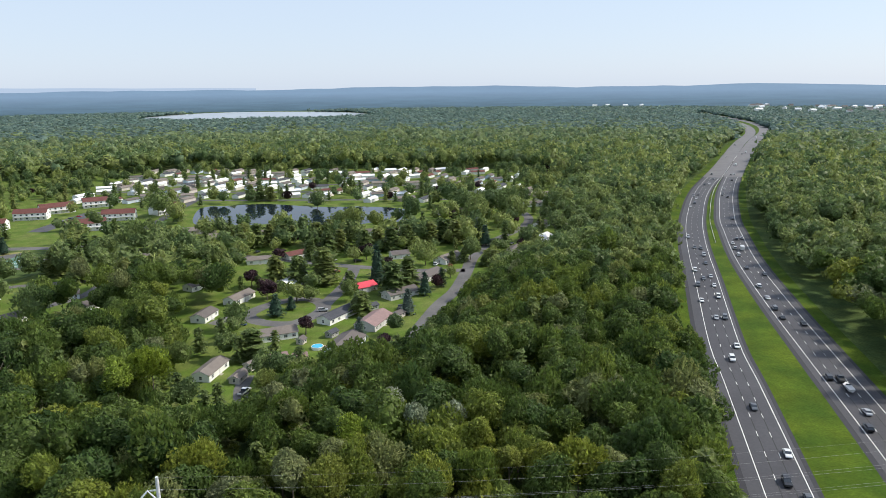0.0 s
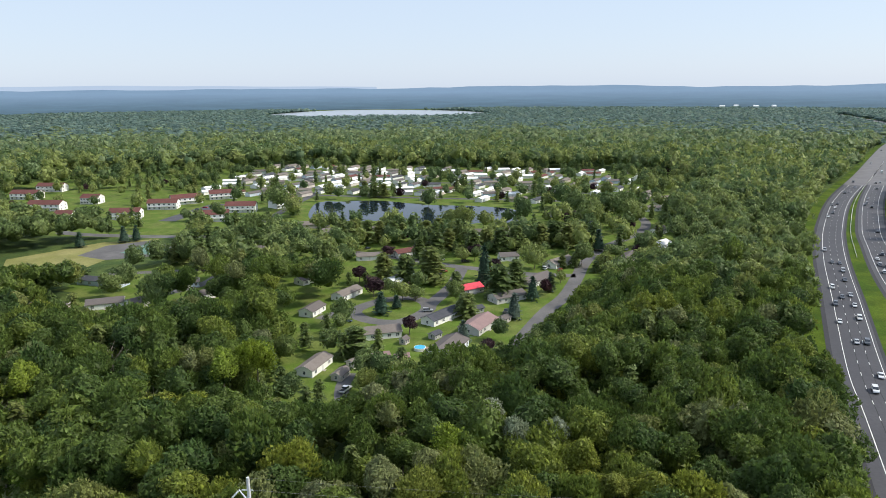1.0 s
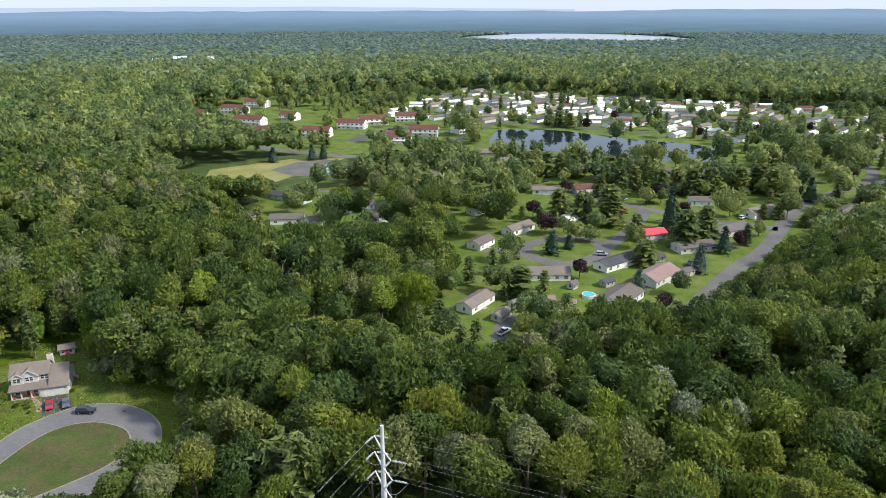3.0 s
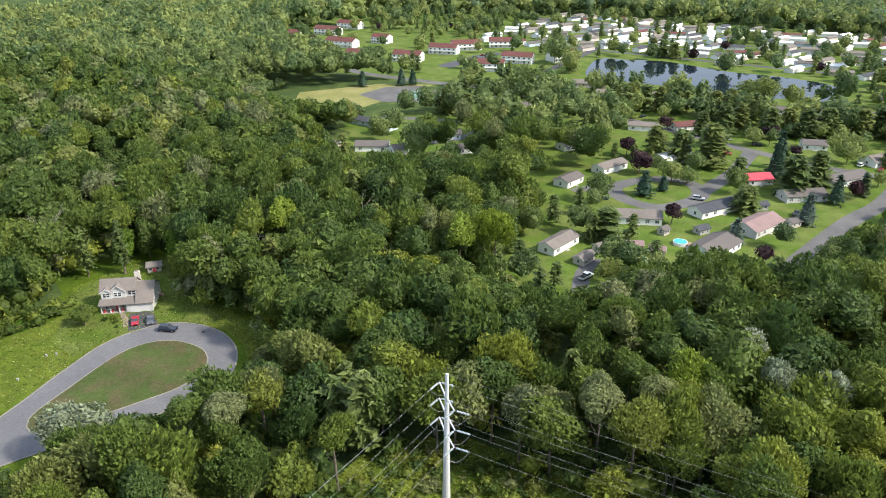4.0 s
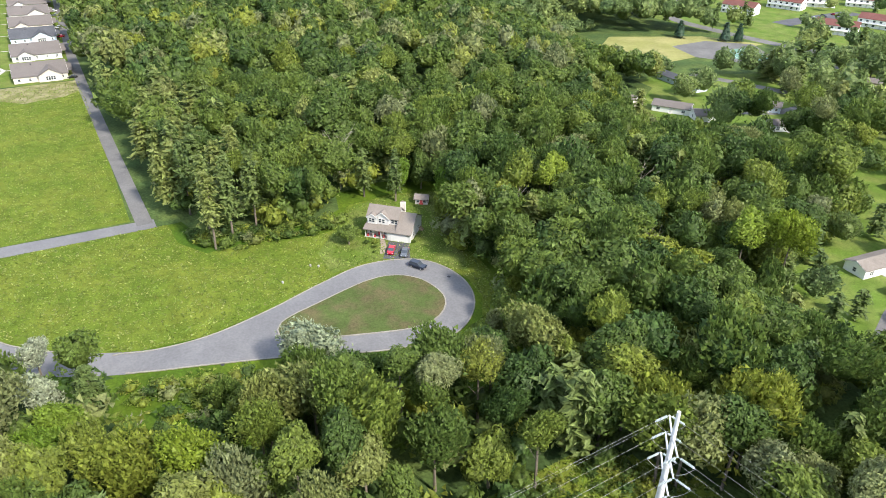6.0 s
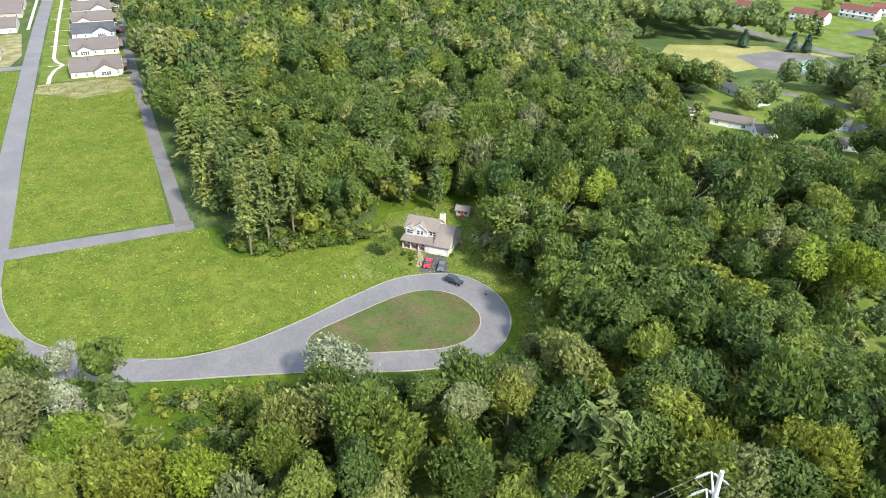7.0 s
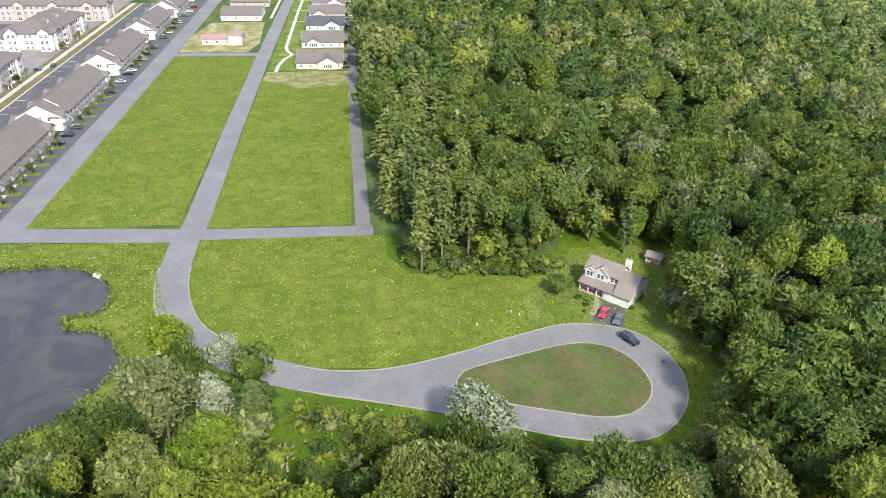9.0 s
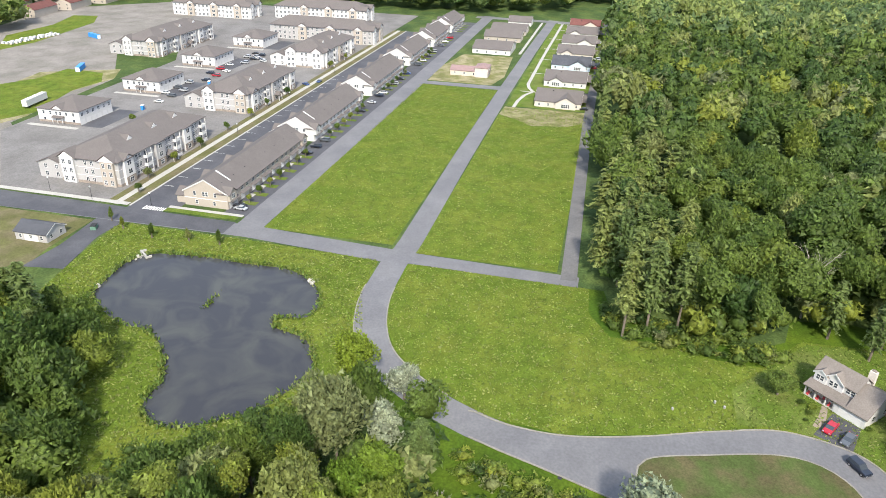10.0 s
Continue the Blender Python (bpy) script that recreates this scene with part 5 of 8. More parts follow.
# ---- the new estate: rows of town houses with garages ----
def town_row(u0, length, end_wall):
    PANES[0] = u0 < 100
    e = thing("terrace", est_pose(u0, -64.0), "row of town houses with garages and brown-grey roof", "terraced houses", "rows of town houses")
    D, H, R = 16.0, 5.3, 4.4
    part("wall", prism(bmesh.new(), [(0, -0.2), (0, H), (D / 2, H + R - 0.08), (D, H), (D, -0.2)], 0, length), M[end_wall], e)
    prof = [(-0.5, H - 0.28), (D / 2, H + R), (D + 0.5, H - 0.28), (D + 0.5, H - 0.05), (D / 2, H + R + 0.25), (-0.5, H - 0.05)]
    part("roof", prism(bmesh.new(), prof, -0.3, length + 0.3), M["shingle"], e, "brown-grey shingle roof")
    for x in (-0.34, length + 0.3):
        part("bargeboard", prism(bmesh.new(), [(s, z - 0.22) for s, z in prof[:3]] + [(prof[3][0], prof[3][1] + 0.02), (prof[4][0], prof[4][1] + 0.02), (prof[5][0], prof[5][1] + 0.02)], x, x + 0.04), M["trim"], e)
    # the end wall that faces the cross road, above a pale band
    for x, sgn in ((-0.02, -1), (length + 0.02, 1)):
        part("end_cladding", prism(bmesh.new(), [(0.1, 0), (0.1, H - 0.1), (D / 2, H + R - 0.35), (D - 0.1, H - 0.1), (D - 0.1, 0)], min(x, x + sgn * 0.03), max(x, x + sgn * 0.03)), M[end_wall], e)
        part("band", boxed(min(x, x + sgn * 0.08), max(x, x + sgn * 0.08), 0.1, D - 0.1, 2.75, 3.0), M["trim"], e)
        for y in (4.5, 7.6, 8.7, 12.0):
            window(e, x + sgn * 0.04, y, 3.9, 180 if sgn < 0 else 0, 0.85, 1.4)
        for y in (5.0, 11.5):
            window(e, x + sgn * 0.04, y, 0.9, 180 if sgn < 0 else 0, 0.85, 1.3)
    n = max(2, int(length / 8.0))
    step = length / n
    for i in range(n):
        x = (i + 0.5) * step
        door(e, x - step * 0.24, 0, 0.05, -90, 2.6, 2.2, "trim", "garage_door")
        door(e, x + step * 0.12, -0.0, 0.05, -90, 1.0, 2.1, "glass")
        part("porch_panel", boxed(x - step * 0.02, x + step * 0.30, -0.04, -0.006, 0, 2.6), M["siding"], e)
        for dx in (-0.24, 0.2):
            window(e, x + step * dx, 0, 3.6, -90, 1.5, 1.3, 2)
        part("porch_canopy", prism(bmesh.new(), [(-1.3, 2.5), (0, 2.95), (0, 3.05), (-1.3, 2.6)], x - step * 0.44, x + step * 0.32), M["shingle"], e)
        part("entry_step", boxed(x + step * 0.0, x + step * 0.32, -2.6, 0, -0.05, 0.14), M["concrete"], e)
        # vents on the roof slope
        part("roof_vent", boxed(x - 0.15, x + 0.15, 3.7, 4.0, 7.0, 7.75), M["black"], e)
        # single-storey room towards the alley
        if i % 2 == 0:
            part("rear_wall", prism(bmesh.new(), [(x - 3.0, -0.1), (x - 3.0, 2.8), (x, 4.6), (x + 3.0, 2.8), (x + 3.0, -0.1)], D, D + 3.6, "y"), M["siding_tan"], e)
            part("rear_roof", prism(bmesh.new(), [(x - 3.4, 2.6), (x, 4.72), (x + 3.4, 2.6), (x + 3.4, 2.82), (x, 4.95), (x - 3.4, 2.82)], D - 1.0, D + 4.0, "y"), M["shingle"], e)
    # forward gables at both ends
    for x in (2.4, length - 2.4):
        part("front_gable", prism(bmesh.new(), [(x - 2.3, 2.9), (x - 2.3, 5.3), (x, 7.0), (x + 2.3, 5.3), (x + 2.3, 2.9)], -0.9, 2.6, "y"), M[end_wall], e)
        part("gable_roof", prism(bmesh.new(), [(x - 2.75, 5.1), (x, 7.1), (x + 2.75, 5.1), (x + 2.75, 5.32), (x, 7.34), (x - 2.75, 5.32)], -1.25, 4.2, "y"), M["shingle"], e)
        window(e, x, -0.9, 3.6, -90, 1.7, 1.4, 2)
    # firewall with a white edge standing over the roof
    part("party_wall", prism(bmesh.new(), [(1.5, 6.1), (8.0, 9.95), (8.0, 10.15), (1.5, 6.3)], 7.8, 8.4), M["trim"], e)
    return e


ROWS = ((13.5, 64, "siding_tan"), (87, 60, "siding"), (162.5, 57, "siding"), (234, 48, "siding"), (293, 44, "siding"), (347, 42, "siding"))
for u0, ln, wall in ROWS:
    town_row(u0, ln, wall)
    n = max(2, int(ln / 8.0))
    for i in range(n):
        # a strip of grass between each pair of drives, with a young tree
        c = u0 + (i + 1) * ln / n - 1.2
        if i < n - 1:
            sheet("drive_lawn", [est(c - 1.4, -62.8), est(c - 1.4, -57.2), est(c + 1.4, -57.2), est(c + 1.4, -62.8)], 0.12, M["lawn"], 0.04)
sheet("front_lawn", [est(*p) for p in ((6.5, -84), (6.5, -58), (9.2, -58), (9.2, -84))], 0.12, M["lawn"], 0.05)
sheet("pavement", [est(*p) for p in ((9.25, -84), (9.25, -57), (10.9, -57), (10.9, -84))], 0.13, M["concrete"], 0.06)
sheet("rear_court", [est(*p) for p in ((11, -84), (11, -80.2), (395, -80.2), (395, -84))], 0.09, M["asphalt"])
sheet("green_strip", [est(*p) for p in ((8, -106.5), (8, -97), (340, -97), (340, -106.5))], 0.1, M["dry_lawn"], 0.05)
sheet("pavement", [est(*p) for p in ((7, -103.6), (7, -101.2), (340, -101.2), (340, -103.6))], 0.13, M["concrete"], 0.06)
sheet("kerb_strip", [est(*p) for p in ((7, -97.3), (7, -96.6), (340, -96.6), (340, -97.3))], 0.16, M["concrete"], 0.1)
sheet("pavement", [est(*p) for p in ((7.2, -150), (7.2, -98), (9.4, -98), (9.4, -150))], 0.12, M["concrete"], 0.06)
sheet("estate_yard", [est(*p) for p in ((9.5, -150), (9.5, -106), (410, -106), (410, -300), (310, -260), (200, -200), (60, -196))], 0.055, M["yard"])
for k in range(20):
    c = 26 + k * 9.0
    ob = sheet("parking_line", [est(c, -96.4), est(c, -92.2), est(c + 0.14, -92.2), est(c + 0.14, -96.4)], 0.085, M["paint"])
for k in range(9):
    c = -70.4 - k * 0.9 * 1.0
    sheet("crossing_bar", [est(6.0, c - 14), est(8.6, c - 14), est(8.6, c - 13.5), est(6.0, c - 13.5)], 0.1, M["paint"])


def apartment_block(u0, v_front, length, depth, white, wing):
    """Three storeys under a hipped roof, bays with white gables, stacked balconies."""
    PANES[0] = 10 < u0 < 100
    e = thing("apartment_building", est_pose(u0, v_front), "three-storey grey and white apartment building with hipped roof", "apartment building", "apartment buildings")
    H, F = 9.3, 3.1
    main = "siding" if white else "siding_grey"
    part("wall", boxed(0, length, 0, depth, -0.2, H), M[main], e)
    part("roof", hip_roof(bmesh.new(), 0, length, 0, depth, H + 0.2, 5.2, 0.8), M["shingle"], e, "brown-grey shingle roof")
    for z in (F, 2 * F):
        part("floor_band", box(boxed(-0.06, length + 0.06, -0.06, -0.005, z - 0.1, z + 0.12), -0.06, -0.005, -0.005, depth, z - 0.1, z + 0.12), M["trim"], e)
    part("stone_base", box(boxed(-0.08, length + 0.08, -0.08, -0.004, -0.2, 1.0), -0.08, -0.004, -0.004, depth, -0.2, 1.0), M["stone"], e)
    n = int(length / 9.5)
    step = length / n
    for i in range(n):
        x = (i + 0.5) * step
        bay = i % 2 == 0
        if bay:
            part("bay", boxed(x - 2.6, x + 2.6, -1.1, -0.003, -0.2, H), M["siding_grey" if not white else "siding_tan"] if i % 4 else M["siding"], e)
            part("bay_stone", boxed(x - 2.66, x + 2.66, -1.16, -1.103, -0.2, 3.0), M["stone"], e)
            part("bay_eave", boxed(x - 2.9, x + 2.9, -1.5, -0.3, H - 0.1, H + 0.2), M["shingle"], e)
        if bay and i == 0:
            part("bay_roof", prism(bmesh.new(), [(x - 3.0, H - 0.15), (x, H + 1.7), (x + 3.0, H - 0.15), (x + 3.0, H + 0.08), (x, H + 1.95), (x - 3.0, H + 0.08)], -1.5, 3.0, "y"), M["shingle"], e)
            part("bay_gable", prism(bmesh.new(), [(x - 2.6, H - 0.1), (x, H + 1.6), (x + 2.6, H - 0.1)], -1.1, -0.2, "y"), M["trim"], e)
        for s in range(3):
            z = s * F + 0.8
            if bay:
                window(e, x, -1.1 if s else -1.16, z, -90, 2.0, 1.6, 2)
            else:
                window(e, x - 1.9, 0, z, -90, 1.2, 1.6, 2)
                window(e, x - 3.8, 0, z, -90, 1.2, 1.6, 2)
                # balcony: slab, rail, dark door behind
                part("balcony_slab", boxed(x + 0.2, x + 3.4, -1.5, -0.004, s * F - 0.12, s * F + 0.1), M["trim"], e)
                part("balcony_rail", box(box(boxed(x + 0.2, x + 3.4, -1.5, -1.42, s * F + 0.1, s * F + 1.05), x + 0.2, x + 0.28, -1.42, -0.01, s * F + 0.1, s * F + 1.05), x + 3.32, x + 3.4, -1.42, -0.01, s * F + 0.1, s * F + 1.05), M["trim"], e)
                door(e, x + 1.8, 0, s * F + 0.12, -90, 1.7, 2.1, "glass")
        if not bay:
            for xx in (x + 0.2, x + 3.25):
                part("balcony_post", boxed(xx, xx + 0.18, -1.5, -1.32, -0.1, H), M["trim"], e)
    # end wall towards the cross road
    m = 3
    for j in range(m):
        y = (j + 0.5) * depth / m
        if j != 1:
            part("end_bay", boxed(-1.0, -0.003, y - 2.6, y + 2.6, -0.2, H), M["siding" if j == 2 or white else "siding_tan"], e)
            part("end_gable", prism(bmesh.new(), [(y - 3.4, H - 0.1), (y, H + 2.5), (y + 3.4, H - 0.1)], -1.0, 0.4, "x"), M["trim"], e)
            part("end_roof", prism(bmesh.new(), [(y - 3.9, H - 0.15), (y, H + 2.6), (y + 3.9, H - 0.15), (y + 3.9, H + 0.08), (y, H + 2.85), (y - 3.9, H + 0.08)], -1.4, 5.0, "x"), M["shingle"], e)
        for s in range(3):
            for dy in (-1.3, 1.3):
                window(e, -1.0 if j != 1 else -0.0, y + dy, s * F + 0.8, 180, 1.1, 1.6, 2)
            window(e, length, y, s * F + 0.8, 0, 1.2, 1.6, 2)
    for i in range(int(length / (3.4 if u0 == 0 else 8.0))):
        x = 2.0 + i * (3.4 if u0 == 0 else 8.0)
        for s in range(3):
            window(e, x, depth, s * F + 0.8, 90, 1.3, 1.6, 2)
    if u0 == 0:
        for k in range(int(length / 20)):
            x = 10 + k * 20
            part("rear_bay", boxed(x - 3, x + 3, depth + 0.003, depth + 1.0, -0.2, H), M["siding_tan"], e)
            part("rear_gable", prism(bmesh.new(), [(x - 3, H - 0.1), (x, H + 2.0), (x + 3, H - 0.1)], depth - 0.4, depth + 1.0, "y"), M["trim"], e)
            part("rear_gable_roof", prism(bmesh.new(), [(x - 3.4, H - 0.1), (x, H + 2.1), (x + 3.4, H - 0.1), (x + 3.4, H + 0.12), (x, H + 2.35), (x - 3.4, H + 0.12)], depth - 4.0, depth + 1.4, "y"), M["shingle"], e)
            for s in range(3):
                window(e, x, depth + 1.0, s * F + 0.8, 90, 2.2, 1.6, 2)
    # entrance porch and roof gablets
    for x in (length * 0.52,):
        part("entrance_porch", prism(bmesh.new(), [(x - 2.0, 2.6), (x, 4.0), (x + 2.0, 2.6), (x + 2.0, 2.85), (x, 4.3), (x - 2.0, 2.85)], -3.4, -0.01, "y"), M["shingle"], e)
        for xx in (x - 1.7, x + 1.5):
            part("porch_column", boxed(xx, xx + 0.25, -3.2, -2.95, -0.1, 2.75), M["trim"], e)
    for k, f in enumerate((0.28, 0.55, 0.8)):
        x = length * f
        y = depth * 0.26
        part("roof_gablet", prism(bmesh.new(), [(x - 2.6, H + 2.0), (x, H + 4.3), (x + 2.6, H + 2.0)], y - 0.6, y + 3.0, "y"), M["trim"], e)
        part("gablet_roof", prism(bmesh.new(), [(x - 2.9, H + 1.9), (x, H + 4.4), (x + 2.9, H + 1.9), (x + 2.9, H + 2.06), (x, H + 4.6), (x - 2.9, H + 2.06)], y - 0.45, y + 4.6, "y"), M["shingle"], e)
    if wing:
        part("wing_wall", prism(bmesh.new(), [(depth, -0.2), (depth, 5.6), (depth + 5, 7.6), (depth + 10, 5.6), (depth + 10, -0.2)], 1.0, 12.0), M[main], e)
        part("wing_roof", prism(bmesh.new(), [(depth - 0.4, 5.4), (depth + 5, 7.7), (depth + 10.4, 5.4), (depth + 10.4, 5.65), (depth + 5, 7.95), (depth - 0.4, 5.65)], 0.5, 12.5), M["shingle"], e)
        for s in range(2):
            for y in (depth + 2.5, depth + 7.0):
                window(e, 1.0, y, s * 2.9 + 0.8, 180, 1.2, 1.5, 2)
    return e


for u0, v, ln, dp, wh in ((20, -109, 57, 24, False), (114.5, -108, 52, 24, False), (209, -109, 52, 24, True), (203, -213, 64, 24, False)):
    apartment_block(u0, v, ln, dp, wh, True)
for u0, v, turn, ln, dp, wh in ((303, -104, -90, 74, 20, False), (378, -135, -90, 75, 20, True), (362, -224, -90, 66, 20, True)):
    p = est(u0, v)
    b = apartment_block(0, 0, ln, dp, wh, False)
    b.matrix_basis = pose(p[0], p[1], 0, 0, 0, E_TURN + 90)


def carriage_house(u0, v_far, length, depth):
    """Two storeys: flats over a row of garages."""
    PANES[0] = u0 < 100
    e = thing("carriage_house", est_pose(u0, v_far + depth), "white two-storey carriage house over a row of garages", "building", "carriage houses")
    H = 6.0
    part("wall", boxed(0, length, 0, depth, -0.2, H), M["siding"], e)
    part("roof", hip_roof(bmesh.new(), 0, length, 0, depth, H + 0.2, 3.8, 0.6), M["shingle"], e)
    part("stone_base", boxed(-0.06, -0.004, 0, depth, -0.2, 1.0), M["stone"], e)
    for x0 in (depth * 0.5,):
        part("front_gable", prism(bmesh.new(), [(x0 - 3, H - 0.1), (x0, H + 2.0), (x0 + 3, H - 0.1)], -0.5, 3, "x"), M["trim"], e)
        part("gable_roof", prism(bmesh.new(), [(x0 - 3.4, H - 0.1), (x0, H + 2.15), (x0 + 3.4, H - 0.1), (x0 + 3.4, H + 0.12), (x0, H + 2.4), (x0 - 3.4, H + 0.12)], -0.8, 5, "x"), M["shingle"], e)
    for y in (3.0, 6.5, depth / 2 - 1.0, depth / 2 + 1.0, depth - 6.5, depth - 3.0):
        window(e, 0, y, 3.7, 180, 1.0, 1.4)
    part("porch_canopy", prism(bmesh.new(), [(-1.6, 2.7), (0, 3.2), (0, 3.3), (-1.6, 2.8)], depth * 0.36, depth * 0.64, "y"), M["shingle"], e)
    for y in (depth * 0.38, depth * 0.5, depth * 0.62):
        part("porch_column", boxed(-1.5, -1.3, y - 0.1, y + 0.1, -0.1, 2.75), M["trim"], e)
    for y in (depth * 0.15, depth * 0.44, depth * 0.56, depth * 0.85):
        door(e, 0, y, 0.05, 180, 1.0, 2.1, "glass")
    n = int(length / 3.6)
    for i in range(n):
        x = (i + 0.5) * length / n
        door(e, x, 0, 0.05, -90, 2.6, 2.2, "trim", "garage_door")
        window(e, x, 0, 3.7, -90, 1.2, 1.4, 2)
    return e


for u0, v in ((76, -190), (132, -187), (191.5, -190), (249, -188)):
    carriage_house(u0, v, 22, 21)
    sheet("pavement", [est(u0 - 6, v - 2), est(u0 - 6, v + 23), est(u0 - 3.5, v + 23), est(u0 - 3.5, v - 2)], 0.1, M["concrete"], 0.05)
    sheet("forecourt", [est(u0 - 1, v + 21.5), est(u0 - 1, v + 32), est(u0 + 26, v + 32), est(u0 + 26, v + 21.5)], 0.075, M["asphalt"])

PANES[0] = False
# ---- ranch houses along the centre road ----
RANCH = ((190, 37, "siding_cream", "shingle"), (233, 37, "siding", "shingle"), (272, 32, "siding_blue", "shingle_dark"), (307, 33, "siding_cream", "shingle"), (343, 33, "siding", "shingle"), (379, 33, "siding", "shingle"), (409, 18, "siding_cream", "shingle_red"))
for k, (u, wide, wall, roof) in enumerate(RANCH):
    W = wide * 0.64
    near = u - wide / 2
    g = gable_house("ranch_house", "single-storey cream house with low brown-grey roof" if roof == "shingle" else "single-storey house with a roof of another colour", est_pose(near + W / 2, 30.5, 90), 23, W, 3.0, 3.6, wall, roof, 5, 3, 1, "houses along the centre road")
    c, hw, out = (-4.0, 5.0, W / 2 + 1.4) if k % 2 == 0 else (5.0, 3.6, W / 2 + 1.0)
    part("cross_gable", prism(bmesh.new(), [(c - hw, 0), (c - hw, 3.0), (c, 3.0 + hw * 0.55), (c + hw, 3.0), (c + hw, 0)], W / 2 - 0.5, out, "y"), M[wall], g)
    part("cross_roof", prism(bmesh.new(), [(c - hw - 0.5, 2.85), (c, 3.1 + hw * 0.55), (c + hw + 0.5, 2.85), (c + hw + 0.5, 3.08), (c, 3.35 + hw * 0.55), (c - hw - 0.5, 3.08)], 2.0, out + 0.4, "y"), M[roof], g)
    for x in (c - 1.6, c - 0.55, c + 0.5, c + 1.55):
        window(g, x, out, 0.8, 90, 0.8, 1.7)
    part("porch_roof", prism(bmesh.new(), [(-W / 2 + 1, 2.6), (0, 4.4), (W / 2 - 5, 2.6), (W / 2 - 5, 2.8), (0, 4.6), (-W / 2 + 1, 2.8)], -14.0, -10.5), M[roof], g)
    part("roof_vent", boxed(3.0, 3.4, 2.0, 2.4, 5.6, 6.6), M["black"], g)
    sheet("drive", [est(u + 3, 42.5), est(u + 3, 45.5), est(u + 10, 45.5), est(u + 10, 42.5)], 0.085, M["asphalt"])
    sheet("front_walk", [est(u + 8, 8), est(u + 9, 8), est(u + 9, 18), est(u + 8, 18)], 0.1, M["concrete"])
sheet("yard", [est(*p) for p in ((168, 5), (168, 46), (415, 47), (415, 6))], 0.045, M["lawn"])
bm = strip(bmesh.new(), [Vector(est(*p)) for p in ((199, 15), (206, 12), (214, 10.4), (300, 10.6), (415, 12))], 0.9, -0.9, 0.13)
tagged(mesh_object("pavement", bm, M["concrete"]), kind="structure")
bm = strip(bmesh.new(), [Vector(est(*p)) for p in ((166, 9.2), (178, 9.6), (190, 11.4), (199, 15))], 0.9, -0.9, 0.125)
tagged(mesh_object("pavement", bm, M["concrete"]), kind="structure")
bm = strip(bmesh.new(), [Vector(est(*p)) for p in ((290, -5.2), (415, -4.2))], 0.9, -0.9, 0.13)
tagged(mesh_object("pavement", bm, M["concrete"]), kind="structure")
for u, v, ln, w, wall in ((286, -23, 40, 25, "siding"), (330, -23, 24, 26, "siding_tan"), (357, -23, 34, 26, "siding_tan"), (396, -20, 24, 18, "siding")):
    gable_house("ranch_house", "low house with pale walls and brown-grey roof", est_pose(u - 2 + ln * 0.32, v, 90), w, ln * 0.64, 3.2, 3.4, wall, "shingle", 4, 3, 1, "houses along the centre road")
tan = gable_house("unfinished_house", "unfinished house with pinkish sheathing on bare earth", est_pose(226, -25, 90), 22, 9, 3.0, 1.8, "siding_pink", "roof_pink", 4, 1, 1)
part("upper_block", boxed(-11, -3.5, -4.6, 5.6, -0.1, 5.4), M["siding_cream"], tan)
part("upper_roof", hip_roof(bmesh.new(), -11, -3.5, -4.6, 5.6, 5.5, 1.6, 0.4), M["roof_pink"], tan)

PANES[0] = True
# ---- service building by the pond, trailer, small site things ----
g = gable_house("garage_building", "small grey building with dark roof and white garage door", est_pose(-20, -108.5, 90), 11, 8, 2.8, 2.0, "siding_grey", "shingle_dark", 3, 2, 1, category="building", front_door=False)
door(g, 0, 4.0, 0.05, 90, 4.8, 2.3, "trim", "garage_door")
sheet("service_yard", [est(*p) for p in ((-4, -101), (-4, -91), (-16, -92), (-36, -88), (-38, -100), (-24, -99))], 0.065, M["asphalt"])
sheet("service_yard", [est(*p) for p in ((-6, -220), (-6, -101), (-26, -101), (-56, -96), (-56, -220))], 0.05, M["dry_lawn"])
bx = thing("dumpster", est_pose(-11.5, -96.5, 20), "dark green steel dumpster beside the service building", "dumpster")
part("bin", boxed(-1.2, 1.2, -0.8, 0.8, 0.05, 1.3), M["court_green"], bx)
part("lid", boxed(-1.25, 1.25, -0.85, 0.85, 1.3, 1.4), M["black"], bx)
tr = thing("semi_trailer", est_pose(97, -210, 8), "long white box trailer parked on bare ground", "trailer")
part("box", boxed(-8, 8, -1.3, 1.3, 1.1, 4.0), M["siding"], tr)
part("chassis", boxed(-7.8, 7.8, -0.6, 0.6, 0.8, 1.1), M["black"], tr)
for x in (5.6, 6.9):
    for s in (-1, 1):
        part_of("wheel", cached("truck_wheel", lambda: tube(bmesh.new(), (0, -0.15, 0), (0, 0.15, 0), 0.5, 0.5, 12), M["black"]), tr, pose(x, s * 1.05, 0.5))
part("landing_leg", boxed(-5.6, -5.4, -0.9, 0.9, 0.05, 1.1), M["black"], tr)
for u, v in ((105, -158), (155, -152)):
    t = thing("portable_toilet", est_pose(u, v, 15), "blue plastic portable toilet with white roof", "portable toilet")
    part("cabin", boxed(-0.9, 0.9, -0.6, 0.6, 0.05, 2.1), M["blue"], t)
    part("roof", boxed(-1.0, 1.0, -0.7, 0.7, 2.1, 2.35), M["trim"], t)
for u, v in ((8, -112), (9, -90), (11, -131), (86, -99), (140, -99), (200, -99)):
    t = thing("street_lamp", est_pose(u, v), "slim dark street lamp on a post", "street lamp", "lamps of the estate")
    part("post", tube(bmesh.new(), (0, 0, 0), (0, 0, 4.4), 0.08, 0.06, 8), M["black"], t)
    part("lantern", tube(bmesh.new(), (0, 0, 4.4), (0, 0, 4.9), 0.2, 0.28, 8), M["galv"], t)
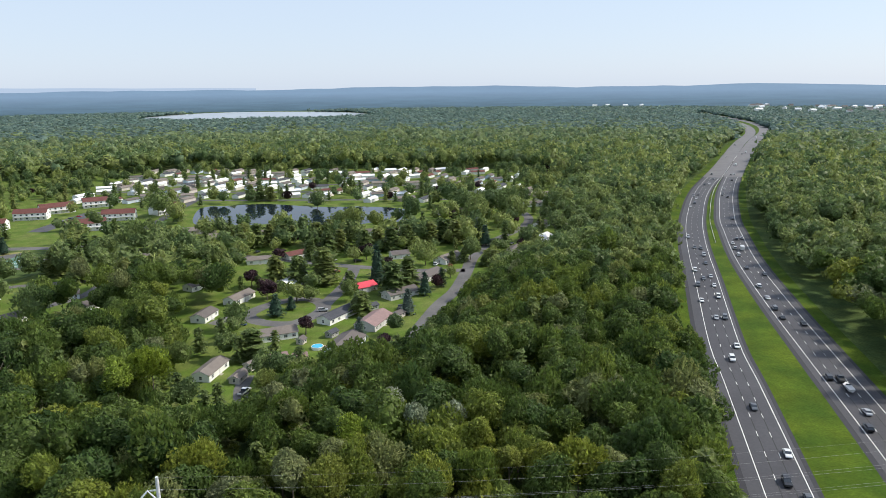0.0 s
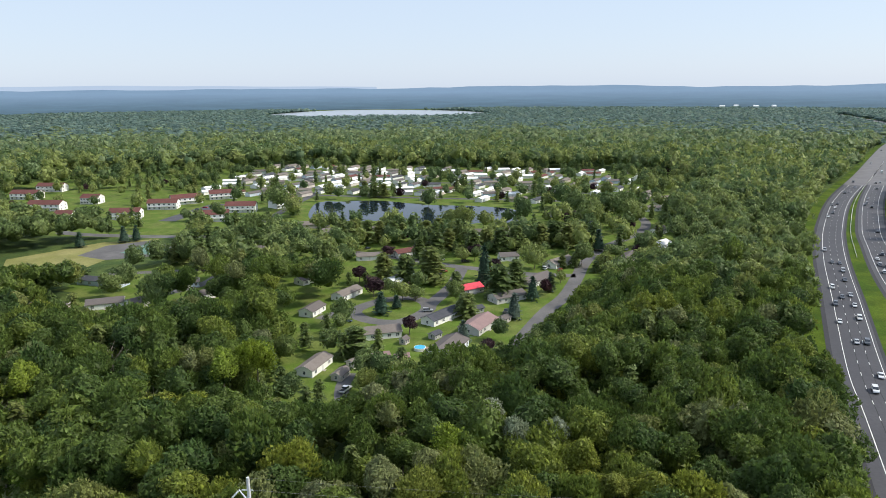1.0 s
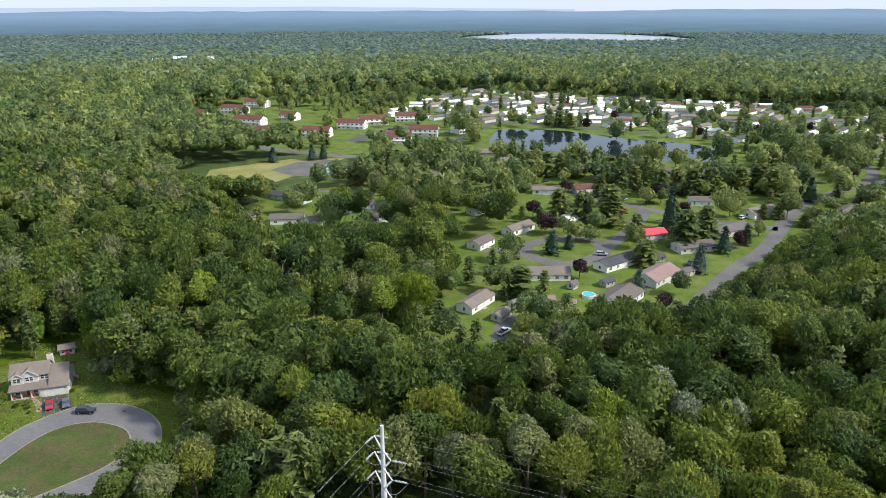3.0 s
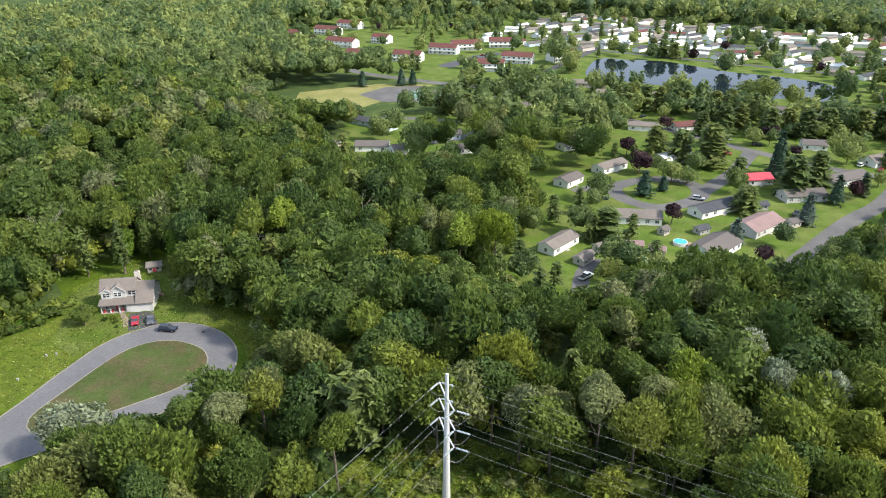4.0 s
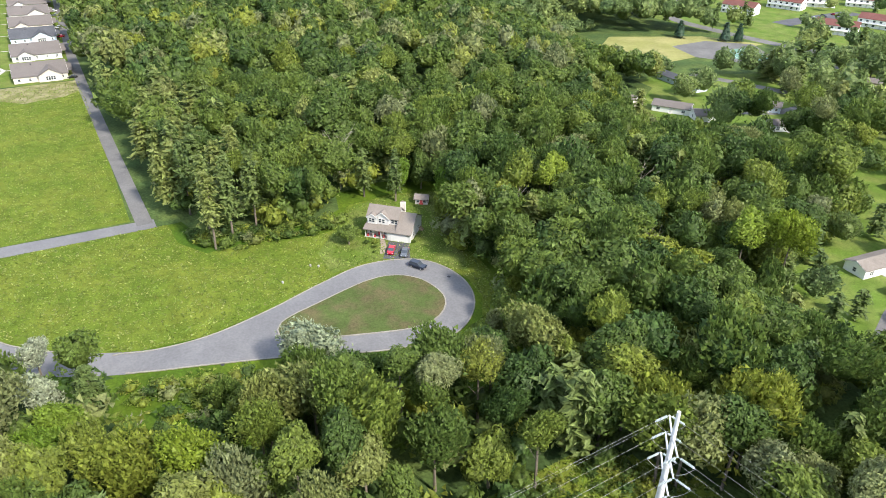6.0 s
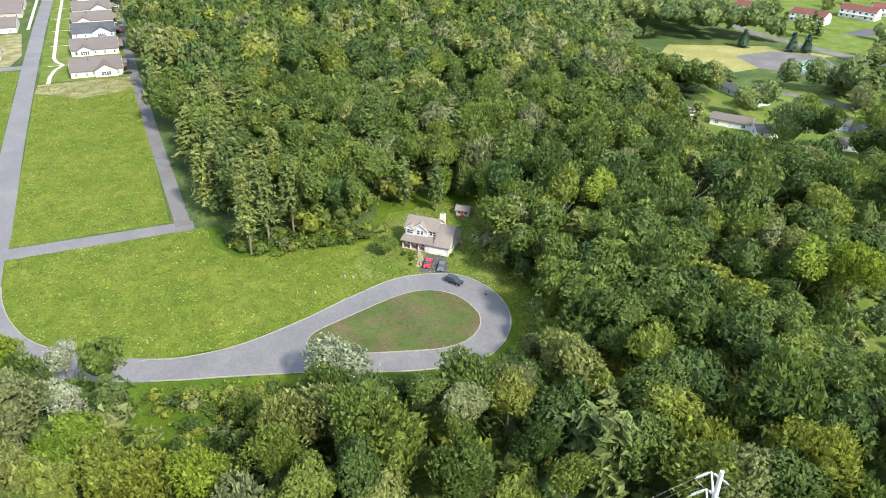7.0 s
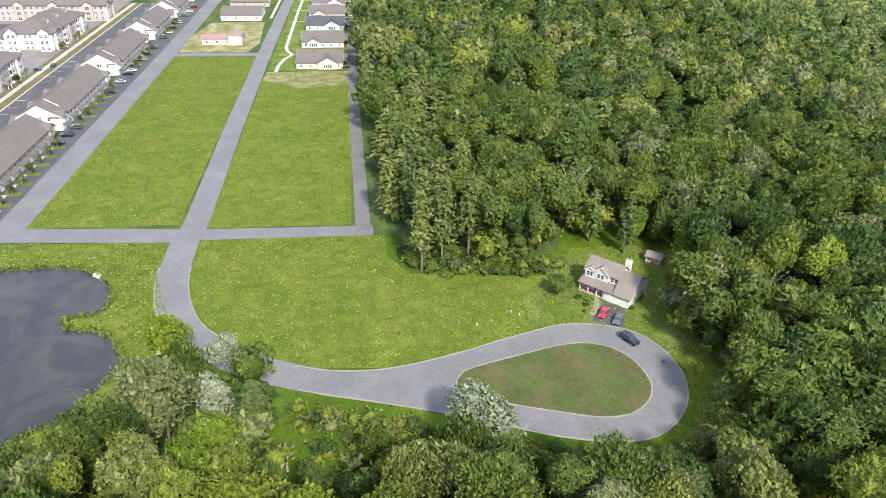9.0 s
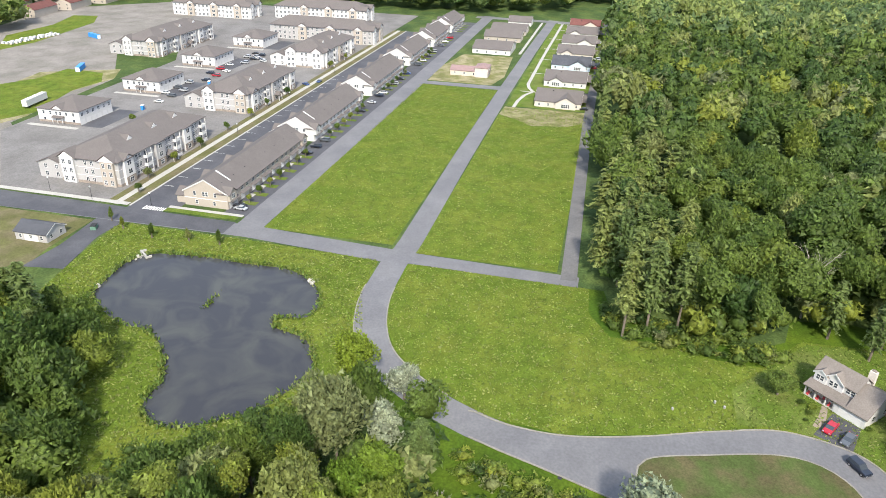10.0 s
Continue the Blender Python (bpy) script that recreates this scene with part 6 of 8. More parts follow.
# cars of the estate
CARS = ((14.5, -60.2, "silver", 85), (80, -60.5, "navy", 90), (16.5, -61.5, "black", 92), (72, -61, "black", 90), (88.5, -60, "grey", 88), (134, -60, "black", 90), (150, -60, "silver", 90), (163, -60, "navy", 88), (169, -60, "white", 92),
        (178, -60, "grey", 90), (189, -60, "silver", 90), (200, -60, "black", 90), (214, -60, "blue", 90), (237, -60, "grey", 90), (249, -60, "white", 90), (262, -60, "black", 90), (276, -60, "silver", 90), (297, -60, "grey", 90), (310, -60, "white", 90), (325, -60, "red", 90),
        (172, 43.6, "black", 90), (265, 44.3, "red", 90), (290, 44.5, "silver", 90), (330, 45, "grey", 90), (345, 45, "white", 90), (26, -136, "blue", 0), (180, -100.0, "blue", 5), (172, -104.5, "blue", 60), (214, -150, "white", 60), (217, -153, "grey", 60), (220, -156, "white", 60), (223, -159, "silver", 60))
for i, (u, v, paint, turn) in enumerate(CARS):
    x, y = est(u, v)
    park("suv" if i % 3 == 1 else "sedan", paint, x, y, E_TURN + turn, 0.1, f"{paint} car parked in the new estate", "cars of the estate")

# ---- far end of the estate: rows with red roofs, stacked building material, rough grass ----
for x, y, turn, ln in ((-548, -330, 4, 30), (-586, -326, 4, 30), (-622, -320, 4, 26), (-560, -362, 4, 34), (-604, -356, 4, 34)):
    gable_house("row_house", "two-storey row house with red-brown roof beyond bare ground", pose(x, y, 0, 0, 0, turn), ln, 13, 5.6, 3.2, "siding_tan", "shingle_red", 6, 2, 2, "red-roofed row houses", "house", plain=True)
sheet("rough_patch", [(-428, -272), (-456, -266), (-529, -272), (-556, -286), (-552, -304), (-513, -294), (-470, -298)], 0.07, M["meadow"])
sheet("rough_patch", [(-359, -216), (-374, -206), (-398, -204), (-394, -180), (-377, -170), (-358, -174), (-319, -167), (-303, -176), (-320, -200)], 0.075, M["meadow"])
rp = random.Random(9)
for k in range(36):
    f = (k % 12) / 11
    x, y = -446 - 36 * f + rp.uniform(-0.6, 0.6), -281 + 8 * f + (k // 12) * 2.6 + rp.uniform(-0.4, 0.4)
    st = thing("pallet_stack", pose(x, y, 0.075, 0, 0, 12 + rp.uniform(-8, 8)), "wrapped pale building material stacked on a pallet", "pallet", "stacked building material")
    part("wrapped_load", boxed(-1.1, 1.1, -0.8, 0.8, 0.15, rp.uniform(0.9, 1.5)), M["siding"], st)
    part("pallet", boxed(-1.15, 1.15, -0.85, 0.85, 0.0, 0.15), M["wood"], st)
for x, y, turn in ((-398, -196, 20), (-480, -240, 60)):
    ct = thing("shipping_container", pose(x, y, 0.06, 0, 0, turn), "blue steel shipping container on bare ground", "container")
    part("body", boxed(-6, 6, -1.2, 1.2, 0.05, 2.6), M["blue"], ct)
    part("door", boxed(6.0, 6.06, -1.1, 1.1, 0.15, 2.5), M["galv"], ct)
for k in range(22):
    u, v = (118 + (k % 11) * 11 + (4 if k > 10 else 0), -158 if k < 11 else -164)
    if k % 4 == 3:
        continue
    x, y = est(u, v)
    park("suv" if k % 3 else "sedan", ("white", "grey", "silver", "black", "navy", "red")[k % 6], x, y, E_TURN + 88, 0.06, "car in the parking bays behind the apartment buildings", "cars of the estate")

# ---- the older suburb: lanes, then houses ----
def lane(name, pts, w, mat="path_asphalt", z=0.06):
    line = spline(pts, False, 4)
    bm = strip(bmesh.new(), line, w / 2, -w / 2, z)
    for p in line[::2]:
        HOUSE_SPOTS.append((p.x, p.y, w / 2 + 0.5))
    return tagged(mesh_object(name, bm, M[mat]), kind="structure")


tagged(sheet("suburb_lawn", SUBURB, 0.025, M["yard_grass"]), "mown yards between the houses")
sheet("town_lawn", TOWN_LAWNS[0], 0.032, M["yard_grass"])
sheet("pond_lawn", TOWN_LAWNS[1], 0.038, M["yard_grass"])
sheet("park_lawn", PARK, 0.03, M["yard_grass"])
lane("lane", [(-22, 235), (-15.5, 261), (-3, 314), (6, 341), (12.6, 376), (18, 410), (30, 448), (58, 502), (66, 540), (58, 575), (30, 600)], 7)
lane("lane", [(-150, 424), (-110, 415), (-64, 396), (-51, 391), (-16, 381), (12, 380)], 7)
lane("lane", [(-50, 391), (-50.5, 353), (-55, 325), (-56, 318)], 7, z=0.064)
ring = spline([(-56, 309), (-65, 293), (-79, 294), (-88, 305), (-81, 321), (-68, 329), (-58, 322)], True, 3)
tagged(mesh_object("turning_loop", strip(bmesh.new(), ring, 3.5, -3.5, 0.069, closed=True), M["path_asphalt"]), kind="structure")
HOUSE_SPOTS.extend((p.x, p.y, 4) for p in ring)
lane("lane", [(-88, 305), (-96, 300), (-100, 292)], 6, z=0.061)
lane("lane", [(-63, 205), (-66, 214), (-69, 224), (-70, 236)], 5)
lane("lane", [(-345, 452), (-320, 446), (-255, 447), (-228, 455), (-205, 480)], 9, z=0.062)
lane("lane", [(-292, 500), (-292, 519), (-289, 582)], 14, "asphalt", 0.063)
lane("lane", [(-205, 300), (-190, 318), (-178, 345), (-190, 400), (-215, 440)], 6)
lane("lane", [(-240, 350), (-190, 365), (-150, 360)], 6, z=0.062)
for k, y in enumerate((640, 690, 742, 800)):
    lane("lane", [(-340, y + 10), (-220, y), (-90, y - 6), (60, y - 10)], 7, "asphalt", 0.06 + 0.003 * k)
lane("lane", [(-215, 480), (-225, 640), (-230, 820)], 7, "asphalt", 0.056)
tagged(sheet("ball_field", [(-322, 373), (-294, 424), (-262, 440), (-262, 352), (-307, 352)], 0.04, material("dry_field", (0.2, 0.2, 0.07), 0.9, vary=0.15, scale=6, other=(0.25, 0.235, 0.1), spot=18)), "yellow-green mown ball field")
sheet("court_apron", [(-286, 388), (-285, 416), (-265, 434), (-236, 415), (-239, 393), (-262, 380)], 0.06, M["path_asphalt"])
sheet("tennis_court", [(-264, 398), (-262, 426), (-238, 413), (-240, 396)], 0.075, M["court_green"])
for a, b in (((-263, 402), (-240, 398)), ((-262, 409), (-239.5, 403)), ((-262, 417), (-239, 408))):
    bm = strip(bmesh.new(), [Vector(a), Vector(b)], 0.15, -0.15, 0.085)
    tagged(mesh_object("court_line", bm, M["paint"]), kind="structure")

HOUSES = (  # x, y, turn, length, width, wall, roof, label
    (-46.5, 300, 61, 22, 7.2, "siding_bright", "shingle_dark", "long white mobile home with dark roof"),
    (-69, 275, 25, 17, 8.5, "siding_bright", "shingle_tan", "white mobile home with tan roof"),
    (-38.6, 262, 75, 18, 10, "siding_sky", "shingle", "pale grey-blue house with grey roof"),
    (-30, 290, 70, 18, 9.5, "siding", "roof_pink", "pale house with faded pink roof"),
    (-83.5, 238, 80, 15, 6.5, "siding_bright", "shingle_tan", "white mobile home with brown roof"),
    (-40, 343, 40, 11, 8, "siding", "roof_red", "small house with bright red roof"),
    (-21, 332, 40, 17, 8, "siding", "shingle", "pale grey house with grey shingle roof"),
    (-9, 363, 58, 22, 8.5, "siding", "shingle", "long pale grey mobile home"),
    (41, 412, 72, 30, 8, "siding", "shingle", "long pale grey mobile home beside the lane"),
    (62, 450, 58, 28, 8, "siding_blue", "roof_white", "pale mobile home with metal roof"),
    (-107, 402, 20, 15, 7, "siding_bright", "shingle_tan", "white mobile home with tan roof"),
    (-87, 416, 45, 18, 8, "siding_bright", "shingle_red", "mobile home with red-brown roof"),
    (-26, 412, 20, 11, 8, "siding_bright", "shingle", "white house with grey roof"),
    (3, 402, 55, 18, 9, "siding_bright", "shingle_tan", "white house with brown roof"),
    (-98, 327, 70, 16, 7, "siding_bright", "shingle_tan", "pale mobile home by the turning loop"),
    (-106, 300, 80, 12, 7, "siding_bright", "shingle", "white mobile home under the trees"),
    (-56, 478, 15, 15, 7, "siding_bright", "shingle", "white mobile home near the pond"),
    (-27, 491, 18, 20, 7, "siding_bright", "shingle_tan", "long white mobile home near the pond"),
    (0, 493, 18, 21, 7, "siding_blue", "shingle", "pale blue mobile home near the pond"),
    (-90, 474, 15, 15, 7, "siding_bright", "roof_white", "white mobile home near the pond"),
    (-120, 480, 15, 15, 7, "siding_bright", "shingle_tan", "white mobile home near the pond"),
    (-150, 470, 25, 16, 8, "siding_cream", "shingle_tan", "white house near the pond"),
    (-172, 492, 25, 22, 9, "siding_cream", "shingle_tan", "low house with tan roof by the pond"),
    (-135, 440, 35, 14, 8, "siding_pink", "shingle_red", "house with red-brown roof"),
    (-150, 430, 25, 16, 7, "siding_bright", "shingle_tan", "white mobile home among trees"),
    (-230, 331, -6, 27, 7, "siding_blue", "shingle_dark", "long pale blue mobile home"),
    (-184, 334, 30, 10, 7, "siding_blue", "shingle", "pale blue house among trees"),
    (-205, 296, 30, 16, 8, "siding_bright", "shingle", "white house deep in the trees"),
    (-225, 285, 10, 17, 10, "siding_tan", "shingle_tan", "tan-roofed house deep in the trees"),
    (-190, 300, 60, 12, 8, "siding_bright", "shingle", "pale house deep in the trees"),
    (-150, 285, 60, 13, 8, "siding_blue", "shingle_dark", "small house deep in the trees"),
    (-165, 318, 60, 14, 7, "siding_bright", "shingle", "white house among trees"),
    (-125, 350, 60, 15, 7, "siding_bright", "shingle", "white mobile home among trees"),
    (-160, 385, 40, 15, 7, "siding_bright", "shingle_tan", "white mobile home among yard trees"),
    (-180, 410, 40, 15, 7, "siding_cream", "shingle", "white mobile home among yard trees"),
    (70, 500, 60, 16, 8, "siding_bright", "shingle", "white house at the end of the lane"),
    (20, 560, 20, 16, 8, "siding_tan", "shingle_tan", "tan house near the pond"),
    (75, 590, 20, 16, 8, "siding_bright", "shingle", "white house among tall trees"),
    (0, 560, 70, 16, 8, "siding_cream", "shingle", "white house near the pond"),
)
for x, y, turn, ln, w, wall, roof, label in HOUSES:
    gable_house("suburb_house", label, pose(x, y, 0, 0, 0, turn), ln, w, 2.7, w * 0.2, wall, roof, 5 if ln > 16 else 3, 1, 1, "houses of the suburb")
    # gap towards the camera, so that trees don't hide the house
    HOUSE_SPOTS.append((x, y - 9, 4.5))
    HOUSE_SPOTS.extend(((x, y, w * 0.7), (x + math.cos(radians(turn)) * ln * 0.33, y + math.sin(radians(turn)) * ln * 0.33, w * 0.7), (x - math.cos(radians(turn)) * ln * 0.33, y - math.sin(radians(turn)) * ln * 0.33, w * 0.7)))
# arched white hall
hall = thing("arched_hall", pose(-78, 354, 0, 0, 0, 61), "white hall with a rounded metal roof", "building")
arch = [(-4.6 * math.cos(a), 2.2 + 1.9 * math.sin(a)) for a in np.linspace(0, math.pi, 13)]
part("wall", prism(bmesh.new(), [(-4.6, -0.2)] + arch + [(4.6, -0.2)], -8.5, 8.5), M["siding_bright"], hall)
part("roof", prism(bmesh.new(), [(-4.85 * math.cos(a), 2.2 + 2.15 * math.sin(a)) for a in np.linspace(0, math.pi, 13)] + [(4.7 * math.cos(a), 2.22 + 2.0 * math.sin(a)) for a in np.linspace(0, math.pi, 13)], -8.8, 8.8), M["roof_white"], hall)
window(hall, -8.5, 0, 1.0, 180, 1.2, 1.1, 2)
door(hall, 8.5, 1.5, 0, 0, 1.2, 2.1, "glass")
HOUSE_SPOTS.extend(((-78, 354, 9), (-82, 346, 7), (-73, 361, 7)))
# gaps that keep the courts and ball field in the camera's view
HOUSE_SPOTS.extend(((-250, 402, 15), (-264, 374, 16), (-242, 378, 11), (-270, 356, 12)))
# sheds, pools
for x, y, turn, ln, w, roof, label in ((-70, 243, 60, 5, 4, "shingle_tan", "small shed with brown roof"), (-62, 250, 30, 6, 4, "roof_pink", "low shed with pinkish roof"), (-54, 250, 20, 5, 3.5, "roof_pink", "small shed with pinkish roof"),
                                       (-46, 276, 60, 4.5, 3.5, "shingle_dark", "small grey yard shed"), (-33, 312, 40, 5, 4, "shingle_dark", "small grey yard shed"), (-72, 232, 80, 7, 4, "shingle_tan", "small shed with brown roof"), (-57, 268, 70, 3, 3, "shingle", "small pale yard shed"),
                                       (-199, 335, 20, 6, 3, "roof_white", "small white tank-like yard shed"), (-20, 300, 60, 5, 4, "shingle", "small grey yard shed")):
    gable_house("yard_shed", label, pose(x, y, 0, 0, 0, turn), ln, w, 2.1, 0.9, "siding_cream" if roof != "shingle_dark" else "siding_grey", roof, 2, 1, 1, "sheds in the yards", "shed", False)
    HOUSE_SPOTS.append((x, y, 4))
for x, y, r in ((-49.5, 262, 2.4), (-57.5, 242, 2.9), (-31, 378, 2.6)):
    pl = thing("garden_pool", pose(x, y, 0), "round above-ground garden pool with blue water", "pool", "garden pools")
    part("rim", tube(bmesh.new(), (0, 0, 0), (0, 0, 1.15), r, r, 20), M["siding_bright"], pl)
    part("water", tube(bmesh.new(), (0, 0, 1.155), (0, 0, 1.17), r - 0.2, r - 0.2, 20), M["pool_blue"], pl)
    part("deck", boxed(r, r + 2.4, -1.3, 1.3, -0.05, 1.0), M["wood"], pl)
    HOUSE_SPOTS.append((x, y, r + 2))
# two-storey blocks on the lawns
for x, y, turn, ln in ((-496, 549, 6, 30), (-482, 590, 6, 26), (-420, 536, 6, 28), (-330, 508, 14, 23), (-325, 554, 14, 24), (-320, 582, 40, 26), (-258, 507, 24, 25), (-253, 548, 14, 24), (-399, 489, 6, 18), (-370, 492, 6, 14), (-492, 637, 6, 26), (-404, 573, 6, 16), (-545, 545, 6, 20), (-300, 612, 30, 24), (-228, 575, 60, 22)):
    b = gable_house("town_block", "two-storey white house block with red-brown roof", pose(x, y, 0, 0, 0, turn), ln, 12, 5.6, 2.7, "siding_bright", "shingle_red", 6, 2, 2, "house blocks with red-brown roofs", "house block", plain=True)
    part("balcony", boxed(-ln / 2 + 1, ln / 2 - 1, -7.4, -6.01, 2.75, 2.95), M["trim"], b)
    for k in range(5):
        xx = -ln / 2 + 1.2 + k * (ln - 2.4) / 4
        part("balcony_post", boxed(xx - 0.1, xx + 0.1, -7.35, -7.15, 0, 5.6), M["trim"], b)
    # the last two spots are gaps towards the camera
    HOUSE_SPOTS.extend(((x, y, ln / 2 + 2), (x + 2, y - 14, 8), (x + 4, y - 26, 7)))
# rows of mobile homes beyond the pond
rr = random.Random(5)
styles = (("siding_bright", "roof_white"), ("siding_bright", "roof_white"), ("siding_cream", "shingle_tan"), ("siding_bright", "shingle"), ("siding_cream", "shingle_tan"), ("siding_bright", "shingle_dark"), ("siding_blue", "shingle"), ("siding_cream", "roof_white"), ("siding_tan", "shingle_tan"), ("siding_bright", "shingle_red"))
for j, y in enumerate((622, 648, 674, 700, 727, 754, 784, 814, 842)):
    for k in range(27):
        x = -345 + k * 16.5 + 7 * (j % 2) + rr.uniform(-2, 2)
        yy = y + rr.uniform(-3, 3) - 0.04 * x
        if rr.random() < 0.22 or inside(x, yy - 6, TOWN_POND) or inside(x, yy - 14, TOWN_POND) or (y < 640 and -205 < x < -120) or not inside(x, yy, SUBURB):
            continue
        if any((x - a) ** 2 + (yy - b) ** 2 < (c + 6) ** 2 for a, b, c in HOUSE_SPOTS if c > 8):
            continue
        wall, roof = styles[rr.randrange(len(styles))]
        ln = rr.uniform(14, 19)
        gable_house("mobile_home", "pale mobile home in the rows beyond the pond", pose(x, yy, 0, 0, 0, rr.choice((66, 70, 74, 70, 20))), ln, 7, 2.9, 1.3, wall, roof, 1, 1, 1, "mobile homes beyond the pond", plain=True)
        HOUSE_SPOTS.extend(((x, yy, 6.0), (x, yy - 8, 3.5)))
# long school and far buildings, 8 m taller so that the camera sees them above the trees
for x, y, turn, ln, w, h, label in ((-910, 1078, -4, 84, 22, 4, "long white school building"), (-1010, 1010, 10, 26, 16, 4, "white building among far trees"), (-1000, 1060, 40, 24, 16, 4, "white building among far trees"), (640, 3020, 0, 34, 20, 4, "white building on the far hillside"), (700, 3050, 10, 30, 20, 5, "white building on the far hillside"), (770, 3030, 0, 36, 20, 4, "white building on the far hillside"), (840, 3040, 20, 26, 20, 4, "white building on the far hillside"), (1010, 2300, 20, 50, 20, 9, "white building among far trees"), (1120, 2180, 20, 40, 20, 9, "white building among far trees"), (1150, 2420, 60, 50, 20, 9, "white building among far trees"), (1260, 2300, 10, 45, 20, 9, "white building among far trees"), (1400, 2450, 30, 40, 20, 9, "white building among far trees")):
    if y > 1500:
        ln, w, h = 0.55 * ln, 0.6 * w, h - 1
    gable_house("far_building", label, pose(x, y, 0, 0, 0, turn), ln, w, h + 8, 3, "siding_bright", "roof_white", 8, 2, 2, category="building", front_door=False, plain=True)
# parked cars of the suburb
for i, (x, y, kind, paint, head) in enumerate(((-67, 221, "pickup", "white", 75), (-55, 309, "suv", "silver", 10), (-87, 290, "sedan", "blue", 15), (-61, 372, "sedan", "black", 20), (-59, 378, "sedan", "red", 20), (-20, 312, "pickup", "grey", 80), (-50, 402, "suv", "navy", 20),
                                               (-34, 388, "sedan", "white", -20), (-4, 392, "suv", "white", 70), (4, 389, "sedan", "red", 80), (34, 446, "suv", "white", 20), (44, 444, "sedan", "grey", 60), (55, 480, "sedan", "blue", 20), (-291, 530, "sedan", "white", 0), (-291, 536, "sedan", "silver", 0),
                                               (-291, 548, "suv", "grey", 0), (-291, 560, "sedan", "red", 0), (-330, 470, "sedan", "red", 40), (-322, 472, "suv", "grey", 40), (-200, 302, "sedan", "black", 60), (-115, 428, "sedan", "navy", 60), (-70, 402, "sedan", "black", 60), (-64, 404, "sedan", "silver", 60))):
    park(kind, paint, x, y, head, 0.07, f"{paint} {'pickup truck' if kind == 'pickup' else 'car'} parked in the suburb", "cars of the suburb")
# scattered houses in the woods beyond the highway, lifted 9 m off the level ground
rh = random.Random(12)
for k in range(30):
    x, y = rh.uniform(1120, 1560), rh.uniform(2080, 2800)
    gable_house("far_house", "small pale house among far trees", pose(x, y, 9, 0, 0, rh.uniform(0, 180)), rh.uniform(14, 24), 11, 6.5, 3.5, rh.choice(("siding_bright", "siding_bright", "siding_cream")), rh.choice(("roof_white", "shingle_tan", "shingle")), 1, 0, 1, "far houses on the slope", front_door=False, plain=True)

# ---- traffic on the highway: y along it, metres right of its centre line ----
L_CARS = ((457, -3.1, "silver"), (427, -0.1, "grey"), (426, 3.6, "grey"), (409, 4.2, "silver"), (389, 3.7, "grey"), (372, -3.0, "white"), (361, 4.1, "silver"), (356, 0.2, "grey"), (343, -3.3, "grey"), (344, 4.4, "white"), (325, 4.8, "white"), (317, -3.1, "white"),
          (293, 1.3, "silver"), (294, 4.9, "grey"), (260, 5.7, "white"), (246, 2.1, "white"), (206, 1.9, "grey"), (178, 5.6, "white"), (163, 2.2, "black"), (156, 5.6, "grey"), (632, -3.7, "silver"), (638, 0.1, "black"), (618, -0.3, "white"))
L_FAR = ((592, -0.4, "grey"), (575, -3.1, "white"), (703, -0.2, "grey"), (711, 3.4, "white"), (745, 2.9, "silver"), (782, -3.0, "grey"), (969, -2.6, "white"), (1154, -3.8, "silver"))
R_CARS = ((450, 0.2, "grey"), (454, 3.7, "silver"), (437, -3.2, "white"), (423, -3.3, "silver"), (421, 0.6, "van"), (406, -3, "white"), (376, -3, "grey"), (364, 4.0, "grey"), (340, -3.4, "white"), (320, -3.5, "white"), (304, -3.7, "grey"), (291, -3.5, "black"), (284, 3.3, "black"),
          (227, -3.9, "black"), (201, -0.6, "silver"), (190, -3.9, "black"), (226, -0.3, "tow"), (671, -3, "white"))
R_FAR = ((643, -3, "silver"), (633, -4, "grey"), (623, 1.0, "black"), (521, 3.6, "black"), (776, -2.5, "black"), (780, 1.0, "silver"), (734, 1.0, "black"), (867, -3.0, "van"), (1022, -0.4, "van"), (1006, -3.9, "silver"), (1305, -3.2, "van"), (1254, -4, "white"))


def on_way(way, y, right):
    i = min(range(len(way) - 1), key=lambda k: abs(way[k].y - y))
    d = (way[i + 1] - way[i]).normalized()
    p = way[i] + d * ((y - way[i].y) / d.y)
    return p.x + right * d.y, p.y - right * d.x, math.degrees(math.atan2(d.y, d.x))


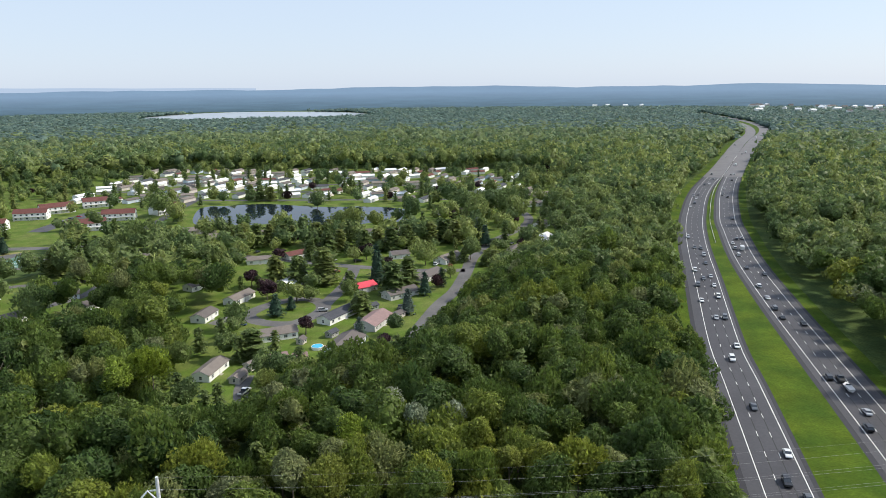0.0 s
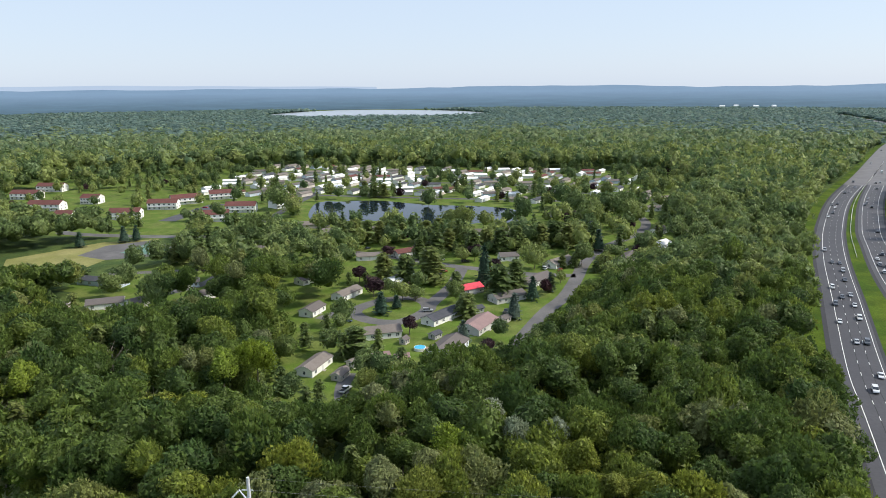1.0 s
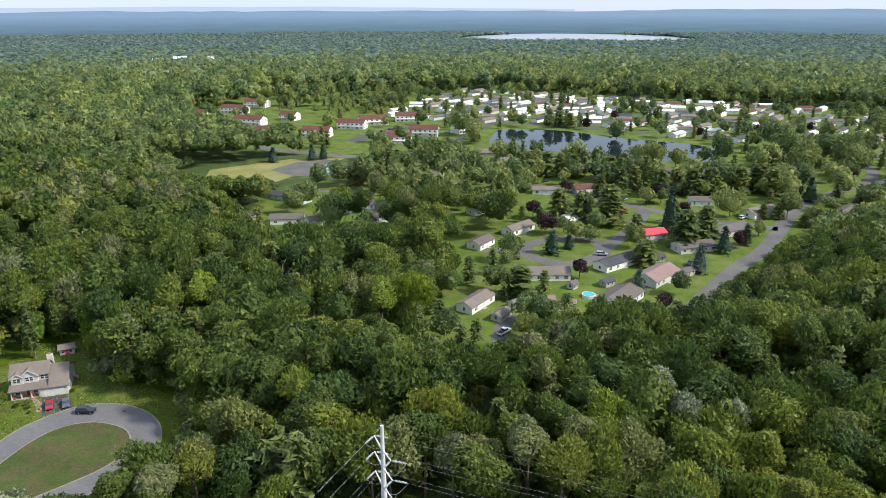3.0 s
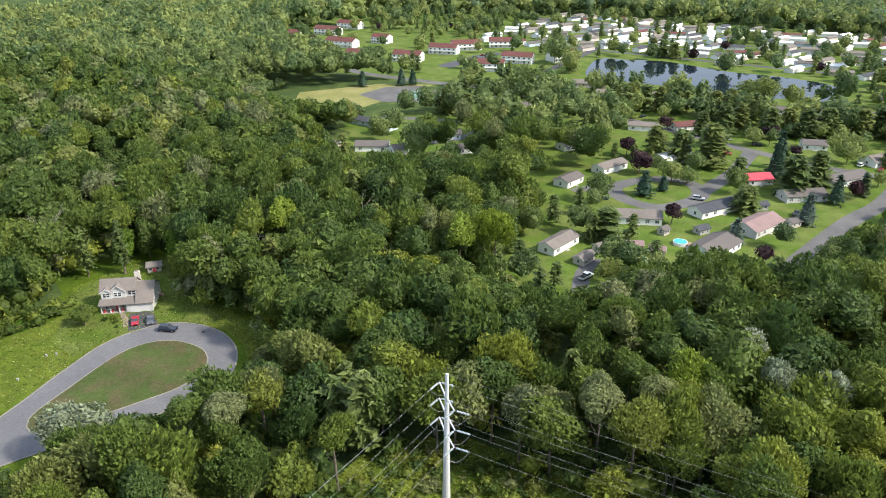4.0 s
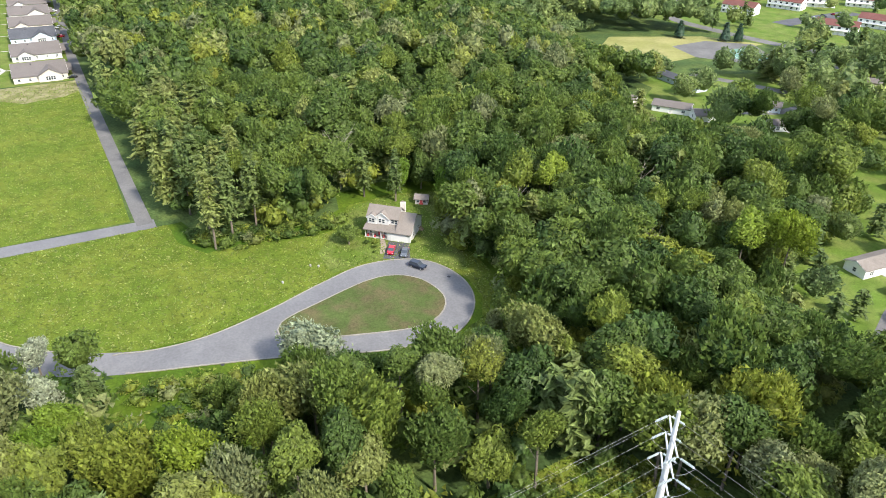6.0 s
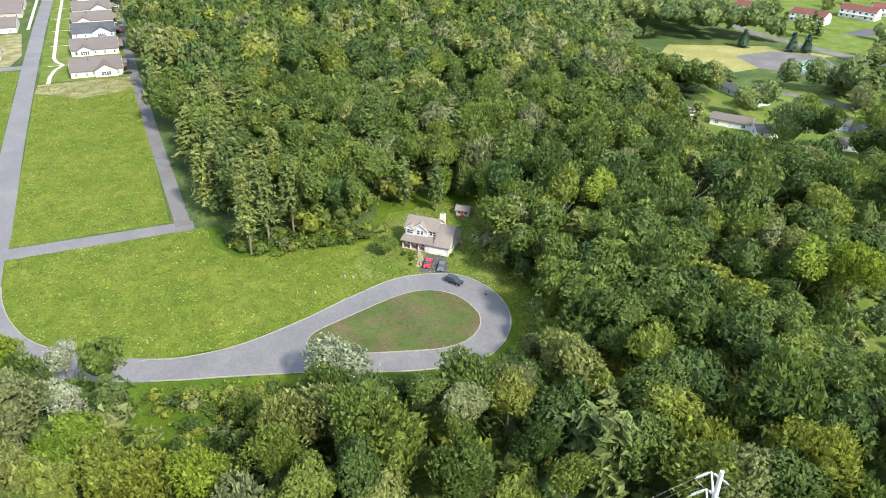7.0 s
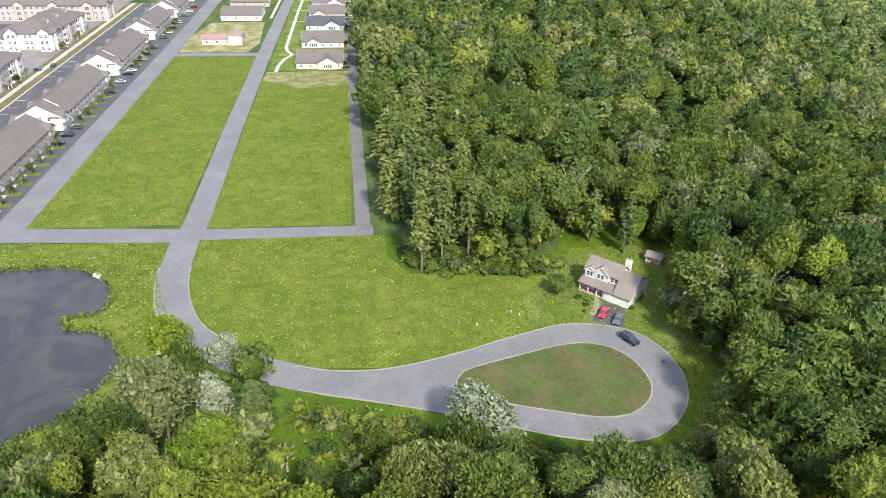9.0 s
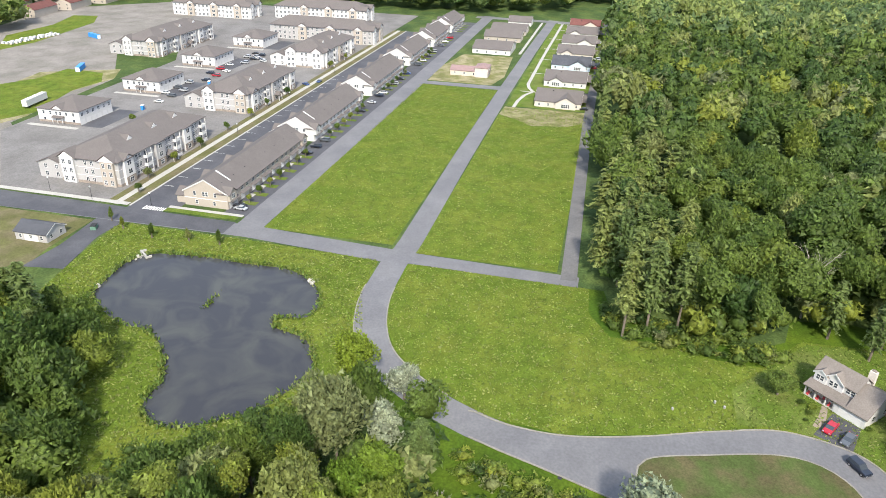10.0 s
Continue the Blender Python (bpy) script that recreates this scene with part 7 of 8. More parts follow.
for way, rows, back in ((LEFT_WAY, L_CARS + L_FAR, 180), (RIGHT_WAY, R_CARS + R_FAR, 0)):
    for i, (y, off, paint) in enumerate(rows):
        x, yy, h = on_way(way, y, off)
        if paint == "van":
            park("van", "white", x, yy, h + back, 0.07, "white box truck on the highway", "highway traffic")
        elif paint == "tow":
            park("pickup", "black", x, yy, h + back, 0.07, "black pickup towing a boat on the highway", "highway traffic")
            bx, by, bh = on_way(way, y - 7.6, off)
            boat = thing("boat_on_trailer", pose(bx, by, 0.07, 0, 0, bh), "white motor boat on a road trailer", "boat")
            hull = bmesh.new()
            rows_ = [(-3.4, 1.0, 0.6), (-1.5, 1.15, 0.5), (0.8, 1.05, 0.55), (2.4, 0.6, 0.8), (3.4, 0.05, 1.2)]
            rings = [[hull.verts.new((px, -w, 1.55)), hull.verts.new((px, -w * 0.5, z)), hull.verts.new((px, w * 0.5, z)), hull.verts.new((px, w, 1.55))] for px, w, z in rows_]
            for a, b in zip(rings, rings[1:]):
                for j in range(4):
                    hull.faces.new((a[j], a[(j + 1) % 4], b[(j + 1) % 4], b[j]))
            hull.faces.new(rings[0])
            part("hull", hull, M["siding"], boat)
            part("windscreen", boxed(0.2, 0.35, -0.8, 0.8, 1.55, 2.0), M["glass"], boat)
            part("trailer_frame", boxed(-2.6, 4.2, -0.5, 0.5, 0.3, 0.45), M["galv"], boat)
            for s in (-1, 1):
                part_of("wheel", MESH_CACHE["tyre"], boat, pose(-1.2, s * 1.05, 0.36))
        else:
            park("suv" if (i * 7) % 5 < 2 else "sedan", paint, x, yy, h + back, 0.07, f"{paint} car in the highway lanes", "highway traffic")
# guide rail in the median and a small post
line = [Vector(((float(np.interp(y, [p.y for p in LEFT_WAY], [p.x for p in LEFT_WAY])) + float(np.interp(y, [p.y for p in RIGHT_WAY], [p.x for p in RIGHT_WAY]))) / 2, y)) for y in range(442, 1000, 6)]
rail = thing("guide_rail", pose(0, 0, 0), "long galvanised steel guide rail in the median", "guide rail")
bm = bmesh.new()
tube_path(bm, [Vector((a.x, a.y, 0.65)) for a in line], 0.14)
part("beam", bm, M["galv"], rail)
for p in line[:60]:
    part_of("post", cached("rail_post", lambda: boxed(-0.07, 0.07, -0.07, 0.07, -0.1, 0.7), M["galv"]), rail, pose(p.x, p.y, 0.05))
for x, y in ((146, 452), (176, 560)):
    s = thing("road_sign", pose(x, y, 0, 0, 0, 18), "large road sign seen from its grey back", "road sign")
    for dx in (-2.2, 2.2):
        part("post", boxed(dx - 0.1, dx + 0.1, -0.1, 0.1, -0.1, 4.4), M["galv"], s)
    part("panel", boxed(-3.4, 3.4, 0.1, 0.18, 1.8, 4.6), M["siding_grey"], s)

# ---- planting ----
PC = (-12.0, 45.0)
l1b, l1p, l2b, l2p, l3, l3m, l4, town_b, town_p, town_plum = [], [], [], [], [], [], [], [], [], []
PINE_WOOD = [(-186, 88), (-203, 80), est(70, 52), est(160, 50), (-330, 118), (-250, 118), (-215, 112), (-190, 108)]


STAND_OUT = ((-190, 96), (-187, 90), (-193, 104), (-199, 92), (-206, 98), (-212, 90), (-222, 96), (-232, 92), (-244, 96), (-258, 98), (-188, 148), (-196, 141), (-205, 137), (-121.5, 91.5), (-137.5, 41.5), (-152.5, 42), (-155.5, 31), (-125, 44), (-119, 40.5), (-131, 49.5), (-122, 55), (-134, 36), (-140, 36))


def free(x, y, r):
    return all((x - a) ** 2 + (y - b) ** 2 > (c + r) ** 2 for a, b, c in HOUSE_SPOTS)


def edge_gap(x, y, poly):
    """Metres to the nearest edge of a polygon."""
    p = np.asarray([(q[0], q[1]) for q in poly], float)
    e = np.roll(p, -1, 0) - p
    w = np.array((x, y)) - p
    f = np.clip((w * e).sum(1) / np.maximum((e * e).sum(1), 1e-9), 0, 1)
    return float(np.sqrt(((w - e * f[:, None]) ** 2).sum(1).min()))


def sight_height(x, y):
    """How tall the wood may stand here: capped along the camera's sight lines, so that the clearings, yards and the
    highway stay in view.
    """
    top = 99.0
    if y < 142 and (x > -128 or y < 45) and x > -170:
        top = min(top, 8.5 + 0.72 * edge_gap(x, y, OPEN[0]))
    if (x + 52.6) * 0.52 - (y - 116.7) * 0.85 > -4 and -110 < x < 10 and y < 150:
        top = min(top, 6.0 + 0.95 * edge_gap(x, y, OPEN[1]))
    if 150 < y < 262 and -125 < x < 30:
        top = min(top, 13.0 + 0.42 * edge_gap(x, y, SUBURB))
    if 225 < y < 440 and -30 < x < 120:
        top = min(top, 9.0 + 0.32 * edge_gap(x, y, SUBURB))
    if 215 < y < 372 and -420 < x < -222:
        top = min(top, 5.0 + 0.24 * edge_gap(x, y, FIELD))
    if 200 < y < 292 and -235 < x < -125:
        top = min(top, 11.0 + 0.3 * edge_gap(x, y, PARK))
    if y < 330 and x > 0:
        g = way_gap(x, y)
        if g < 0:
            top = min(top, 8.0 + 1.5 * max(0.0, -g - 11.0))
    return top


for r0, r1, a0, a1, step in ((58, 215, -60, 150, 8.1), (215, 330, -56, 140, 8.6), (330, 520, -48, 122, 9.2), (520, 760, -42, 132, 10.4), (760, 1300, -39, 58, 13.0), (760, 900, 58, 130, 13.0), (1300, 2950, -38, 60, 19.0)):
    for x, y in jittered(*PC, r0, r1, a0, a1, step, RNG):
        c = cover(x, y)
        if c == 0:
            continue
        u = RNG.random(5)
        tint = float((0.6 * RNG.random() + 0.4 * (0.5 + 0.9 * noise.noise(Vector((x / 21, y / 21, 3.0))))) % 1.0)
        if any((x - a) ** 2 + (y - b) ** 2 < 20 for a, b in STAND_OUT):
            continue
        if c == 4 and not free(x, y, 2.5):
            continue
        if c in (2, 3, 5):
            thin = 0.42 if y < 430 and x > -115 else 0.62
            if u[0] > (thin if c == 2 else 0.2 if c == 3 else 0.13) or not free(x, y, 3.0):
                continue
            if 488 < y < 526 and -215 < x < -10 and u[3] < 0.75:
                continue
            big = (0.7 + 0.6 * u[1]) * (0.72 if y < 430 and x > -115 else 1.1 if y < 470 else 0.95)
            if u[2] < 0.42:
                town_p.append((x, y, 0.8, 4.2 * big, 12.5 * big, tint, int(u[3] * 3)))
            elif u[2] < 0.46:
                town_plum.append((x, y, 1.2, 3.6 * big, 7.6 * big, tint, int(u[3] * 5)))
            else:
                town_b.append((x, y, 1.4, 4.8 * big, 11 * big, tint, int(u[3] * 6)))
            continue
        z = land(x, y)
        d = math.hypot(x - PC[0], y - PC[1])
        pine = inside(x, y, PINE_WOOD) and u[2] < 0.68 or u[2] < 0.05
        swell = noise.noise(Vector((x / 34, y / 34, 1.0)))
        rad = step * (0.57 if d < 520 else 0.66) * (0.74 + 0.62 * u[1] ** 1.4) * (1.0 + 0.18 * swell)
        # tree tops are capped so that open ground stays in the camera's view
        top = min(20.0 + 6.5 * (u[0] - 0.5) + 4.5 * swell + 0.6 * (rad - 5.0), sight_height(x, y) + 1.5 * (u[0] - 0.5) if d < 560 else 99.0)
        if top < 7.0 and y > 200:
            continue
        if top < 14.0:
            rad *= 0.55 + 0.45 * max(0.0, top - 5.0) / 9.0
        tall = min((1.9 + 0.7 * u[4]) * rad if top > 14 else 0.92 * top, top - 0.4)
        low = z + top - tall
        row = (x, y, low, rad, tall, tint, int(u[3] * 6))
        pine_row = (x, y, z + 3.5, 4.4 * (0.8 + 0.4 * u[1]), top * 1.06 - 3.5, tint, int(u[3] * 3))
        if d + 50 * (u[2] - 0.5) < 315:
            (l1p if pine and top > 12 else l1b).append(pine_row if pine and top > 12 else row)
        elif d + 120 * (u[2] - 0.5) < 560:
            (l2p if pine else l2b).append(pine_row if pine else row)
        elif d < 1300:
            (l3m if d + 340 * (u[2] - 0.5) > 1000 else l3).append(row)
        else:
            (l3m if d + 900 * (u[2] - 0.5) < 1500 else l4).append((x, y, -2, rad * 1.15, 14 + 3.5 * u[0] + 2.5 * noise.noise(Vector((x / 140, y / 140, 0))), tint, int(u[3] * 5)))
# the nearest broadleaf trees are things of their own
l1b.sort(key=lambda s: (s[0] - PC[0]) ** 2 + (s[1] - PC[1]) ** 2 + (0 if s[0] < 60 else 9e4))
own, l1b = l1b[:230], l1b[230:]
trunks = [trunk_mesh("trunk", 11, 0.26, 4, i, M["bark"]) for i in range(3)]
crowns = [tree_mesh("crown", *BROAD_0[i], M["leaf"]) for i in range(6)]
for i, (x, y, z, r, h, tint, k) in enumerate(own):
    e = tagged(new("broadleaf_tree"), "tall green broadleaf tree in the dense wood" if z + h > 13 else "low green broadleaf tree at the wood's edge", "tree", "trees of the near wood")
    g = land(x, y)
    e.matrix_basis = pose(x, y, g)
    part_of("trunk", trunks[i % 3], e, pose(0, 0, 0, 0, 0, tint * 360) @ Matrix.Diagonal((1.2, 1.2, max(0.3, (z - g + 0.75 * h) / 11), 1)))
    part_of("crown", crowns[k % 6], e, pose(0, 0, z - g, 0, 0, tint * 360) @ Matrix.Diagonal((r, r, h, 1)))
planted("woods", BROAD_1, l1b, M["leaf"], "dense green broadleaf wood")
planted("pine_grove", PINE_1, l1p, M["needle"], "tall white pines among the wood")
planted("woods", BROAD_2, [s for s in l2b if s[1] < 330], M["leaf"], "dense green broadleaf wood further off")
# the broadleaf woods below carry haze painted into their leaf colour
planted("woods", BROAD_2, [s for s in l2b if s[1] >= 330], M["leaf_light_haze"], "dense green broadleaf wood beyond the suburb")
planted("pine_grove", PINE_2, l2p, M["needle"], "scattered pines in the wood")
planted("far_woods", BROAD_3, l3, M["leaf_light_haze"], "wide green woods seen from far")
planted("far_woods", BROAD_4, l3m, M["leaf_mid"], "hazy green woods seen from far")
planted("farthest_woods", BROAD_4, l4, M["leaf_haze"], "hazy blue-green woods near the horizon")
# suburb trees take the haze-tinted leaf colour too, to brighten them
planted("suburb_trees", BROAD_1, [s for s in town_b if s[1] < 420], M["leaf_light_haze"], "leafy yard trees between the houses")
planted("suburb_trees", BROAD_2, [s for s in town_b if s[1] >= 420], M["leaf_light_haze"], "leafy yard trees beyond the pond")
planted("suburb_pines", PINE_1, [s for s in town_p if s[1] < 470], M["needle"], "yard pines and spruces between the houses")
planted("suburb_pines", PINE_2, [s for s in town_p if s[1] >= 470], M["needle"], "yard pines and spruces beyond the pond")
planted("suburb_plum_trees", BROAD_1, town_plum, M["plum"], "dark purple-leaved yard trees")

# the wood goes on below and behind the flight
fill_near, fill_back = [], []
for x, y in jittered(*PC, 0, 150, -180, 180, 9.0, RNG):
    d, head = math.hypot(x - PC[0], y - PC[1]), math.degrees(math.atan2(PC[0] - x, y - PC[1]))
    if cover(x, y) != 1 or (d >= 58 and -60 < head < 150):
        continue
    r = float(RNG.uniform(4.4, 6.6))
    (fill_near if d < 75 else fill_back).append((x, y, 17 + float(RNG.uniform(0, 6)) - 2.2 * r, r, 2.2 * r, float(RNG.random()), int(RNG.integers(0, 5))))
planted("woods", BROAD_1, fill_near, M["leaf"], "dense green wood below the flight")
planted("woods", BROAD_3, fill_back, M["leaf"], "dense green wood behind the start")

# undergrowth below the near canopy
under = []
for x, y in jittered(*PC, 58, 240, -20, 140, 7.0, RNG):
    if cover(x, y) == 1:
        r = float(RNG.uniform(2.4, 4.0))
        under.append((x, y, land(x, y) + float(RNG.uniform(0.0, 1.5)), r, min(r * 2.2, 0.7 * sight_height(x, y)), float(RNG.random()), int(RNG.integers(0, 5))))
planted("undergrowth", BROAD_3, under, M["leaf"], "green undergrowth between the trees of the wood", "undergrowth")

# ---- single trees that stand out ----
silver_crowns = [tree_mesh("crown", *broad_crown(201 + i, 18, 2600, 0.062, 2, 0.6, 0.45, 0.24), M["silver"]) for i in range(2)]
plum_crown = tree_mesh("crown", *broad_crown(211, 14, 1400, 0.08, 2), M["plum"])
lime_crowns = [tree_mesh("crown", *BROAD_0[i], M["lime"]) for i in (1, 4)]
pine_crowns = [tree_mesh("crown", *PINE_0[i], M["needle"]) for i in range(3)]
spruce_crowns = [tree_mesh("crown", *SPRUCE_0[i], M["spruce"]) for i in range(2)]
yard_pines = [tree_mesh("crown", *pine_crown(151 + i, 12, 9, 6, 0.2, 0.3, 1.0, 0.45), M["needle"]) for i in range(3)]
# yard crowns in the leaf colour lightened by painted haze
yard_crowns = [tree_mesh("crown", *BROAD_1[i], M["leaf_light_haze"]) for i in range(6)]
tall_trunks = [trunk_mesh("trunk", 19, 0.34, 3, 20 + i, M["bark"]) for i in range(2)]


def lone_tree(name, label, x, y, r, h, low, crown, trunk, group=""):
    e = tagged(new(name), label, "tree", group)
    e.matrix_basis = pose(x, y, land(x, y))
    part_of("trunk", trunk, e, Matrix.Diagonal((1, 1, (low + h * 0.8) / (19 if trunk in tall_trunks else 11), 1)))
    part_of("crown", crown, e, pose(0, 0, low, 0, 0, (x * 37 + y * 11) % 360) @ Matrix.Diagonal((r, r, h, 1)))
    return e


for i, (x, y, r, h) in enumerate(((-121.5, 91.5, 6.4, 11), (-137.5, 41.5, 4.2, 8), (-152.5, 42, 3.4, 7), (-8, 168, 3.8, 9), (-14, 176, 3.6, 9), (2, 171, 3.2, 8))):
    lone_tree("silver_leaved_tree", "silvery pale-leaved tree at the edge of the wood", x, y, r, h, 2.6 if x < -100 else 12.0, silver_crowns[i % 2], trunks[i % 3], "silver-leaved trees")
for i, (x, y, r, h) in enumerate(((-155.5, 31, 4.4, 8), (-125, 44, 4.0, 8), (-119, 40.5, 4.2, 8), (-113, 32, 4, 7), (-96, 60, 4.4, 8), (-126, 176, 4.6, 9), (-22, 160, 4.2, 8), (-97, 196, 5, 10), (-90, 204, 5, 11), (-150, 178, 5, 10))):
    lone_tree("lime_green_tree", "bright yellow-green broadleaf tree in the wood", x, y, r, h, 4.0 if x < -110 and y < 60 else 12.0, lime_crowns[i % 2], trunks[i % 3], "bright green trees")
for i, (x, y, r, h) in enumerate(((-131, 49.5, 4.2, 11), (-190, 96, 4.6, 19), (-187, 90, 4.2, 17), (-193, 104, 4.4, 18), (-199, 92, 4.4, 17), (-206, 98, 4.6, 18), (-188, 148, 3.2, 15), (-196, 141, 3.4, 14), (-212, 90, 4.4, 17), (-222, 96, 4.6, 18), (-232, 92, 4.4, 17), (-215, 106, 4.6, 18), (-244, 96, 4.4, 17), (-258, 98, 4.6, 18), (-160, -54, 4.4, 15), (-153, -44, 4.6, 17), (-146, -38, 4.2, 14), (-156, -66, 4.4, 15), (-162, -72, 4.2, 14), (-148, -54, 4.6, 16), (-138, -34, 4.2, 14))):
    lone_tree("white_pine", "tall pale green white pine at the wood's edge", x, y, r, h, 3.0 if h < 16 else 7.0, pine_crowns[i % 3], tall_trunks[i % 2], "tall white pines")
SPRUCES = ((-75, 303, 3.9, 10.3), (-70, 312, 2.5, 6.3), (-34, 353, 4.4, 21.6), (-16, 304, 3.3, 11.9), (-9, 333, 3.4, 11.7), (-1, 349, 2.5, 9.8), (-34, 272, 3.2, 9.1), (27, 441, 4.1, 13.8), (23, 463, 3.6, 14.4), (-279, 426, 3.6, 11.2), (-274, 432, 3.6, 10.4), (-299, 409, 3.6, 10.3))
for i, (x, y, r, h) in enumerate(SPRUCES):
    lone_tree("blue_spruce", "blue-green spruce in a suburban yard", x, y, r * 1.25, h, 0.4, spruce_crowns[i % 2], trunks[i % 3], "yard spruces")
PLUMS = ((-97, 407, 3.9, 7.2), (-98, 350, 4.6, 9.1), (-85, 328, 4.8, 10.1), (-57, 278, 3.4, 8.0), (-31, 390, 3.0, 5.5), (-45, 406, 4.1, 9.5), (-242, 595, 4.5, 8.0))
for i, (x, y, r, h) in enumerate(PLUMS):
    lone_tree("purple_maple", "dark purple-leaved maple in a yard", x, y, r, h * 0.85, h * 0.15, plum_crown, trunks[i % 3], "purple maples")
PINES_LOOP = ((-86, 352, 5.1, 16.4), (-75, 354, 5.6, 15.5), (-62, 356, 7.3, 19.8), (-46, 337, 3.5, 12.0), (-25, 334, 6.5, 17.0), (-18, 350, 4.9, 15.8), (-37, 305, 4.8, 10.8), (-72, 252, 5.2, 12.1), (-88, 288, 0.9, 6.6), (23, 388, 2.4, 6.7), (29, 390, 3.0, 9.7), (5, 396, 2.5, 7.7), (12, 399, 2.8, 8.7))
PINES_LANE = ((-70, 420, 5.3, 14.9), (-64, 431, 4.7, 14.2), (-48, 422, 5.3, 15.2), (-41, 433, 5.4, 14.9), (-32, 428, 5.3, 16.0), (-23, 437, 5.8, 15.7), (-16, 448, 5.2, 14.7), (-8, 446, 5.2, 15.3), (0, 454, 5.7, 15.5), (8, 448, 5.6, 16.0), (16, 460, 5.4, 15.0), (-132, 422, 4.8, 15.2), (-122, 419, 4.8, 15.0))
PINES_POND = ((-135, 440, 4.7, 15.1), (-129, 446, 5.1, 15.2), (-119, 443, 4.6, 15.7), (-112, 449, 4.3, 14.4), (-103, 449, 4.7, 15.1), (-81, 447, 4.6, 15.6), (-75, 459, 4.7, 15.2), (-78, 407, 3.9, 12.9), (-33, 359, 3.9, 14.0), (-176, 646, 4.7, 13.6), (-164, 636, 4.6, 14.4), (-154, 633, 4.6, 13.2), (-193, 365, 5.2, 16.2), (-213, 377, 5.4, 14.9))
for i, (x, y, r, h) in enumerate(PINES_LOOP + PINES_LANE + PINES_POND):
    lone_tree("yard_pine", "full green pine in a suburban yard", x, y, r * 1.35, h * 0.95, h * 0.05, yard_pines[i % 3], trunks[i % 3], "pines of the suburb")
YARD_TREES = ((-70, 324, 4.7, 9.9), (-64, 326, 4.2, 6.5), (-51, 400, 3.8, 9.4), (-10, 392, 6.7, 12.8), (16, 404, 5.7, 14.2), (36, 423, 5.9, 8.6), (58, 456, 6.1, 10.0), (4, 365, 2.8, 6.3), (27, 396, 3.7, 8.0), (-188, 422, 13.0, 23.1), (-173, 423, 9.3, 20.0), (-198, 414, 7.9, 15.8))
POND_TREES = ((-201, 527, 7.5, 18.5), (-226, 557, 8.5, 18.8), (-73, 491, 6.9, 15.4), (-64, 492, 7.0, 16.2), (-49, 497, 5.4, 14.0), (-22, 523, 7.3, 22.4), (-103, 578, 6.4, 17.4), (24, 507, 11.8, 34.7), (36, 550, 12.0, 36.9), (48, 544, 11.0, 32.3), (16, 558, 9.5, 28.6), (56, 518, 8.9, 26.8), (6, 596, 9.3, 27.9))
for i, (x, y, r, h) in enumerate(YARD_TREES + POND_TREES):
    r, h = min(r, 8.5), min(h, 21.0)
    lone_tree("yard_tree", "leafy green broadleaf tree in a suburban yard", x, y, r, h * 0.9, h * 0.12, yard_crowns[i % 6], trunks[i % 3], "broadleaf trees of the suburb")
EDGE_TREES = ((-176, 160.5, 4.2, 11), (-168, 154, 3.8, 9.5), (-160, 153, 4.4, 12), (-152, 153, 3.8, 10), (-144, 152.5, 4.4, 12.5), (-136, 152, 4.0, 11), (-128, 150, 4.2, 12), (-119.5, 145, 3.8, 10), (-113, 137, 3.6, 9), (-194, 153, 3.8, 11), (-192, 160, 4.0, 12))
for i, (x, y, r, h) in enumerate(EDGE_TREES):
    lone_tree("edge_tree", "fresh green young tree beside the house's lawn", x, y, r, h, 0.4, (lime_crowns[i % 2], crowns[i % 6])[i % 3 > 0], trunks[i % 3], "young trees round the lawn")
# the small ornamental tree and shrubs in front of the house
lone_tree("garden_tree", "small green garden tree beside the porch", -170.2, 122.8, 3.0, 5.0, 1.0, crowns[2], trunks[0])
for x, y, r in ((-166.6, 129.2, 0.9), (-164.6, 128.0, 0.7), (-168.0, 127.2, 0.8), (-162.2, 126.6, 0.5), (-161.4, 138.9, 0.7)):
    e = tagged(new("garden_shrub", crowns[3]), "low round green shrub in the flower bed", "shrub", "shrubs at the house")
    e.matrix_basis = pose(x, y, 0.02) @ Matrix.Diagonal((r, r, r * 1.1, 1))
# young street trees by the pond and the drives
for i, (u, v) in enumerate(((-9, -88), (-12, -76), (-11, -64), (-10.5, -54), (-5, -95))):
    x, y = est(u, v)
    lone_tree("columnar_tree", "slim young columnar tree by the road", x, y, 0.7, 4.2, 0.4, crowns[i % 6], trunks[i % 3], "young columnar trees")
for u0, ln, wall in ROWS[:4]:
    n = max(2, int(ln / 8.0))
    for i in range(n - 1):
        x, y = est(u0 + (i + 1) * ln / n - 1.2, -60)
        lone_tree("street_tree", "young street tree in a grass strip", x, y, 1.0, 2.4, 1.2, crowns[i % 6], trunks[i % 3], "young street trees")
for i, (u, v) in enumerate(((17, -100), (30, -105), (48, -105.5), (66, -105), (88, -105), (110, -105), (128, -105.5), (150, -105), (86, -150), (212, -106), (235, -105))):
    x, y = est(u, v)
    lone_tree("street_tree", "young street tree by the apartment buildings", x, y, 1.3, 3.0, 1.3, crowns[i % 6], trunks[i % 3], "young street trees")

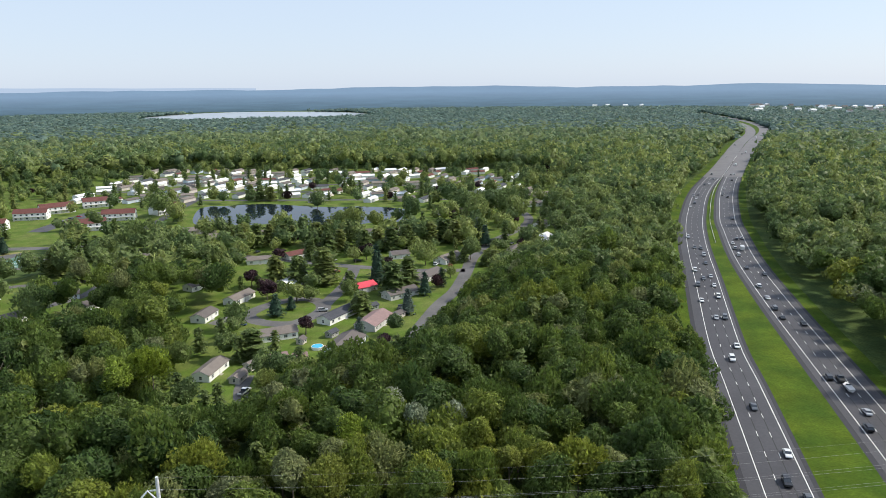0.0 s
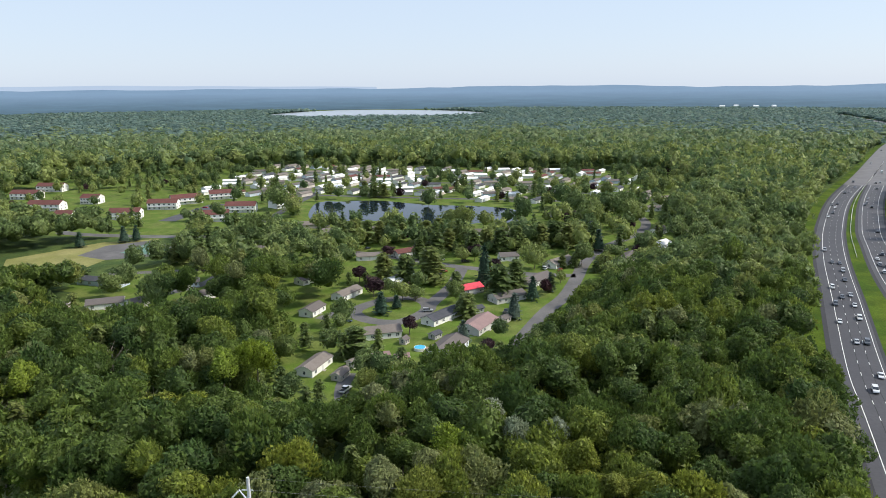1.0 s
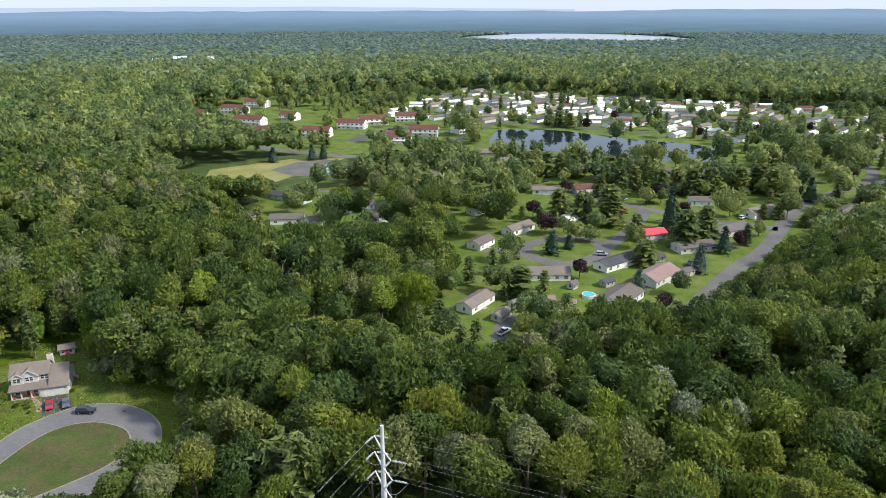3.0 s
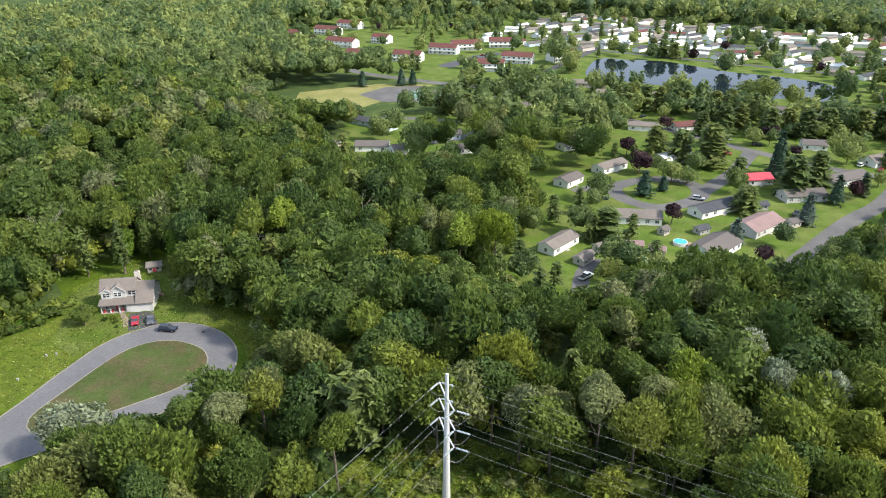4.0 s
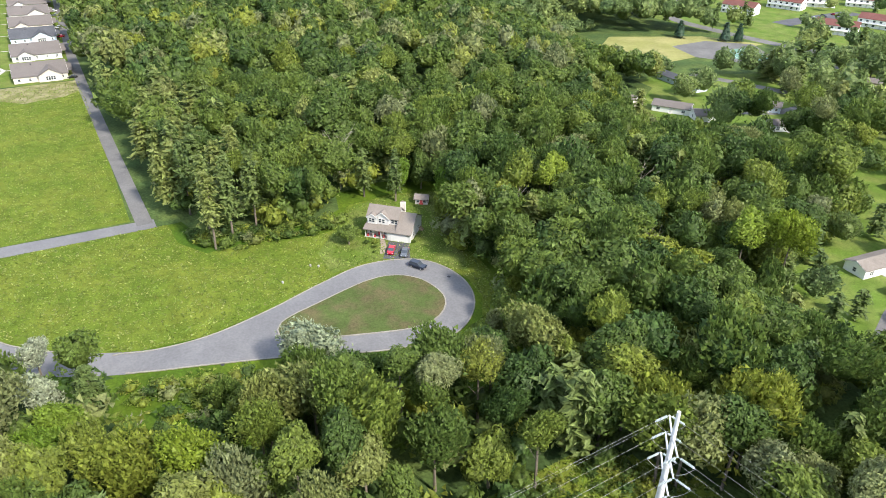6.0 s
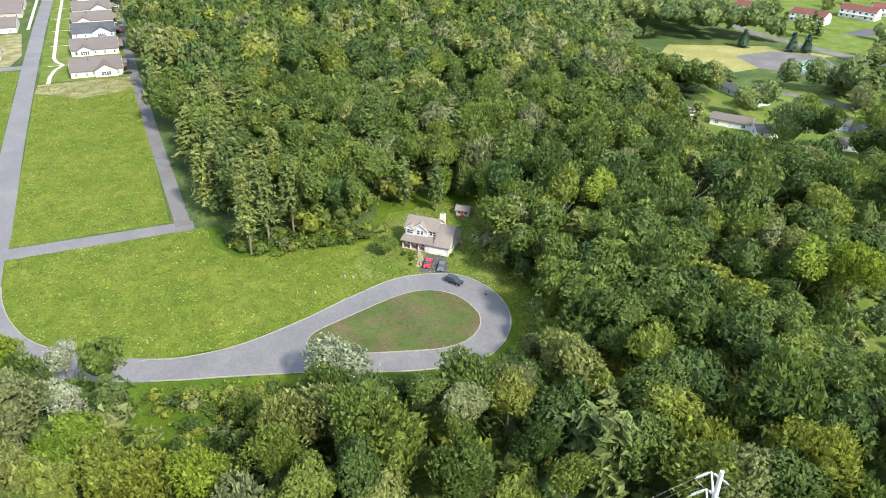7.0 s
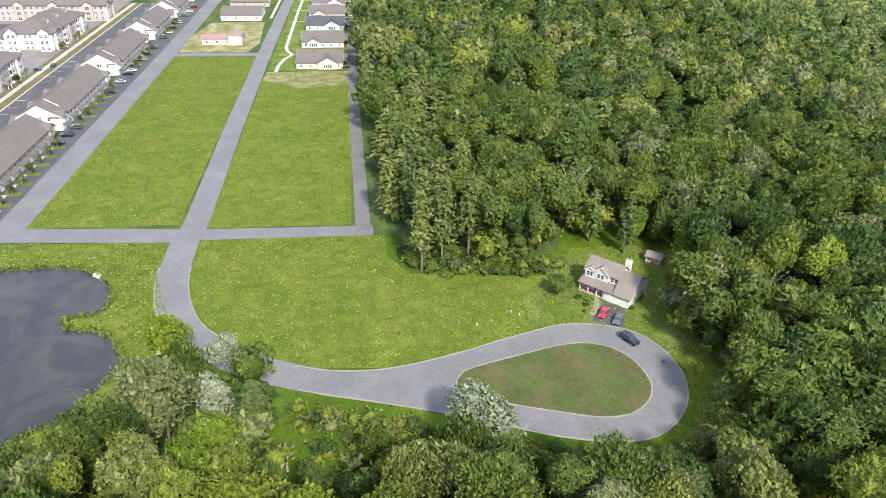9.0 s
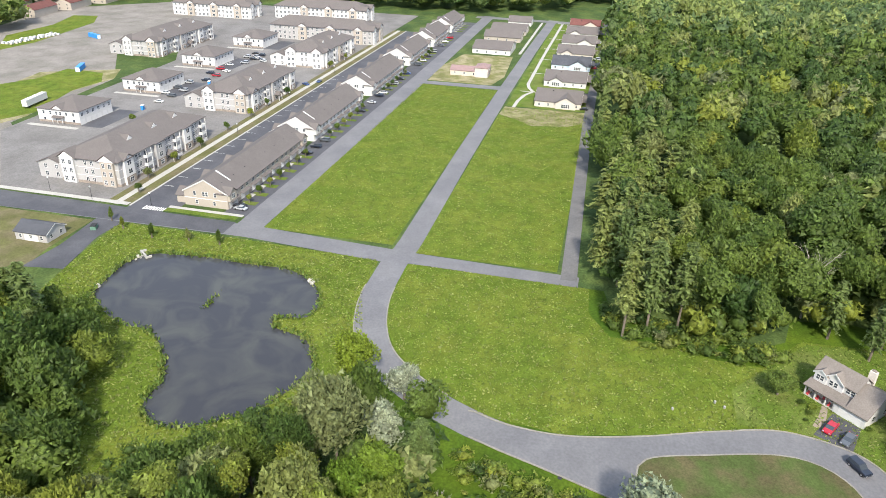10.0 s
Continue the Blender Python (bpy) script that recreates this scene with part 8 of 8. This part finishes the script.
# ---- bare and dying trees ----
def bare_tree(x, y, h, seed):
    rng = random.Random(seed)
    bm = bmesh.new()
    tube(bm, (0, 0, -0.2), (0, 0, h * 0.6), 0.28, 0.17, 6)
    for i in range(9):
        a = i * 2.4 + rng.uniform(-0.3, 0.3)
        z = h * (0.35 + 0.03 * i)
        p = Vector((0, 0, z))
        q = p + Vector((math.cos(a), math.sin(a), 1.3)) * h * rng.uniform(0.14, 0.24)
        tube(bm, p, q, 0.1, 0.05, 4)
        for k in range(5):
            b = a + rng.uniform(-1.1, 1.1)
            s = p.lerp(q, rng.uniform(0.4, 1.0))
            tube(bm, s, s + Vector((math.cos(b), math.sin(b), rng.uniform(0.5, 1.6))) * h * 0.09, 0.05, 0.015, 3)
    ob = mesh_object("bare_tree", bm, M["dead"])
    ob.matrix_basis = pose(x, y, land(x, y))
    return tagged(ob, "bare grey tree without leaves in the wood", "tree", "bare trees")


for i, (x, y, h) in enumerate(((-205, 137, 16), (-150, 165, 13), (-120, 172, 13), (-112, 176, 13), (-137, 184, 13), (-131, 30, 9), (-141, 28, 8), (-20, 140, 12), (-122, 55, 7), (-160, 200, 14), (-118, 20, 9), (-140, 205, 14), (-175, 180, 15))):
    bare_tree(x, y, h * (1.0 if y < 60 else 1.5), i)

# ---- scrub, weeds and rough grass ----
scrub = []
SCRUB = ([(-139, 56), (-114, 60), (-110, 98), (-105, 112), (-105, 128), (-112, 140), (-123, 148), (-116, 132), (-115.5, 118), (-119, 106), (-124, 94), (-130, 80)],
         [(-72, 92), (-44, 88), (-36, 112), (-20, 130), (-38, 136), (-58, 134), (-72, 126)],
         [(-158, 26), (-150, 20), (-134, 8), (-128, -6), (-116, -12), (-110, -4), (-122, 10), (-140, 26)],
         [(-200, 84), (-188, 88), (-182, 96), (-182, 112), (-178, 122), (-184, 128), (-192, 122), (-196, 100)])
for k, poly in enumerate(SCRUB):
    x0, x1, y0, y1 = min(p[0] for p in poly), max(p[0] for p in poly), min(p[1] for p in poly), max(p[1] for p in poly)
    for _ in range(int((x1 - x0) * (y1 - y0) / 5.5)):
        x, y = float(RNG.uniform(x0, x1)), float(RNG.uniform(y0, y1))
        if inside(x, y, poly):
            r = float(RNG.uniform(0.6, 2.2 if k < 3 else 2.6))
            scrub.append((x, y, land(x, y) - 0.1, r, r * float(RNG.uniform(0.8, 1.7)), float(RNG.random()), int(RNG.integers(0, 5))))
planted("scrub", SHRUBS, scrub, M["leaf"], "green weeds and scrub along the wood's edge", "scrub")


def rough_grass(name, poly, count, size, mat, z, label):
    """Tufts of grass and weeds strewn over a plot."""
    pts = []
    x0, x1, y0, y1 = min(p[0] for p in poly), max(p[0] for p in poly), min(p[1] for p in poly), max(p[1] for p in poly)
    xy = RNG.uniform((x0, y0), (x1, y1), (count, 2))
    pts = np.array([(x, y, z + land(x, y)) for x, y in xy if inside(x, y, poly) and not (name == "bank_weeds" and inside(x, y, POND))])
    n = len(pts)
    nrm = RNG.normal(0, 0.25, (n, 3)) + np.array([0, 0, 1.0])
    v, q = cards(pts + np.array([0, 0, size * 0.3]), nrm, size, RNG)
    t = np.repeat(RNG.random(n), 4)
    me = tree_mesh(name, v, q, np.zeros((0, 3), int), mat, t)
    return tagged(new(name, me), label, "grass", kind="stuff")


rough_grass("meadow_weeds", MEADOW, 33000, 0.26, M["weed"], 0.05, "weeds and tufts in the meadow")
rough_grass("plot_weeds", [est(4.5, -46.5), est(196, -46.5), est(196, -4.5), est(4.5, -4.5)], 17600, 0.26, M["weed"], 0.06, "weeds and tufts on the open plot")
rough_grass("plot_weeds", [est(1.5, 4.6), est(165, 4.6), est(165, 46), est(1.5, 46)], 15400, 0.26, M["weed"], 0.06, "weeds and tufts on the open plot")
rough_grass("bank_weeds", BANK, 30800, 0.3, M["weed"], 0.05, "weeds and reeds round the pond")
rough_grass("clearing_weeds", CLEARING, 9000, 0.34, M["weed"], 0.08, "weeds in the clearing below the power line")
# reeds along the shore
pts = []
for i, p in enumerate(POND):
    q = POND[(i + 1) % len(POND)]
    d = (q - p).normalized()
    for _ in range(int(RNG.integers(6, 26))):
        f, o = float(RNG.random()), float(RNG.normal(0.1, 0.55))
        pts.append((p.x + (q.x - p.x) * f - d.y * o, p.y + (q.y - p.y) * f + d.x * o, float(RNG.uniform(0.4, 0.8))))
pts += [(-181.5 + float(RNG.normal(0, 2.2)), -16 + float(RNG.normal(0, 0.5)), 0.35) for _ in range(40)]
pts = np.array(pts)
side = unit(RNG.normal(0, 1, (len(pts), 3)) * np.array([1, 1, 0.15]))
v, q = cards(pts, side, 0.42, RNG, 1.2, 0.8)
tagged(new("reeds", tree_mesh("reeds", v, q, np.zeros((0, 3), int), M["reed"], np.repeat(RNG.random(len(pts)), 4))), "green reeds standing along the pond's shore", "reeds", kind="stuff")


def rocks(name, x, y, spread, n, size, label):
    bm = bmesh.new()
    rk = random.Random(int(x * 7 + y))
    for i in range(n):
        r = size * rk.uniform(0.5, 1.2)
        m = pose(rk.gauss(0, spread), rk.gauss(0, spread * 0.6), r * 0.35, rk.uniform(-20, 20), rk.uniform(-20, 20), rk.uniform(0, 360))
        vs = [bm.verts.new(m @ (Vector(c) * r * rk.uniform(0.75, 1.1) * 1.0)) for c in ICO_V]
        for f in ICO_F:
            bm.faces.new([vs[k] for k in f])
    ob = mesh_object(name, bm, M["rock"])
    ob.matrix_basis = pose(x, y, 0.04)
    return tagged(ob, label, "rocks", "rocks at the pond")


rocks("rock_pile", -196.6, 6.6, 0.8, 9, 0.7, "pale boulders piled at the pond's inlet")
rocks("rock_pile", -182.0, -48.6, 0.9, 7, 0.6, "pale stones at the pond's shore")
rocks("rock_pile", -199.6, -46.6, 0.9, 8, 0.5, "grey stones beside the culvert")
cv = thing("culvert", pose(-201.6, -46.0, 0, 0, 0, 48), "grey concrete culvert headwall at the pond", "culvert")
part("headwall", boxed(-2.2, 2.2, -0.25, 0.25, -0.2, 1.0), M["concrete"], cv)
part("wing_wall", boxed(-2.5, -2.2, -0.25, 1.6, -0.2, 0.7), M["concrete"], cv)
part("wing_wall", boxed(2.2, 2.5, -0.25, 1.6, -0.2, 0.7), M["concrete"], cv)
part("pipe", tube(bmesh.new(), (0, -0.3, 0.45), (0, 0.6, 0.45), 0.4, 0.4, 12), M["shoulder"], cv)
